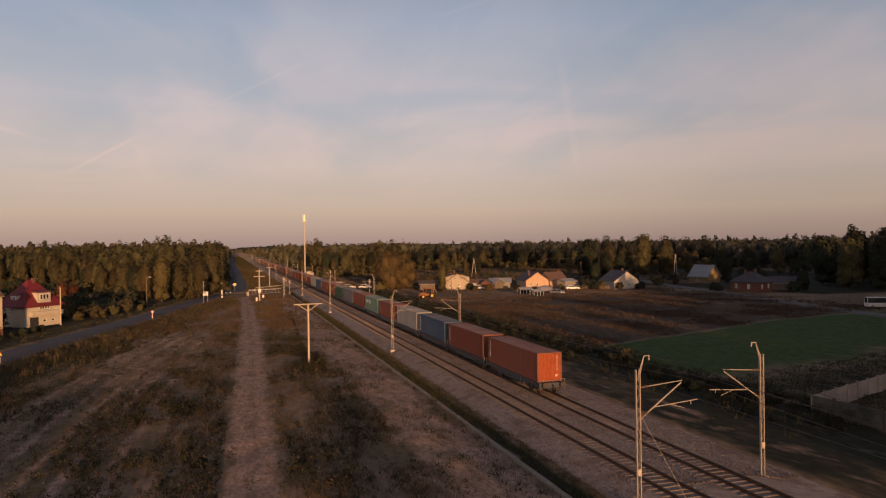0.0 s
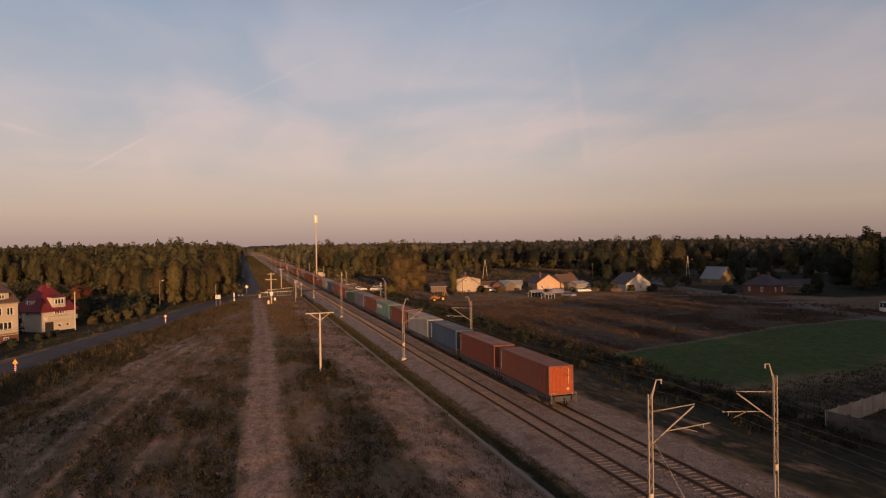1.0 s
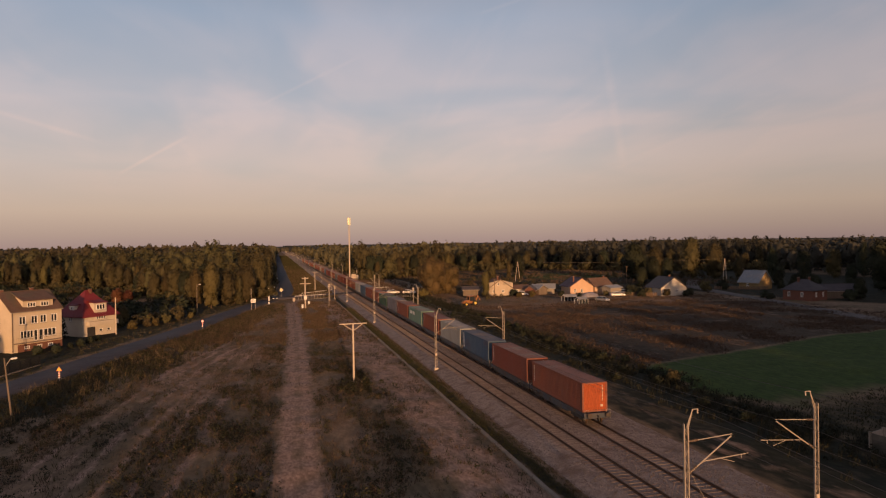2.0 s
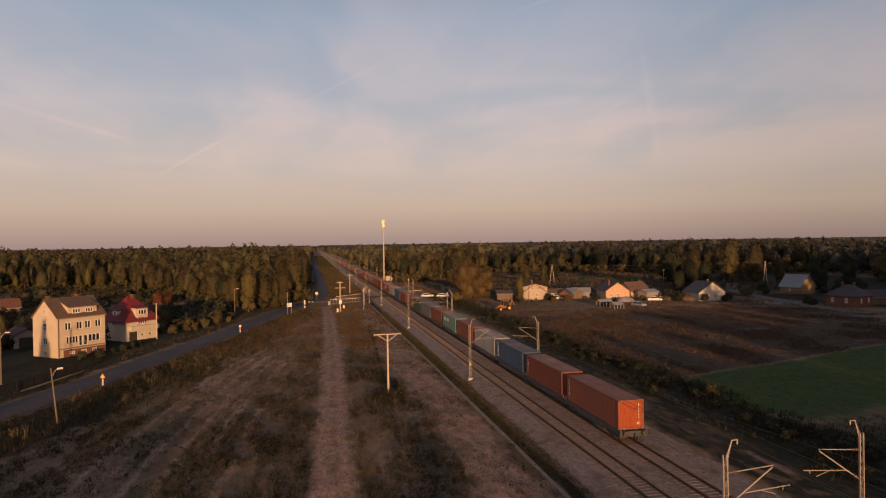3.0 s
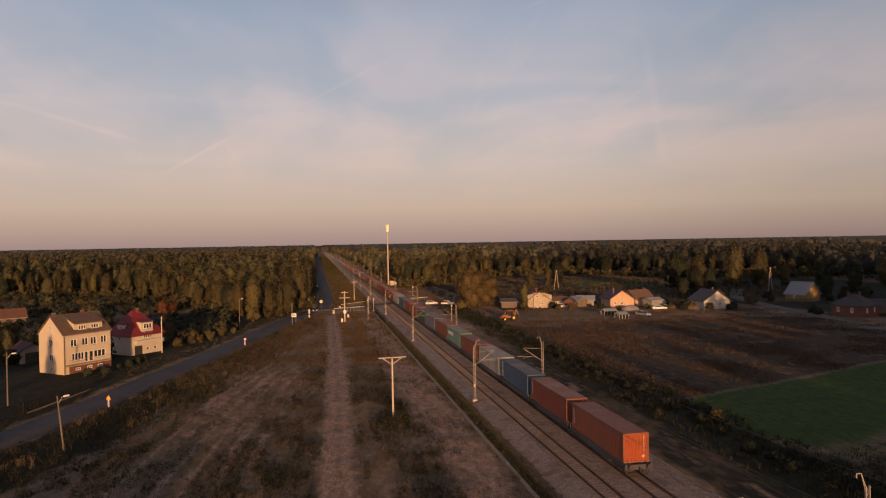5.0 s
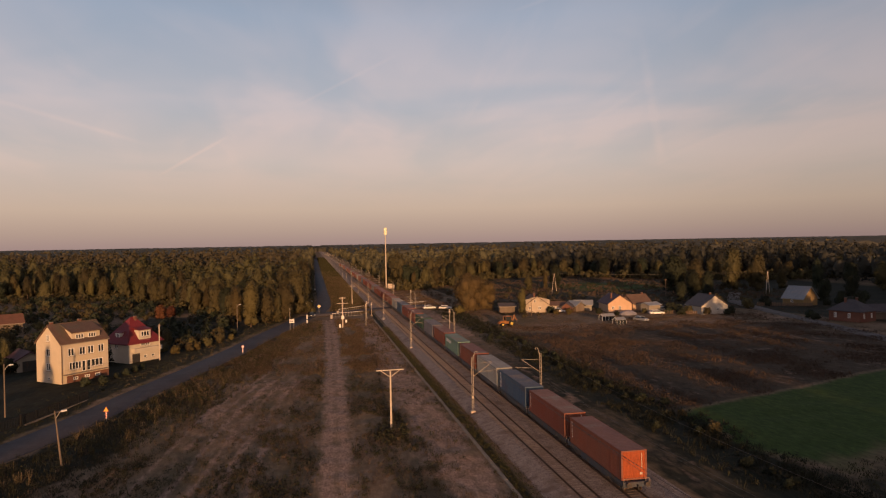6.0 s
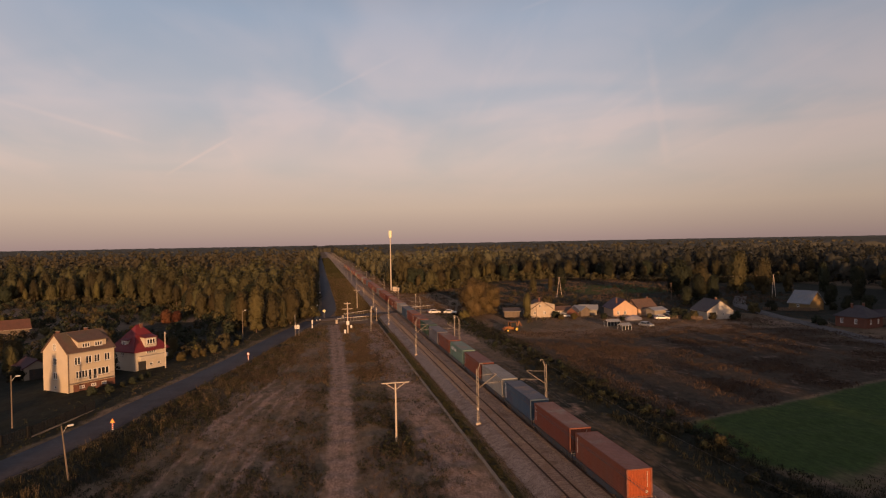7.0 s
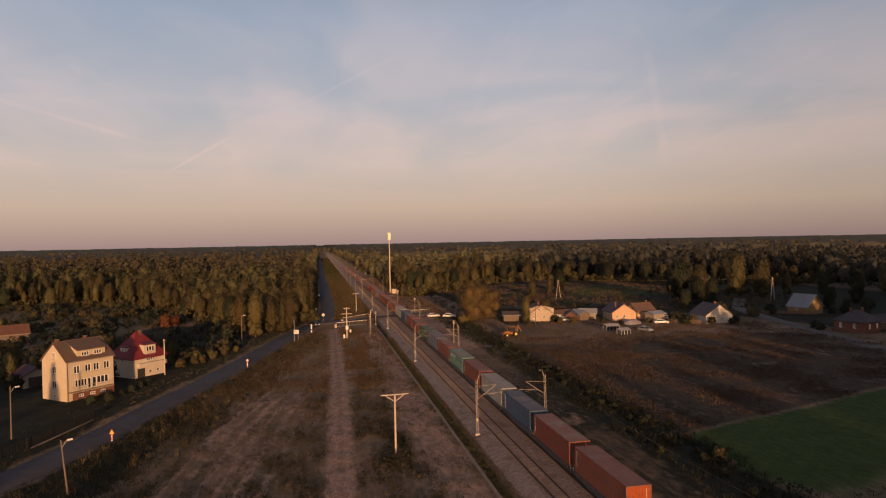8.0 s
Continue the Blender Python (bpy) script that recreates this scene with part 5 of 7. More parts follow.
joined_trees("garden_thicket", thicket[::3], LOW, 75, 0.30, LEAF["oak"], "dense olive thicket behind the gardens")
# the thicket's shade comes from this darker leaf colour
joined_trees("garden_thicket", [q for k, q in enumerate(thicket) if k % 3], LOW, 75, 0.30, LEAF["dark"], "dense green thicket behind the gardens, shade put into its colour")
scrub = [(g.uniform(52, 200), g.uniform(222, 330), g.uniform(0.3, 0.9)) for _ in range(130)]
scrub += [(g.uniform(58, 112), g.uniform(199, 226), g.uniform(0.25, 0.6)) for _ in range(60)]
scrub = [q for q in scrub if noise.noise((q[0] / 18, q[1] / 18, 4.0)) > -0.1 and min(math.hypot(q[0] - hx, q[1] - hy) for hx, hy in ((95.6, 209), (104, 210), (107, 203), (70.6, 218), (77, 217), (62, 218), (84.5, 214), (81, 211), (88, 216))) > 6.5]
joined_trees("field_scrub", scrub, [('bush', 3.2, 2.0), ('bush', 2.6, 2.2)], 100, 0.25, LEAF["oak"], "dark scrub around the farmsteads")
flank = [(sx + g.normal() * 2, y + g.normal() * 2, g.uniform(0.8, 1.05)) for y in np.arange(600, 1900, 8.5) for sx in (-4, -10, -16, 47, 53)]
joined_trees("wood_along_line", flank, KINDS, 40, 1.0, LEAF["hazepine"], "pine wood flanking the railway in the distance")
# unseen woods added behind and beside the camera to shade fields, foreground and road
spots = [(x + g.normal() * 2, y + g.normal() * 2, g.uniform(0.85, 1.08)) for x in np.arange(114, 400, 7.0) for y in np.arange(5, 74, 8.0)]
spots += [(x + g.normal() * 2, y + g.normal() * 2, g.uniform(0.8, 1.1)) for x in np.arange(-110, 150, 6.5) for y in np.arange(-190, -145, 7.5) if not 18 < x < 33]
spots += [(x + g.normal() * 2, y + g.normal() * 2, g.uniform(0.8, 1.1)) for x in np.arange(39, 114, 5.0) for y in np.arange(-112, -74, 6.0)]
spots += [(x + g.normal() * 2, y + g.normal() * 2, g.uniform(0.7, 1.05)) for x in np.arange(74, 114, 5.0) for y in np.arange(-56, -30, 6.0)]
spots = [(x, y, s * (1.28 if x > 130 and y > 0 else 1.0)) for x, y, s in spots]
spots += [(x + g.normal() * 2, y + g.normal() * 2, g.uniform(0.75, 1.05)) for x in np.arange(-82, -20, 4.5) for y in np.arange(-122, -98, 5.0)]
joined_trees("south_wood", spots, KINDS, 34, 1.5, LEAF["pine"], "unseen dense pine wood added to the south for its shade")


# out-of-view trees added to shade the garage and the ground behind it
garden_trees = [(x + g.normal(), y + g.normal() * 4, g.uniform(0.55, 0.8)) for x in np.arange(-112, -56, 5.0) for y in (88, 97, 106) if x < -0.52 * y]
joined_trees("garden_trees", garden_trees, [('broad', 15, 4.2), ('spruce', 13, 2.6)], 260, 0.5, LEAF["oak"], "unseen leafy trees added beside the road for shade")
beyond = []
for y in np.geomspace(770, 1700, 50):
    step = 9 + (y - 770) * 0.008
    beyond += [(x + g.normal() * 4, y + g.normal() * 5, g.uniform(0.8, 1.1)) for x in np.arange(-640 - (y - 770) * 0.25, -20, step)]
    beyond += [(x + g.normal() * 4, y + g.normal() * 5, g.uniform(0.8, 1.1)) for x in np.arange(58, 700 + (y - 770) * 0.7, step)]
joined_trees("distant_trees", beyond, [('pine', 17, 4.0), ('broad', 16, 5.0), ('pine', 18, 3.6)], 18, 2.0, LEAF["hazepine"], "distant treetops of the pine forest")


def hazed_canopy(name, x0, x1, y0, y1, label, top=14.0):
    ys = np.geomspace(y0, y1, 90)
    nx = 170
    u = np.linspace(0, 1, nx)
    X = np.stack([x0 + (x1 - x0) * u ** (1.8 if x0 > 0 else 1.0) if x0 > 0 else x1 + (x0 - x1) * u ** 1.8 for _ in ys])
    Y = np.repeat(ys[:, None], nx, 1)
    hills = np.interp(Y, [700, 1500, 4500], [0, 2, 7])
    Z = top + g.uniform(-3.6, 3.6, X.shape) + hills
    Z[0] = 0.0
    Z[:, 0] = 0.0
    X = X + g.normal(size=X.shape) * 1.5
    i = np.arange(len(ys) - 1)[:, None] * nx + np.arange(nx - 1)[None]
    f = np.stack([i, i + 1, i + nx + 1, i + nx], -1).reshape(-1, 4)
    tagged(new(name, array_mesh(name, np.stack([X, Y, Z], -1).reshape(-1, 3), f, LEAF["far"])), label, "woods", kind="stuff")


hazed_canopy("distant_wood", -2800, -7, 690, 4400, "distant pine forest reaching the horizon, haze put into its colour")
hazed_canopy("distant_wood", 46, 3200, 740, 4400, "distant forest reaching the horizon, haze put into its colour")
hazed_canopy("distant_wood", -60, 110, 2500, 4450, "distant forest closing the railway's vista, haze put into its colour", top=9.0)


# ---------- poles and lamps ----------
def t_pole():
    p = thing("utility_pole", "pale concrete pole with a braced wooden crossarm", "pole")
    part("shaft", tubes(((0, 0, -0.6), (0, 0, 7.35), 0.14, 10, 0.10)), M["pole"], p)
    part("crossarm", boxes((-1.75, 1.75, -0.07, 0.07, 7.36, 7.48), bevel=0.02), M["pole"], p)
    part("brace", tubes(((-1.2, 0, 7.36), (-0.1, 0, 6.6), 0.05), ((1.2, 0, 7.36), (0.1, 0, 6.6), 0.05)), M["pole"], p)
    return p


t_pole().matrix_basis = pose(9.2, 85.4, 0, 0, 0, 4)


def street_lamp(x, y, h, turn, label, lean=0.0):
    p = thing("street_lamp", label, "street lamp", "street lamps", pose(x, y, ground_z(x, y), 0, lean, turn))
    part("shaft", tubes(((0, 0, -0.5), (0, 0, h), 0.11, 8, 0.075)), W["plank"], p)
    part("arm", tubes(((0, 0, h - 0.9), (0.45, 0, h - 0.25), 0.035), ((0.45, 0, h - 0.25), (0.65, 0, h - 0.2), 0.035)), M["galv"], p)
    bm = bmesh.new()
    box(bm, 0.55, 1.15, -0.13, 0.13, h - 0.26, h - 0.08, bevel=0.05)
    part("lamp_head", bm, M["white"], p, "pale lamp head")
    return p


street_lamp(-26.8, 79.4, 6.0, 20, "leaning concrete street lamp beside the road", lean=-5)
street_lamp(-42.6, 105.2, 7.4, 30, "concrete street lamp inside the garden")
street_lamp(-20.7, 194.6, 7.5, 30, "concrete street lamp at the wood's edge")

# lattice-free radio tower beside the line
tow = thing("radio_mast", "tall slim concrete radio mast with bright antennas", "tower", m=pose(37.6, 361, 0))
part("shaft", tubes(((0, 0, 0), (0, 0, 29.5), 0.36, 12, 0.24)), M["pole"], tow)
ANTENNA = mat("antenna_shell", (0.80, 0.80, 0.58), (0.74, 0.74, 0.52), 1.0, 0.35)
for a in (20, 140, 260):
    c = pose(0, 0, 0, 0, 0, a)
    q = part("antenna_panel", boxes((0.42, 0.72, -0.36, 0.36, 28.0, 31.8), bevel=0.05), ANTENNA, tow, "bright antenna panel")
    q.matrix_basis = c
part("head_frame", tubes(((-0.9, 0, 28.4), (0.9, 0, 28.4), 0.06), ((0, -0.9, 28.4), (0, 0.9, 28.4), 0.06), ((0, 0, 29.4), (0, 0, 32.0), 0.12)), M["galv"], tow)
hut = thing("equipment_cabinet", "pale equipment cabinets at the foot of the mast", "cabinet", m=pose(39.0, 356, 0))
part("body", boxes((-1.2, 1.2, -1.0, 1.0, 0, 2.4), bevel=0.05), M["pole"], hut)
part("side_cabinet", boxes((1.5, 2.5, -0.8, 0.6, 0, 1.8), bevel=0.05), M["pole"], hut)
part("roof_slab", boxes((-1.35, 1.35, -1.15, 1.15, 2.404, 2.52), bevel=0.02), M["concrete"], hut)


# ---------- level crossing, signs, road furniture ----------
def stripes(parent, name, x0, x1, y, z, h, n, axis='x'):
    """A white bar in pieces, some of them dull."""
    for k in range(n):
        a, b = x0 + (x1 - x0) * k / n, x0 + (x1 - x0) * (k + 1) / n
        r = (a, b, y - 0.05, y + 0.05, z, z + h) if axis == 'x' else (z, z + h, y - 0.05, y + 0.05, a, b)
        part(name, boxes(r), M["pole"] if k % 4 == 3 else M["white"], parent)


def marker_sign(x, y, turn, shape, label):
    """A striped approach post with a plate above it."""
    s = thing("road_sign", label, "road sign", "road signs", pose(x, y, ground_z(x, y), 0, 0, turn) @ Matrix.Diagonal((0.62, 0.62, 0.62, 1)))
    part("post", tubes(((0, 0.06, -0.3), (0, 0.06, 3.1), 0.04, 8)), M["galv"], s)
    board = part("striped_board", boxes((-0.18, 0.18, -0.02, 0.02, 0.55, 1.95), bevel=0.008), M["white"], s, "white board with red slanting bars")
    for k in range(3):
        bm = bmesh.new()
        z = 0.72 + k * 0.42
        prism(bm, [(-0.17, z), (0.17, z + 0.16), (0.17, z + 0.36), (-0.17, z + 0.20)], 'y', -0.032, -0.021)
        part("slanting_bar", bm, M["redpaint"], board)
    bm = bmesh.new()
    if shape == 'triangle':
        prism(bm, [(-0.62, 2.05), (0.62, 2.05), (0, 3.12)], 'y', -0.02, 0.02)
        plate = part("plate", bm, M["redpaint"], s, "red-edged triangle")
        bm = bmesh.new()
        prism(bm, [(-0.53, 2.10), (0.53, 2.10), (0, 3.02)], 'y', -0.034, -0.021)
        part("plate_face", bm, M["yellow"], plate)
    else:
        tube(bm, (0, -0.02, 2.55), (0, 0.02, 2.55), 0.48, 20)
        plate = part("plate", bm, M["redpaint"], s, "round red-rimmed plate")
        part("plate_face", tubes(((0, -0.036, 2.55), (0, -0.022, 2.55), 0.36, 20)), M["white"], plate)
    return s


marker_sign(-27.8, 99.2, -12, 'triangle', "yellow warning triangle over a red-striped approach board")
marker_sign(-15.3, 153.5, -6, 'round', "round red-rimmed sign over a striped board")

sg = thing("road_sign", "white direction board on two tall posts", "road sign", "road signs", pose(-6.0, 190.0, 0, 0, 0, -5))
part("board", boxes((-0.65, 0.65, -0.04, 0.0, 2.3, 3.3), bevel=0.01), M["white"], sg)
part("board_marks", boxes((-0.6, 0.1, -0.055, -0.042, 3.0, 3.15), (-0.6, 0.4, -0.055, -0.042, 2.65, 2.8)), M["black"], sg, "plain dark bars")
for x in (-0.5, 0.5):
    part("post", tubes(((x, 0.05, -0.3), (x, 0.05, 3.5 if x > 0 else 6.2), 0.06, 8)), M["galv"], sg)
bp = thing("bollard", "white roadside bollard with a dark band", "bollard", m=pose(-2.1, 207.7, 0))
part("shaft", tubes(((0, 0, -0.2), (0, 0, 2.6), 0.22, 10)), M["white"], bp)
part("dark_band", tubes(((0, 0, 1.0), (0, 0, 1.3), 0.23, 10)), M["black"], bp)
ds = thing("road_sign", "yellow diamond priority sign with white border", "road sign", "road signs", pose(1.6, 230.5, 0.1))
part("post", tubes(((0, 0.05, -0.2), (0, 0.05, 3.2), 0.05, 8)), M["galv"], ds)
bm = bmesh.new(); prism(bm, [(0, 2.3), (0.6, 2.9), (0, 3.5), (-0.6, 2.9)], 'y', -0.02, 0.02)
part("plate", bm, M["white"], ds)
bm = bmesh.new(); prism(bm, [(0, 2.48), (0.42, 2.9), (0, 3.32), (-0.42, 2.9)], 'y', -0.036, -0.022)
part("plate_face", bm, M["yellow"], ds, "yellow diamond face")
for x, y, h in ((0.6, 262, 2.4), (-1.0, 246, 3.0), (2.0, 330, 2.6)):
    s = thing("road_sign", "small square white sign beside the road", "road sign", "road signs", pose(x - 1.5, y, 0))
    part("post", tubes(((0, 0.05, -0.2), (0, 0.05, h), 0.05, 8)), M["galv"], s)
    part("plate", boxes((-0.32, 0.32, -0.02, 0.02, h - 0.6, h)), M["white"], s)


def barrier_fence(x0, y0, x1, y1, label):
    """A closed boom with its hanging skirt of bars."""
    L_ = math.hypot(x1 - x0, y1 - y0)
    b = thing("crossing_barrier", label, "barrier", "crossing barriers", pose(x0, y0, 0.1, 0, 0, math.degrees(math.atan2(y1 - y0, x1 - x0))))
    stripes(b, "boom_piece", 0, L_, 0, 1.55, 0.12, 8)
    part("lower_rail", boxes((0, L_, -0.03, 0.03, 0.35, 0.43)), M["galv"], b)
    for k in range(int(L_ / 1.1) + 1):
        part("hanging_bar", boxes((k * 1.1, k * 1.1 + 0.09, -0.02, 0.02, 0.35, 1.56)), M["galv"], b)
    part("drive_box", boxes((-0.65, -0.1, -0.3, 0.3, 0, 1.2), bevel=0.05), M["pole"], b)
    return b


barrier_fence(5.6, 217.6, 15.4, 221.8, "closed white crossing barrier with hanging bars")
barrier_fence(8.0, 230.5, 17.2, 241.5, "closed white crossing barrier beyond the road")
barrier_fence(33.5, 247.5, 40.5, 251, "closed white crossing barrier past the tracks")


def rail_signal(x, y, h, label, turn=0):
    s = thing("railway_signal", label, "signal", "railway signals", pose(x, y, 0.1, 0, 0, turn))
    part("post", tubes(((0, 0, -0.3), (0, 0, h), 0.09, 8)), M["galv"], s)
    part("foot", boxes((-0.3, 0.3, -0.3, 0.3, -0.2, 0.3), bevel=0.03), M["concrete"], s)
    part("lamp_board", boxes((-0.2, 0.2, -0.16, -0.06, h - 1.0, h), bevel=0.03), M["pole"], s, "pale lamp board")
    for k in range(2):
        part("lens", tubes(((0, -0.20, h - 0.35 - 0.55 * k), (0, -0.155, h - 0.35 - 0.55 * k), 0.13, 12)), M["black"], s)
    return s


rail_signal(14.4, 195.4, 6.2, "tall railway post with a pale board")
rail_signal(16.2, 216.4, 5.2, "crossing light on a steel post")
rail_signal(18.2, 222, 4.2, "crossing light on a steel post")
rail_signal(34.2, 173.1, 6.0, "railway signal post beside the haul lane")
rail_signal(35.0, 250, 6.0, "railway signal post past the crossing")
for x, y in ((9.2, 203.5), (7.0, 193.0)):
    c = thing("relay_cabinet", "small white relay cabinet on a concrete foot", "cabinet", "relay cabinets", pose(x, y, 0) @ Matrix.Diagonal((0.55, 0.55, 0.7, 1)))
    part("body", boxes((-0.45, 0.45, -0.3, 0.3, 0.2, 1.6), bevel=0.03), M["white"], c)
    part("foot", boxes((-0.5, 0.5, -0.35, 0.35, -0.2, 0.196)), M["concrete"], c)

p2 = thing("utility_pole", "weathered pole with two crossarms and a box", "pole", m=pose(7.8, 193.8, 0, 0, 0, 6))
part("shaft", tubes(((0, 0, -0.5), (0, 0, 8.6), 0.2, 8, 0.15)), M["pole"], p2)
for z, hw in ((8.2, 0.9), (6.7, 1.5)):
    part("crossarm", boxes((-hw, hw, -0.08, 0.08, z, z + 0.18)), M["pole"], p2)
part("junction_box", boxes((-0.4, 0.4, -0.45, -0.16, 2.4, 3.4), bevel=0.03), M["white"], p2)
for x, y, h in ((14.3, 263.5, 7.5),):
    q = thing("utility_pole", "concrete pole with a crossarm along the railway", "pole", "line poles", pose(x, y, 0))
    part("shaft", tubes(((0, 0, -0.5), (0, 0, h), 0.17, 8, 0.12)), M["pole"], q)
    part("crossarm", boxes((-1.2, 1.2, -0.08, 0.08, h - 0.25, h - 0.08)), M["pole"], q)


def a_pole(x, y, h, turn):
    q = thing("utility_pole", "braced A-frame pole in the fields", "pole", "field poles", pose(x, y, 0, 0, 0, turn))
    part("leg", tubes(((-1.3, 0, -0.3), (0, 0, h), 0.11, 7, 0.08)), M["pole"], q)
    part("leg", tubes(((1.3, 0, -0.3), (0.12, 0, h - 0.1), 0.11, 7, 0.08)), M["pole"], q)
    part("tie_bar", tubes(((-0.65, 0, h * 0.5), (0.7, 0, h * 0.5), 0.05)), M["concrete"], q)
    part("crossarm", boxes((-0.9, 0.9, -0.07, 0.07, h - 0.2, h - 0.05)), M["wood"], q)


a_pole(104.2, 288, 8.8, 10)
a_pole(181.8, 250, 9.5, 20)
fw = thing("field_wire", "thin wires between the poles in the fields", "wires", kind="structure")
for off in (-0.7, 0.7):
    rows = []
    for k in range(12):
        u, v = k / 12, (k + 1) / 12
        a, b = [(104.2 + 77.6 * q, 288 - 38 * q + off, 8.75 + 0.6 * q - 3.2 * q * (1 - q)) for q in (u, v)]
        rows.append((a, b, 0.02, 4))
    part("strand", tubes(*rows), M["wire"], fw)
vp = thing("utility_pole", "slim pale concrete pole beside the villa", "pole", m=pose(-31.6, 150.4, 0))
part("shaft", tubes(((0, 0, -0.4), (0, 0, 7.4), 0.13, 8, 0.09)), M["pole"], vp)
part("insulator_arm", boxes((-0.35, 0.35, -0.04, 0.04, 7.0, 7.1)), M["wood"], vp)
for x, y, h in ((140, 256, 7.0), (186, 244, 5.5), (66.5, 205, 6.0)):
    q = thing("utility_pole", "plain wooden pole among the farms", "pole", "field poles", pose(x, y, 0))
    part("shaft", tubes(((0, 0, -0.3), (0, 0, h), 0.13, 7, 0.09)), M["wood"], q)
    part("crossarm", boxes((-0.6, 0.6, -0.05, 0.05, h - 0.3, h - 0.18)), M["wood"], q)


# ---------- vehicles ----------
def car(x, y, turn, paint, label, van=False, z=None):
    """A car pointing along local -y."""
    c = thing("van" if van else "car", label, "van" if van else "car", "parked vehicles", pose(x, y, (ground_z(x, y) if z is None else z) + 0.02, 0, 0, turn))
    l, w, hh, hr = (5.2, 1.95, 1.15, 2.3) if van else (4.4, 1.78, 0.92, 1.46)
    bm = bmesh.new()
    prism(bm, [(-l / 2, 0.35), (-l / 2 + 0.06, 0.78), (-l / 2 + (0.7 if van else 1.15), hh), (l / 2 - 0.05, hh), (l / 2, 0.7), (l / 2 - 0.05, 0.35)], 'x', -w / 2, w / 2)
    bmesh.ops.bevel(bm, geom=list(bm.edges), offset=0.06, segments=2, affect='EDGES')
    for v in bm.verts:
        v.co = (v.co.x, v.co.y, v.co.z)
    body = part("body", bm, paint, c)
    y0, y1 = (-l / 2 + 0.75, l / 2 - 0.08) if van else (-l / 2 + 1.2, l / 2 - 0.45)
    bm = bmesh.new()
    lo = [(-w / 2 + 0.06, y0), (w / 2 - 0.06, y0), (w / 2 - 0.06, y1), (-w / 2 + 0.06, y1)]
    hi = [(-w / 2 + 0.2, y0 + 0.65), (w / 2 - 0.2, y0 + 0.65), (w / 2 - 0.2, y1 - (0.08 if van else 0.5)), (-w / 2 + 0.2, y1 - (0.08 if van else 0.5))]
    A = [bm.verts.new((*p, hh - 0.02)) for p in lo]
    B = [bm.verts.new((*p, hr - 0.08)) for p in hi]
    for i in range(4):
        bm.faces.new((A[i], A[(i + 1) % 4], B[(i + 1) % 4], B[i]))
    bm.faces.new(B); bm.faces.new(A[::-1])
    part("glasshouse", bm, M["glass"], c, "dark windows")
    bm = bmesh.new()
    T = [bm.verts.new((*p, hr - 0.08)) for p in hi]
    U = [bm.verts.new((p[0] * 0.9, p[1], hr)) for p in hi]
    for i in range(4):
        bm.faces.new((T[i], T[(i + 1) % 4], U[(i + 1) % 4], U[i]))
    bm.faces.new(U); bm.faces.new(T[::-1])
    part("roof", bm, paint, c)
    part("pillar", tubes(*[((*lo[i], hh), (*hi[i], hr - 0.05), 0.05) for i in range(4)]), paint, c)
    for s in (-1, 1):
        for e in (-1, 1):
            wh = part("wheel", tubes(((s * (w / 2 - 0.2), e * l * 0.31, 0.31), (s * (w / 2 + 0.01), e * l * 0.31, 0.31), 0.31, 16)), M["rubber"], c)
            part("rim", tubes(((s * (w / 2 + 0.0), e * l * 0.31, 0.31), (s * (w / 2 + 0.022), e * l * 0.31, 0.31), 0.19, 12)), M["galv"], wh)
        part("headlight", boxes((s * (w / 2 - 0.28) - 0.17, s * (w / 2 - 0.28) + 0.17, -l / 2 - 0.02, -l / 2 + 0.1, 0.60, 0.76)), M["white"], c, "pale headlight")
        part("tail_light", boxes((s * (w / 2 - 0.22) - 0.14, s * (w / 2 - 0.22) + 0.14, l / 2 - 0.08, l / 2 + 0.015, 0.66, 0.84)), M["redpaint"], c)
    return c


CARP = dict(dark=mat("dark_car_paint", (0.03, 0.032, 0.038), None, 1.0, 0.25, spec=0.6), white=mat("white_car_paint", (0.72, 0.71, 0.69), (0.66, 0.65, 0.63), 1.0, 0.3, spec=0.6),
            silver=mat("silver_car_paint", (0.42, 0.42, 0.43), None, 1.0, 0.3, metal=0.5))
car(-0.9, 225.0, 14, CARP["dark"], "dark car driving along the country road", z=0.16)
car(45.0, 235.0, 70, CARP["white"], "white estate car parked near the crossing")
car(39.8, 238.0, 95, CARP["white"], "white car parked near the crossing")
car(103.2, 194.5, 80, CARP["white"], "white car parked by the farmhouse")
car(91.2, 181.0, 20, CARP["silver"], "silver car parked in the farmyard")
car(78.0, 211.0, 60, CARP["white"], "white car parked beside the cottage")
car(110, 203, 70, CARP["silver"], "silver car parked behind the farmhouse")
car(130.5, 110.5, 60, CARP["white"], "white van parked on the village lane", van=True)
car(172, 178, 40, CARP["silver"], "pale car parked by the outbuilding")


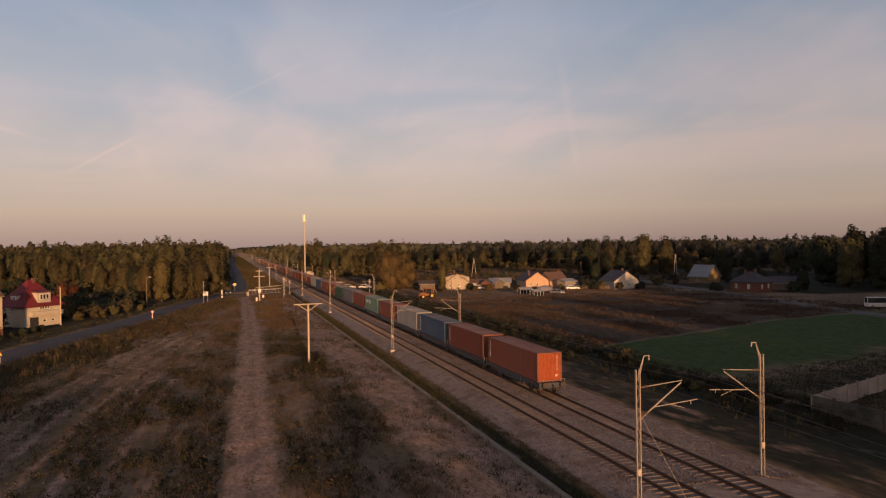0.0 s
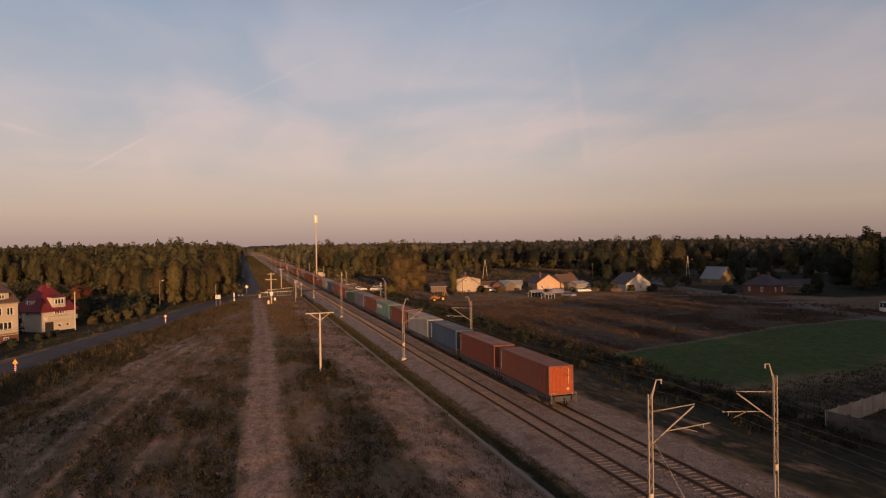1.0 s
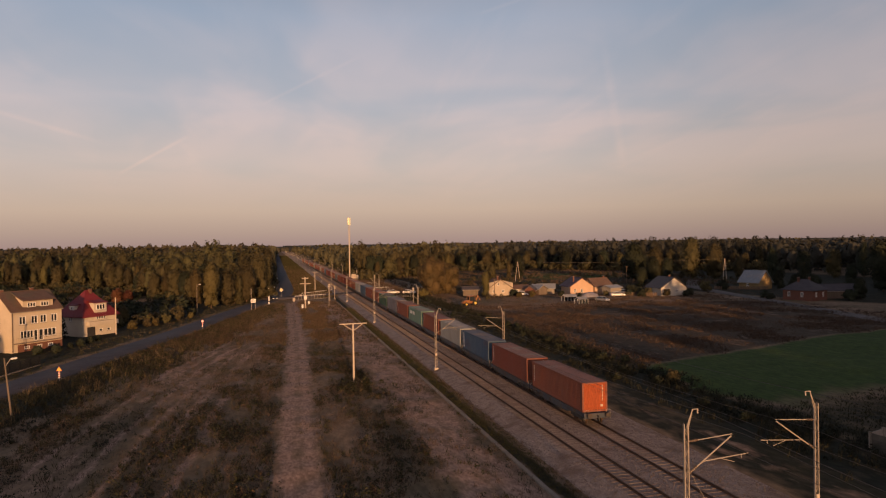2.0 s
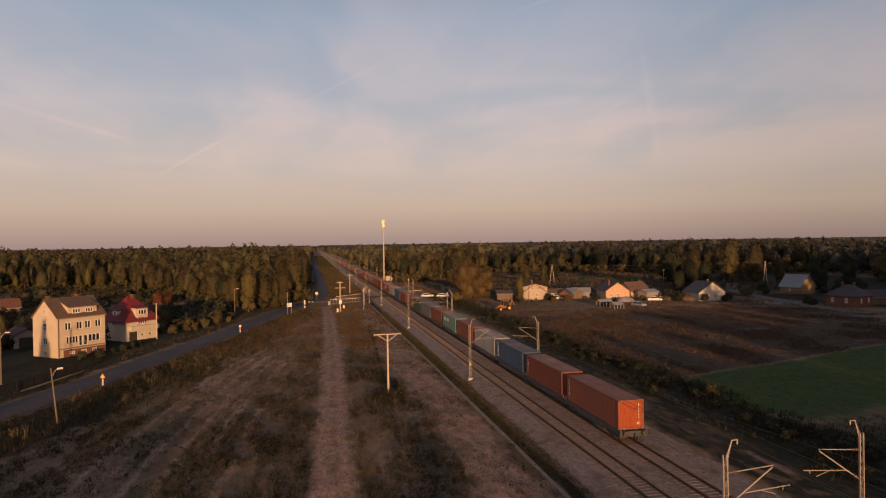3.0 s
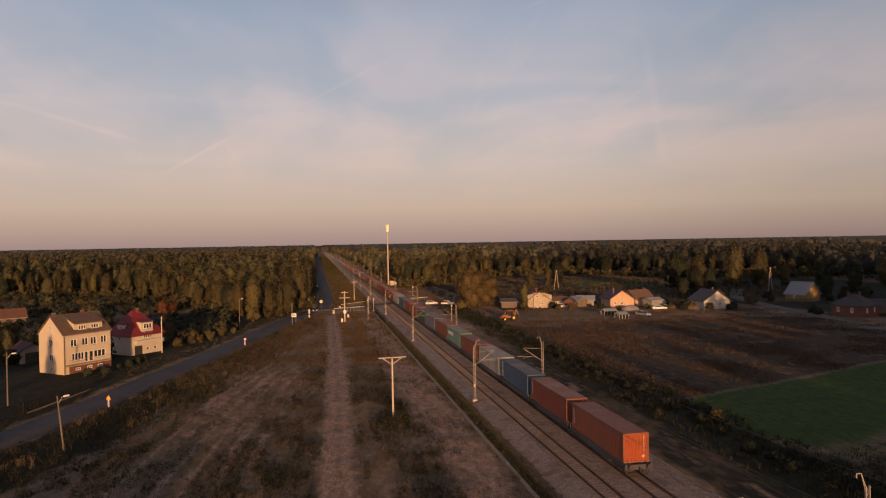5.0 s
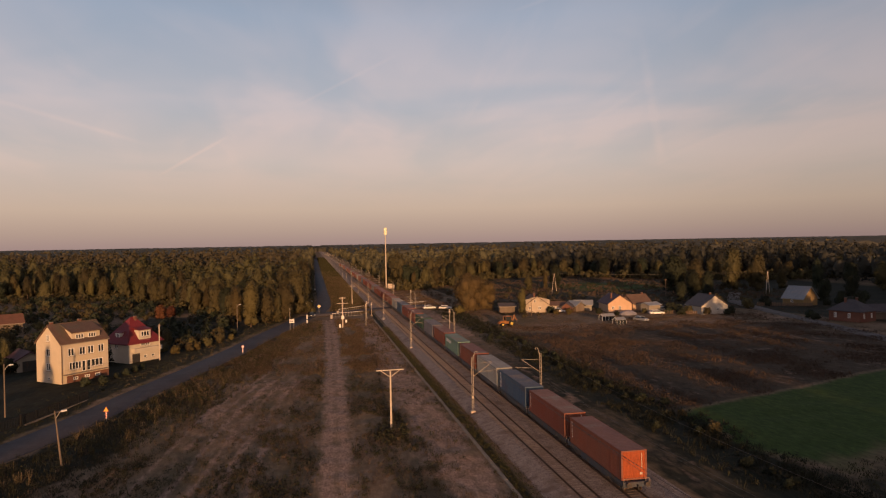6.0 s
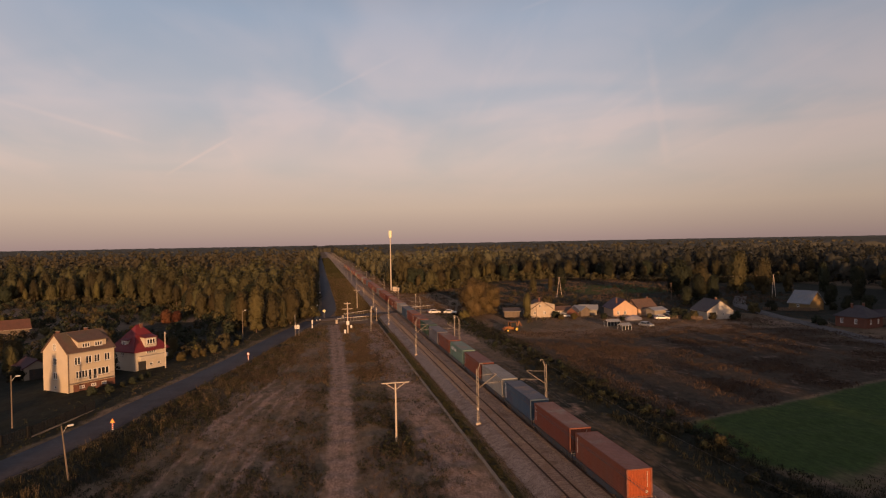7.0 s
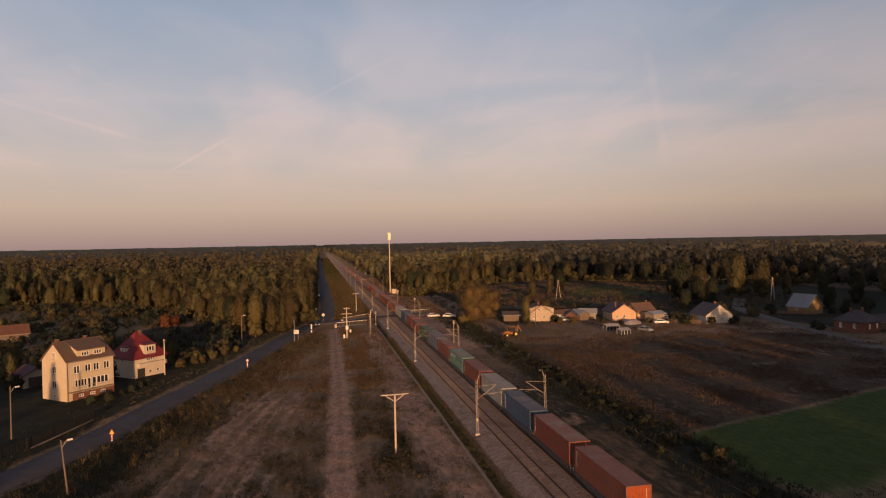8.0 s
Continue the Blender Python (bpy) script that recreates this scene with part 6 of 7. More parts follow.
def digger(x, y, turn):
    d = thing("backhoe_loader", "orange backhoe loader with a front bucket", "digger", m=pose(x, y, ground_z(x, y), 0, 0, turn))
    bm = bmesh.new()
    prism(bm, [(-2.3, 0.75), (-2.3, 1.45), (-0.7, 1.65), (-0.7, 1.3), (1.5, 1.3), (1.7, 0.7)], 'y', -0.55, 0.55)
    bmesh.ops.bevel(bm, geom=list(bm.edges), offset=0.05, segments=1, affect='EDGES')
    part("body", bm, M["orange"], d)
    cab = part("cab", boxes((-0.65, 1.05, -0.68, 0.68, 1.35, 2.65), bevel=0.08), M["glass"], d, "glazed cab")
    part("cab_roof", boxes((-0.75, 1.15, -0.74, 0.74, 2.652, 2.8), bevel=0.04), M["orange"], cab)
    part("cab_post", tubes(*[((a, b, 1.3), (a, b, 2.7), 0.05) for a in (-0.68, 1.08) for b in (-0.7, 0.7)]), M["orange"], cab)
    for s in (-1, 1):
        for xx, r in ((-1.7, 0.55), (1.0, 0.78)):
            wh = part("wheel", tubes(((xx, s * 0.62, r), (xx, s * 1.02, r), r, 18)), M["rubber"], d)
            part("hub", tubes(((xx, s * 1.0, r), (xx, s * 1.04, r), r * 0.5, 12)), M["yellow"], wh)
        part("loader_arm", tubes(((-0.6, s * 0.62, 1.5), (-2.3, s * 0.62, 1.0), 0.10), ((-2.3, s * 0.62, 1.0), (-3.1, s * 0.62, 0.5), 0.10)), M["orange"], d)
    bm = bmesh.new()
    prism(bm, [(-3.0, 0.15), (-3.0, 0.95), (-3.15, 0.95), (-3.25, 0.3), (-3.8, 0.15), (-3.8, 0.05)], 'y', -1.1, 1.1)
    part("bucket", bm, M["black"], d)
    part("boom", tubes(((1.7, 0, 1.0), (2.3, 0, 2.9), 0.15, 6), ((2.3, 0, 2.9), (3.0, 0, 1.4), 0.12, 6)), M["orange"], d)
    part("digging_bucket", boxes((2.7, 3.3, -0.3, 0.3, 0.85, 1.45), bevel=0.08), M["black"], d)


digger(52.0, 182.0, 12)


# ---------- fences and yards ----------
def panel_fence(pts, h, label, material, post):
    f = thing("fence", label, "fence", "fences")
    for (x0, y0), (x1, y1) in zip(pts, pts[1:]):
        L_ = math.hypot(x1 - x0, y1 - y0)
        n = max(1, round(L_ / 2.0))
        a = math.degrees(math.atan2(y1 - y0, x1 - x0))
        for k in range(n):
            m = pose(x0 + (x1 - x0) * k / n, y0 + (y1 - y0) * k / n, 0, 0, 0, a)
            for j in range(3):
                o = part("panel", boxes((0.1, L_ / n - 0.1, -0.04, 0.04, -0.1 if j == 0 else j * h / 3 + 0.01, (j + 1) * h / 3), bevel=0.012), material, f)
                o.matrix_basis = m
            o = part("post", boxes((-0.09, 0.09, -0.09, 0.09, -0.2, h + 0.12), bevel=0.015), post, f)
            o.matrix_basis = m


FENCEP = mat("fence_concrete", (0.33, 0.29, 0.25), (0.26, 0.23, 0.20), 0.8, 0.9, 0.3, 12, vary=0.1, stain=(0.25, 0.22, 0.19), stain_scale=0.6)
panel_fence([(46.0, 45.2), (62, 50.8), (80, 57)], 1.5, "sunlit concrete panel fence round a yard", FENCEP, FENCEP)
# the leg in shade: its shade is put into a darker concrete colour
SHADEP = mat("shaded_concrete", (0.10, 0.09, 0.075), (0.07, 0.065, 0.052), 0.8, 0.9, 0.3, 12, vary=0.15, stain=(0.05, 0.05, 0.04), stain_scale=0.6)
panel_fence([(46.0, 45.2), (47.0, 37.5), (48, 28)], 1.5, "concrete panel fence beside the lane, shade put into its colour", SHADEP, SHADEP)


def rail_fence(x0, y0, x1, y1, n, label):
    f = thing("wooden_fence", label, "fence", "fences", pose(x0, y0, 0, 0, 0, math.degrees(math.atan2(y1 - y0, x1 - x0))))
    L_ = math.hypot(x1 - x0, y1 - y0)
    for k in range(n):
        part("post", boxes((k * L_ / (n - 1) - 0.07, k * L_ / (n - 1) + 0.07, -0.07, 0.07, -0.2, 1.35), bevel=0.02), M["wood"], f)
    for k in range(int(L_ / 0.5)):
        part("board", boxes((k * 0.5 + 0.02, k * 0.5 + 0.38, -0.10, -0.075, 0.1, 1.2 + 0.05 * math.sin(k * 2.1))), M["wood"], f)


rail_fence(147.5, 208.5, 161.5, 199.5, 7, "dark weathered timber fence below the barn")
rail_fence(114.0, 190.0, 106.5, 196.0, 4, "old board fence beside the white cottage")


FENCE_BLACK = mat("fence_black", (0.010, 0.010, 0.011), (0.016, 0.015, 0.014), 2.0, 0.7, spec=0.2)


def garden_fence(pts, label):
    f = thing("garden_fence", label, "fence", "fences")
    for (x0, y0), (x1, y1) in zip(pts, pts[1:]):
        L_ = math.hypot(x1 - x0, y1 - y0)
        a = math.degrees(math.atan2(y1 - y0, x1 - x0))
        m = pose(x0, y0, 0.02, 0, 0, a)
        part("footing", boxes((0, L_, -0.05, 0.05, -0.2, 0.08), bevel=0.015), M["concrete"], f, "pale concrete footing").matrix_basis = m
        n = max(1, round(L_ / 2.4))
        for k in range(n + 1):
            part("post", boxes((k * L_ / n - 0.05, k * L_ / n + 0.05, -0.05, 0.05, 0.16, 1.45)), FENCE_BLACK, f).matrix_basis = m
        for z in (0.35, 1.3):
            part("rail", boxes((0, L_, -0.02, 0.02, z, z + 0.05)), FENCE_BLACK, f).matrix_basis = m
        bm = bmesh.new()
        for k in range(int(L_ / 0.16)):
            box(bm, k * 0.16, k * 0.16 + 0.05, -0.012, 0.012, 0.2, 1.4)
        tagged(part("barring", bm, FENCE_BLACK, f), kind="stuff").matrix_basis = m


garden_fence([(-38.0, 99.6), (-34.4, 113.6)], "dark metal garden fence on a pale footing")
garden_fence([(-43.8, 86.8), (-40.3, 95.2)], "dark metal fence beside the driveway")
gt = thing("gate", "dark metal driveway gate between square pillars", "gate", m=pose(-38.2, 99.0, 0, 0, 0, 66))
for x in (0, -4.2):
    part("pillar", boxes((x - 0.16, x + 0.16, -0.16, 0.16, 0, 1.6), bevel=0.03), FENCE_BLACK, gt)
part("gate_leaf", boxes((-3.9, -0.3, -0.03, 0.03, 0.15, 0.22), (-3.9, -0.3, -0.03, 0.03, 1.35, 1.42), *[(-3.9 + k * 0.24, -3.86 + k * 0.24, -0.02, 0.02, 0.2, 1.4) for k in range(16)]), FENCE_BLACK, gt)

for x, y, n, turn in ((82.9, 185.4, 4, 5), (82.2, 175.8, 3, 12)):
    gh = thing("greenhouse", "small garden greenhouse with white frames", "greenhouse", m=pose(x, y, 0, 0, 0, turn) @ Matrix.Diagonal((0.68, 0.72, 0.78, 1)))
    Lg = n * 1.5
    for k in range(n + 1):
        xx = -Lg / 2 + k * 1.5
        part("hoop", tubes(((xx, -1.4, 0), (xx, -1.4, 1.7), 0.06), ((xx, -1.4, 1.7), (xx, 0, 2.5), 0.06), ((xx, 0, 2.5), (xx, 1.4, 1.7), 0.06), ((xx, 1.4, 1.7), (xx, 1.4, 0), 0.06)), M["white"], gh)
    for k in range(n):
        xx = -Lg / 2 + k * 1.5
        part("pane", boxes((xx + 0.07, xx + 1.43, -1.38, -1.36, 0.1, 1.65)), M["glass"], gh)
    bm = bmesh.new()
    prism(bm, [(-1.5, 1.68), (0, 2.52), (1.5, 1.68), (1.5, 1.75), (0, 2.6), (-1.5, 1.75)], 'x', -Lg / 2, Lg / 2)
    part("roof_sheet", bm, R["tin"], gh, "dull sheet roof")
tp = thing("tarpaulin_stack", "heap under a blue-grey tarpaulin by the farmhouse", "tarpaulin", m=pose(95.2, 197.5, 0))
bm = bmesh.new()
bmesh.ops.create_icosphere(bm, subdivisions=3, radius=1.0)
for v in bm.verts:
    v.co = Vector((v.co.x * 2.8, v.co.y * 1.6, max(-0.05, v.co.z) * 1.5)) * (1 + 0.12 * noise.noise(v.co * 3))
part("cover", bm, mat("tarpaulin", (0.16, 0.16, 0.20), (0.22, 0.20, 0.22), 0.8, 0.6, 0.3, 4), tp)


# a loose stay wire at the nearest mast
st = thing("stay_wire", "thin steel stay wire beside the mast", "wire", m=pose(20.6, 31.6, 0))
part("strand", tubes(((0.15, 0, 5.1), (1.7, -2.4, 0.45), 0.010)), M["galv"], st)
part("anchor_block", boxes((1.55, 1.85, -2.6, -2.3, 0.1, 0.5), bevel=0.03), M["concrete"], st)


# ---------- weeds and rough grass ----------
def blades(x, y, h, k, spread, lean, width, gg):
    """k tapering blades for every tuft."""
    n = len(x)
    z = np.array([ground_z(a, b) for a, b in zip(x, y)])
    X = np.repeat(x, k) + gg.normal(size=n * k) * spread
    Y = np.repeat(y, k) + gg.normal(size=n * k) * spread
    Z = np.repeat(z, k) - 0.03
    H = np.repeat(h, k) * gg.uniform(0.5, 1.15, n * k)
    a = gg.uniform(0, 6.28, n * k)
    w = width * gg.uniform(0.6, 1.4, n * k)
    dx, dy = np.cos(a) * w, np.sin(a) * w
    lx, ly = gg.normal(size=n * k) * lean * H, gg.normal(size=n * k) * lean * H
    v = np.stack([np.stack([X - dx, Y - dy, Z], 1), np.stack([X + dx, Y + dy, Z], 1),
                  np.stack([X + lx + dx * 0.35, Y + ly + dy * 0.35, Z + H], 1), np.stack([X + lx - dx * 0.35, Y + ly - dy * 0.35, Z + H], 1)], 1).reshape(-1, 3)
    return v, np.arange(4 * n * k).reshape(-1, 4)


def scatter(n, x0, x1, y0, y1, keep, gg):
    x, y = gg.uniform(x0, x1, n), gg.uniform(y0, y1, n)
    p = keep(x, y)
    m = gg.uniform(0, 1, n) < p
    return x[m], y[m]


def patchy(x, y, s, seed):
    return np.array([noise.noise((a / s, b / s, seed)) for a, b in zip(x, y)])


GRASS = dict(
    dry=mat("dry_weed", (0.098, 0.068, 0.047), (0.072, 0.051, 0.036), 0.5, 0.9, island=0.30, spec=0.1),
    ochre=mat("ochre_weed", (0.118, 0.090, 0.054), (0.092, 0.072, 0.044), 0.4, 0.9, island=0.3, spec=0.1),
    olive=mat("olive_weed", (0.044, 0.042, 0.021), (0.034, 0.035, 0.018), 0.5, 0.9, island=0.3, spec=0.1),
    tawny=mat("tawny_grass", (0.098, 0.066, 0.046), (0.080, 0.056, 0.040), 0.3, 0.9, island=0.25, spec=0.1),
    rust=mat("rust_grass", (0.080, 0.055, 0.040), (0.060, 0.044, 0.033), 0.3, 0.9, island=0.35, spec=0.1),
    # rank weeds; shade on hedge and near verge is put into their colour
    dark=mat("dark_weed", (0.025, 0.027, 0.018), (0.034, 0.034, 0.022), 0.5, 0.9, island=0.3, spec=0.1),
    green=mat("verge_grass", (0.048, 0.048, 0.022), (0.064, 0.060, 0.028), 0.5, 0.9, island=0.35, spec=0.1),
)


def off_road(x, y):
    return np.abs(x - road_x(y)) > 3.6


def waste(x, y):
    """Where weeds stand on the waste ground between the road and the gutter."""
    p = np.clip(0.55 + 0.3 * np.clip((90 - y) / 30, 0, 1) + 1.5 * patchy(x, y * 0.42, 3.6, 1.0) + 0.6 * patchy(x, y * 0.5, 1.2, 4.0), 0.02, 1)
    p *= 1 - 0.97 * band(x - np.interp(y, [34, 64, 93, 135, 190], [0.7, 1.7, 2.7, 3.5, 4.4]), -2.0, 2.0, 0.7)
    p *= 1 - 0.75 * band(x, 12.0, 17.6, 2.0)
    tx = fan_edge(y)
    p *= 1 - 0.72 * band(x - tx, -0.2, 8.0, 2.0)
    p *= 1 - 0.9 * band(x - road_x(y), 0, 14, 4) * np.clip((112 - y) / 25, 0, 1)
    return np.clip(p, 0, 1) * (x > road_x(y) + 3.8) * (x < 17.7)


gg = np.random.default_rng(21)
sets = {k: [] for k in GRASS}


def sow(key, n, area, keep, h, k=5, spread=0.10, lean=0.35, width=0.03):
    x, y = scatter(n, *area, keep, gg)
    sets[key].append(blades(x, y, gg.uniform(h[0], h[1], len(x)), k, spread, lean, width, gg))


sow("dry", 32000, (-34, 17.7, 34, 125), waste, (0.12, 0.42), 6, 0.14, width=0.016)
sow("olive", 26000, (-34, 17.7, 34, 125), lambda x, y: waste(x, y) * (patchy(x, y * 0.45, 2.2, 8.0) > -0.05), (0.12, 0.4), 8, 0.16, width=0.022)
sow("ochre", 1700, (-34, 17.7, 34, 130), lambda x, y: waste(x, y) * (patchy(x, y, 4.0, 12.0) > 0.05), (0.2, 0.55), 6, 0.12, width=0.018)
sow("tawny", 9000, (-22, -2, 56, 150), lambda x, y: band(x - fan_edge(y), 0, 10, 2.0) * np.clip(0.4 + patchy(x, y * 0.3, 1.5, 71.0), 0, 1), (0.05, 0.16), 6, 0.14, 0.5, width=0.02)
sow("dry", 26000, (-24, 17.7, 125, 214), waste, (0.2, 0.6), 5, 0.2, width=0.05)
sow("ochre", 7000, (-24, 17.7, 120, 214), lambda x, y: waste(x, y) * 0.8, (0.15, 0.45), 6, 0.2, width=0.04)
sow("olive", 5000, (-24, 17.7, 125, 214), waste, (0.2, 0.6), 5, 0.2, width=0.05)
verge = lambda x, y: band(x - road_x(y), 4.0, 12.0, 1.5) * np.clip(0.5 + 1.6 * patchy(x, y, 4.0, 3.0), 0, 1)
far_verge = lambda x, y: verge(x, y) * np.clip((y - 84) / 34, 0.06, 1)
sow("dark", 9000, (-46, -8, 55, 130), lambda x, y: band(x - road_x(y), 3.6, 15.0, 2.5) * np.clip((128 - y) / 30, 0, 1), (0.15, 0.6), 8, 0.22, 0.3, 0.03)
sow("ochre", 12000, (-46, 2, 50, 205), far_verge, (0.3, 1.05), 8, 0.22, 0.25, 0.024)
sow("olive", 12000, (-46, 2, 50, 205), far_verge, (0.25, 0.85), 8, 0.22, 0.3, 0.028)
sow("tawny", 5200, (19.5, 21.3, 34, 190), lambda x, y: band(x + 0.5 * patchy(x, y, 2.5, 5.0), 19.5, 20.7, 0.6), (0.06, 0.2), 6, 0.12, width=0.018)
strip = lambda x, y: (x > road_x(y) + 3.4) * (x < 19.3)
sow("ochre", 5000, (6, 19.4, 232, 600), strip, (0.3, 0.8), 6, 0.35, 0.3, 0.06)
sow("dry", 6000, (6, 19.4, 232, 520), strip, (0.3, 0.8), 6, 0.35, 0.3, 0.07)
sow("olive", 9000, (6, 19.4, 232, 520), strip, (0.3, 0.8), 6, 0.35, 0.3, 0.07)
sow("olive", 5000, (6, 19.4, 500, 1300), strip, (0.5, 1.0), 6, 0.6, 0.3, 0.2)
sow("tawny", 6000, (31.3, 33.0, 40, 230), lambda x, y: band(x + 0.4 * patchy(x, y, 2.5, 6.0), 31.5, 32.6, 0.6), (0.05, 0.18), 6, 0.12, width=0.018)
sow("dry", 9000, (33.5, 47, 235, 520), lambda x, y: np.clip(0.4 + 1.2 * patchy(x, y, 6, 17.0), 0, 1), (0.2, 0.6), 6, 0.3, 0.3, 0.06)
sow("green", 9000, (17.9, 20.6, 34, 190), lambda x, y: band(x + 0.5 * patchy(x, y, 2.0, 3.0), 18.25, 19.7, 0.8), (0.08, 0.26), 6, 0.12, width=0.02)
sow("olive", 12000, (-60, -4, 70, 232), lambda x, y: band(x - road_x(y), -10, -3.0, 1.5) * np.clip(0.6 + patchy(x, y, 4.0, 51.0), 0, 1), (0.1, 0.4), 6, 0.16, 0.3, 0.03)
sow("ochre", 5000, (-60, -4, 120, 232), lambda x, y: band(x - road_x(y), -9, -3.0, 1.5) * np.clip(0.4 + patchy(x, y, 4.0, 55.0), 0, 1), (0.1, 0.45), 6, 0.16, 0.3, 0.03)
sow("green", 7000, (-60, -6, 70, 215), lambda x, y: band(x - road_x(y), -14, -3.6, 1.5) * 0.8, (0.08, 0.25), 5, 0.15)
sow("dark", 12000, (38, 52, 40, 235), lambda x, y: band(x, 40.5, 48, 4) * np.clip(0.5 + 1.4 * patchy(x, y, 4, 2.0), 0, 1), (0.2, 0.8), 8, 0.25, 0.3, 0.03)
field = lambda x, y: (y > green_edges(x)[1] + 0.3) * (x > 46) * np.clip(0.45 + 1.7 * patchy(x, y, 9.0, 6.0), 0.05, 1) * (x < 134 - (y - 100) * 0.05)
sow("rust", 22000, (46, 138, 84, 178), field, (0.12, 0.42), 6, 0.4, 0.35, 0.045)
sow("tawny", 30000, (46, 138, 84, 190), lambda x, y: (y > green_edges(x)[1] + 3) * np.clip(1.5 * patchy(x, y, 10.0, 16.0) - 0.02 + 1.0 * np.exp(-((x - 62 - (y - 140) * 0.1) / 8) ** 2 - ((y - 141) / 11) ** 2), 0, 1), (0.22, 0.58), 8, 0.30, 0.32, 0.026)
sow("tawny", 5000, (50, 134, 84, 118), lambda x, y: band(y - green_edges(x)[1], 0.8, 5.5, 2.0) * np.clip(0.3 + 1.8 * patchy(x, y, 7.0, 81.0), 0, 1), (0.2, 0.55), 8, 0.3, 0.35, 0.026)
sow("dry", 9000, (44, 150, 165, 235), lambda x, y: np.clip(0.4 + patchy(x, y, 9, 22.0), 0, 1), (0.12, 0.4), 5, 0.3, 0.3, 0.06)
sow("olive", 9000, (46, 120, 40, 78), lambda x, y: (y < green_edges(x)[0]) * 0.8, (0.1, 0.32), 5, 0.3, 0.3, 0.05)
# bushy weed plants: small leaf clumps on short stems
def plants(n, area, keep, key, h, leaves, size):
    x, y = scatter(n, *area, keep, gg)
    z = np.array([ground_z(a, b) for a, b in zip(x, y)])
    H = gg.uniform(h[0], h[1], len(x))
    u = gg.uniform(0.1, 1.0, (len(x), leaves))
    sp = H[:, None] * 0.55 * np.sqrt(gg.uniform(0, 1, (len(x), leaves)))
    a = gg.uniform(0, 6.28, (len(x), leaves))
    P = np.stack([x[:, None] + np.cos(a) * sp, y[:, None] + np.sin(a) * sp, z[:, None] + u * H[:, None]], -1).reshape(-1, 3)
    sets[key].append(clump_quads(P, size, gg, gg.normal(size=P.shape) * 0.55 + (0, 0, 1)))


clumpy = lambda x, y: waste(x, y) * np.clip(2.2 * patchy(x, y * 0.42, 4.2, 30.0) + 0.25 + 0.7 * band(x, 5.5, 12.0, 3), 0, 1)
plants(4200, (-30, 17.5, 34, 128), clumpy, "olive", (0.25, 0.75), 16, 0.075)
plants(1600, (-30, 17.5, 34, 105), clumpy, "dry", (0.25, 0.8), 14, 0.065)
plants(3200, (-30, 17.5, 34, 105), clumpy, "dark", (0.25, 0.8), 14, 0.065)
plants(120, (-30, 17.5, 34, 128), clumpy, "ochre", (0.3, 0.8), 12, 0.055)
plants(2600, (-26, 1, 35, 78), lambda x, y: waste(x, y) * np.clip(0.5 + 1.2 * patchy(x, y, 6.0, 41.0), 0, 1), "dark", (0.25, 0.7), 16, 0.075)
rank = lambda x, y: band(x - road_x(y), 4.5, 15.0, 2.5) * np.clip(3.0 * patchy(x, y, 4.5, 61.0) - 0.1, 0, 1)
sow("ochre", 3600, (-40, 2, 62, 205), rank, (0.5, 1.25), 14, 0.18, 0.22, 0.017)
plants(1700, (-40, 2, 60, 205), rank, "olive", (0.5, 1.3), 20, 0.095)
foot = lambda x, y: np.exp(-((x - 10.0) / 2.0) ** 2 - ((y - 82.5) / 3.2) ** 2)
plants(420, (5, 16, 73, 92), foot, "olive", (0.4, 1.1), 24, 0.09)
plants(160, (5, 16, 73, 92), foot, "ochre", (0.4, 0.9), 20, 0.07)
plants(3000, (-46, 2, 50, 205), far_verge, "olive", (0.4, 1.1), 16, 0.10)
plants(700, (-46, 2, 90, 205), far_verge, "ochre", (0.4, 1.2), 18, 0.055)
plants(4500, (39, 52, 40, 230), lambda x, y: band(x, 41, 48, 4) * np.clip(0.4 + 1.6 * patchy(x, y, 5, 2.0), 0, 1), "dark", (0.3, 1.0), 16, 0.10)
plants(1500, (46, 138, 84, 178), field, "rust", (0.3, 0.6), 14, 0.11)
sow("dry", 9000, (44, 200, 232, 400), lambda x, y: np.clip(0.5 + 1.5 * patchy(x, y, 14, 33.0), 0, 1), (0.4, 0.9), 6, 0.4, 0.3, 0.08)
sow("olive", 5000, (44, 200, 225, 400), lambda x, y: np.clip(0.2 - 1.5 * patchy(x, y, 14, 33.0), 0, 1), (0.4, 0.9), 6, 0.4, 0.3, 0.08)
LABELS = dict(tawny="patches of tall tawny grass in the field", dry="dry brown weeds on the waste ground", ochre="tall ochre grass and seed heads", dark="dark rank weeds, shade beside lane and road put into their colour", olive="low dark olive weeds among sand", rust="tall rust-brown field grass", green="short green verge grass")
for key, rows in sets.items():
    off, V, F = 0, [], []
    for v, f in rows:
        V.append(v); F.append(f + off); off += len(v)
    tagged(new(key + "_weeds", array_mesh(key + "_weeds", np.concatenate(V), np.concatenate(F), GRASS[key])), LABELS[key], "weeds", kind="stuff")

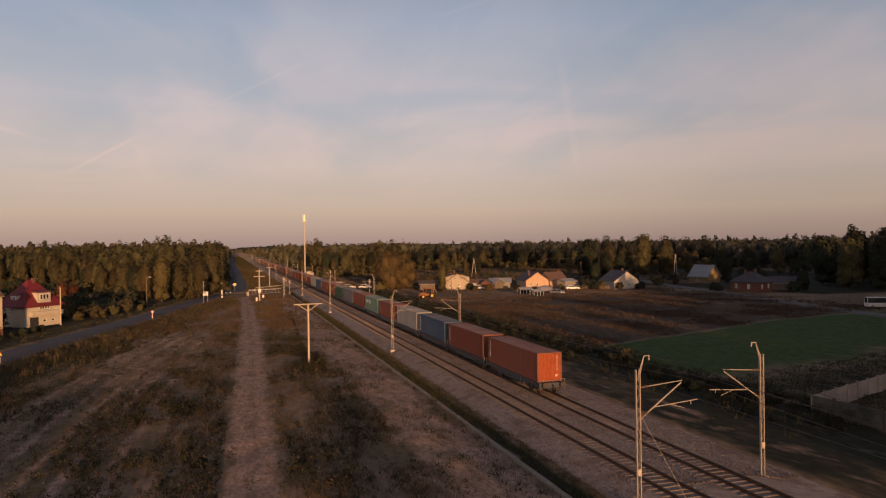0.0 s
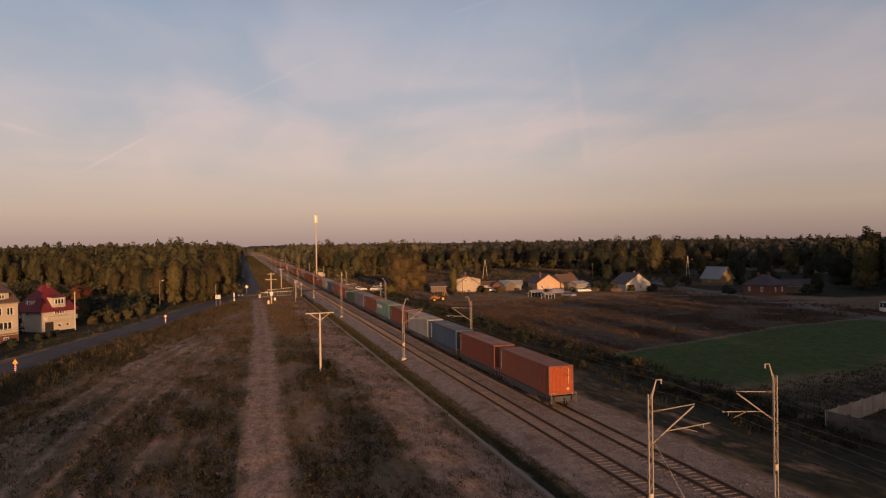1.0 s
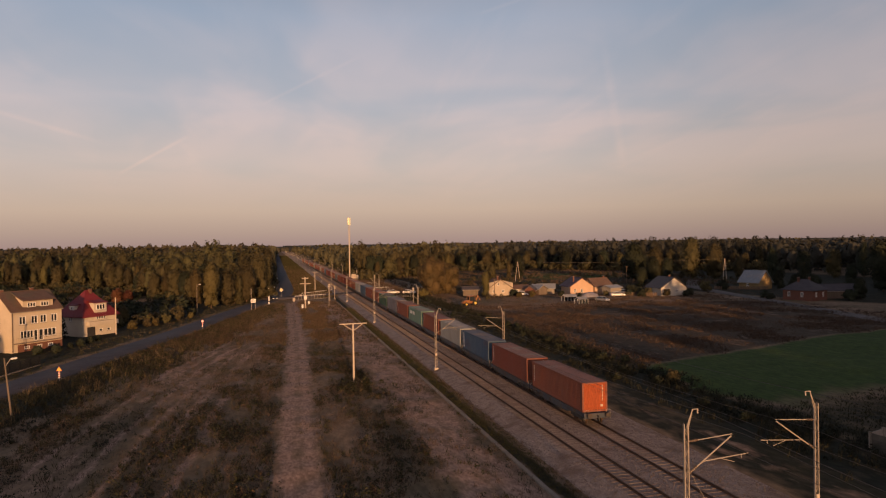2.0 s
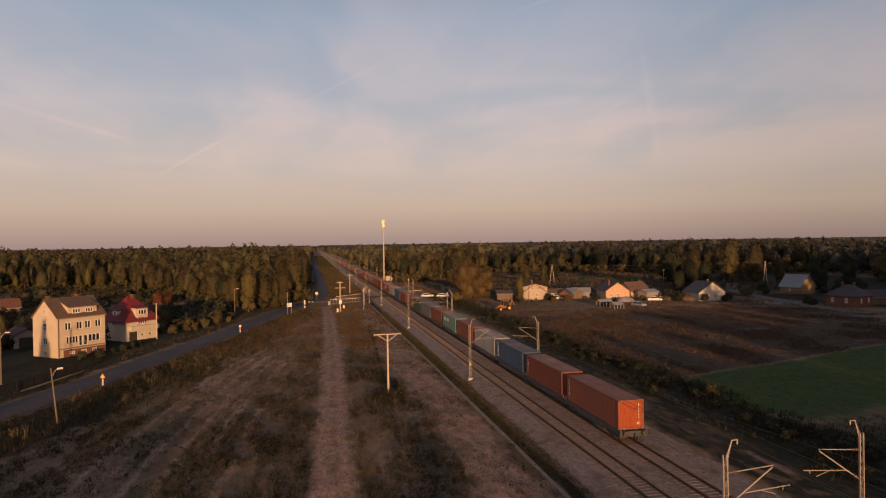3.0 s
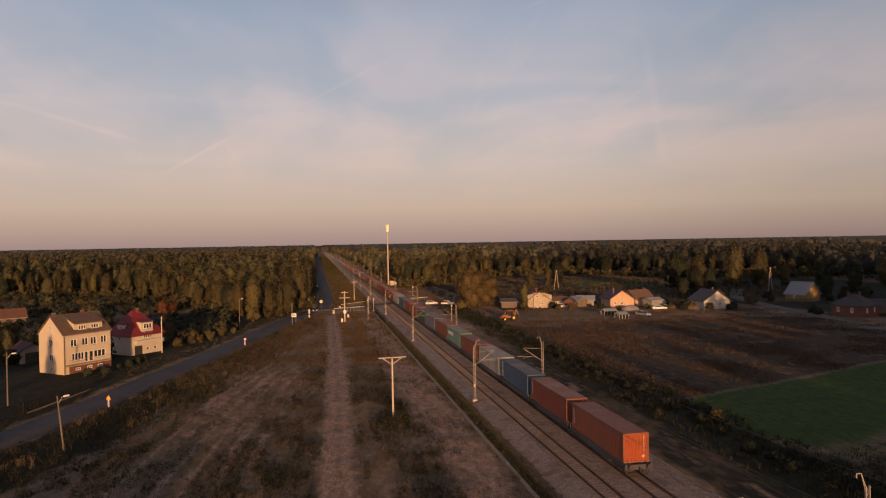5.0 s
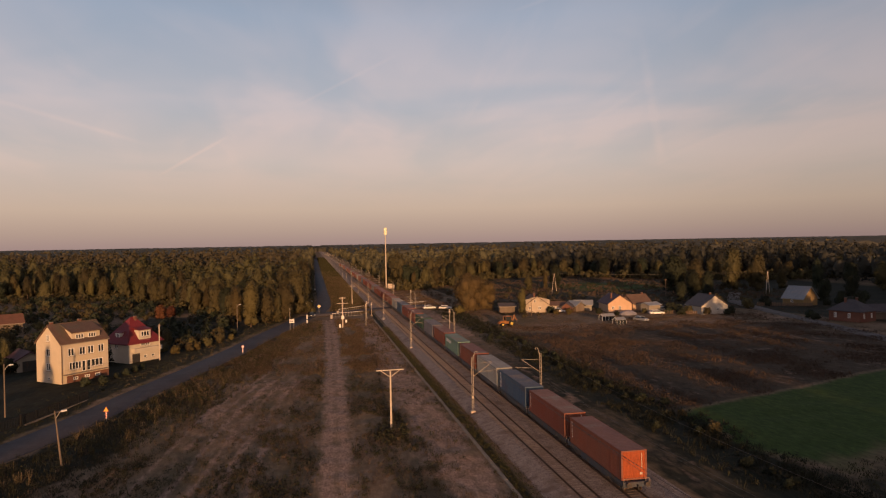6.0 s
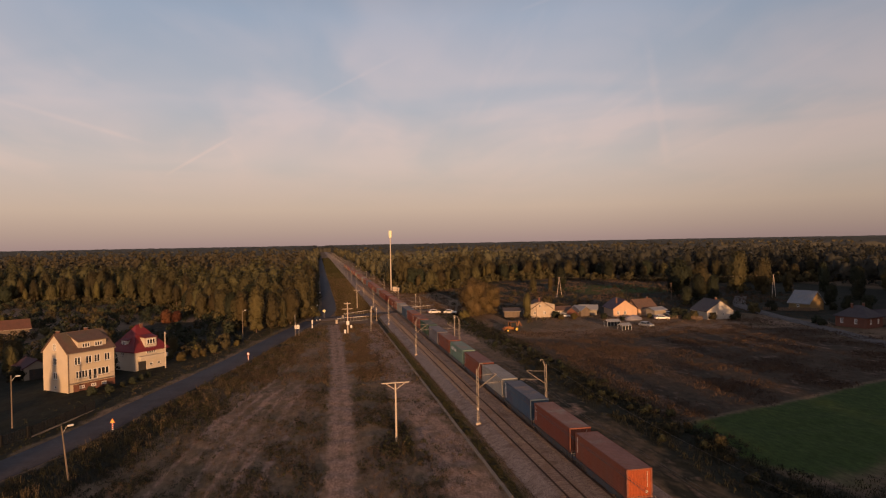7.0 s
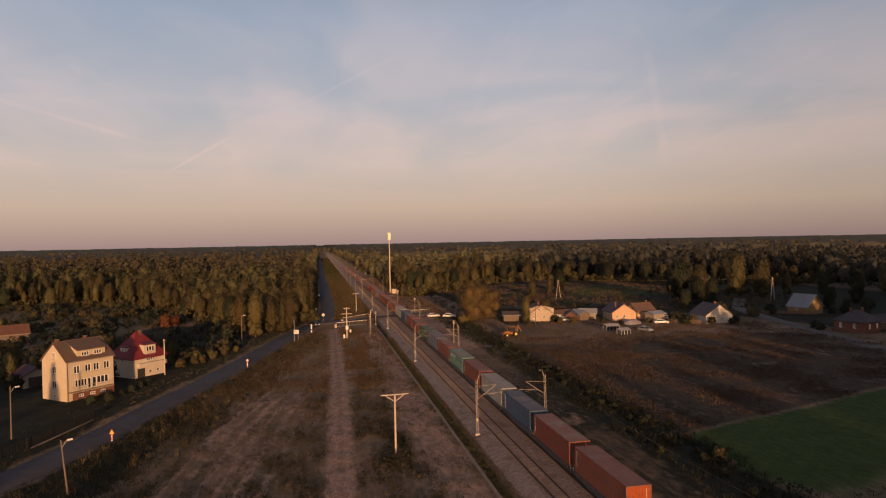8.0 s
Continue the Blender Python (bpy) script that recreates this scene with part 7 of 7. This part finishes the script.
# ---------- loose ballast stones ----------
BED = [(19.9, -0.08), (20.5, 0.10), (21.9, 0.50), (22.0, 0.53), (29.1, 0.53), (29.3, 0.50), (31.4, 0.12), (32.8, 0.06)]
n = 21000
sx = gg.uniform(20.0, 32.7, n)
sy = 33 + 75 * gg.uniform(0, 1, n) ** 1.6
keep = np.ones(n, bool)
for tx in (XL, XR):
    keep &= ~((np.abs(sx - tx) < 1.38) & (np.abs((sy - 36 + 0.3) % 0.6 - 0.3) < 0.17))
    keep &= np.abs(np.abs(sx - tx) - 0.7535) > 0.13
sx, sy = sx[keep], sy[keep]
sz = np.interp(sx, [p[0] for p in BED], [p[1] for p in BED])
n = len(sx)
base = np.array([(1, 0, 0), (-1, 0, 0), (0, 1, 0), (0, -1, 0), (0, 0, 1), (0, 0, -1)], float)
tri = np.array([(0, 2, 4), (2, 1, 4), (1, 3, 4), (3, 0, 4), (2, 0, 5), (1, 2, 5), (3, 1, 5), (0, 3, 5)])
size = gg.uniform(0.020, 0.052, (n, 1, 1))
V = base[None] * size * gg.uniform(0.6, 1.3, (n, 1, 3)) + gg.normal(size=(n, 6, 3)) * size * 0.28
V += np.stack([sx, sy, sz + 0.015], 1)[:, None]
F = (tri[None] + (np.arange(n) * 6)[:, None, None]).reshape(-1, 3)
stone_mat = mat("ballast_stone", (0.125, 0.098, 0.084), (0.175, 0.140, 0.120), 2.0, 0.95, island=0.4, spec=0.2)
tagged(new("ballast_stones", array_mesh("ballast_stones", V.reshape(-1, 3), F, stone_mat)), "loose crushed stones on the ballast bed", "ballast", kind="stuff")

# ---------- sleepers, last ----------
def sleeper_mesh():
    bm = bmesh.new()
    prism(bm, [(-0.15, 0.0), (0.15, 0.0), (0.11, 0.2), (-0.11, 0.2)], 'x', -1.3, 1.3)
    return mesh_of("sleeper", bm, M["sleeper"])


sl = sleeper_mesh()
SLEEPER_Z = -0.225
for tr in tracks:
    for k in range(150):
        o = new("sleeper", sl)
        o.parent = tr
        o.location = (0, 36 + k * 0.6, SLEEPER_Z)
    base_v = np.array([v.co[:] for v in sl.vertices])
    base_f = [list(p.vertices) for p in sl.polygons if len(p.vertices) == 4]
    base_f = np.array(base_f)
    ys = np.concatenate([np.arange(20, 36, 0.6), np.arange(126, 420, 0.6)])
    V = (base_v[None] + np.stack([np.zeros_like(ys), ys, np.full_like(ys, SLEEPER_Z)], 1)[:, None]).reshape(-1, 3)
    F = (base_f[None] + (np.arange(len(ys)) * len(base_v))[:, None, None]).reshape(-1, 4)
    o = new("far_sleepers", array_mesh("far_sleepers", V, F, M["sleeper"]))
    o.parent = tr
    tagged(o, kind="stuff")
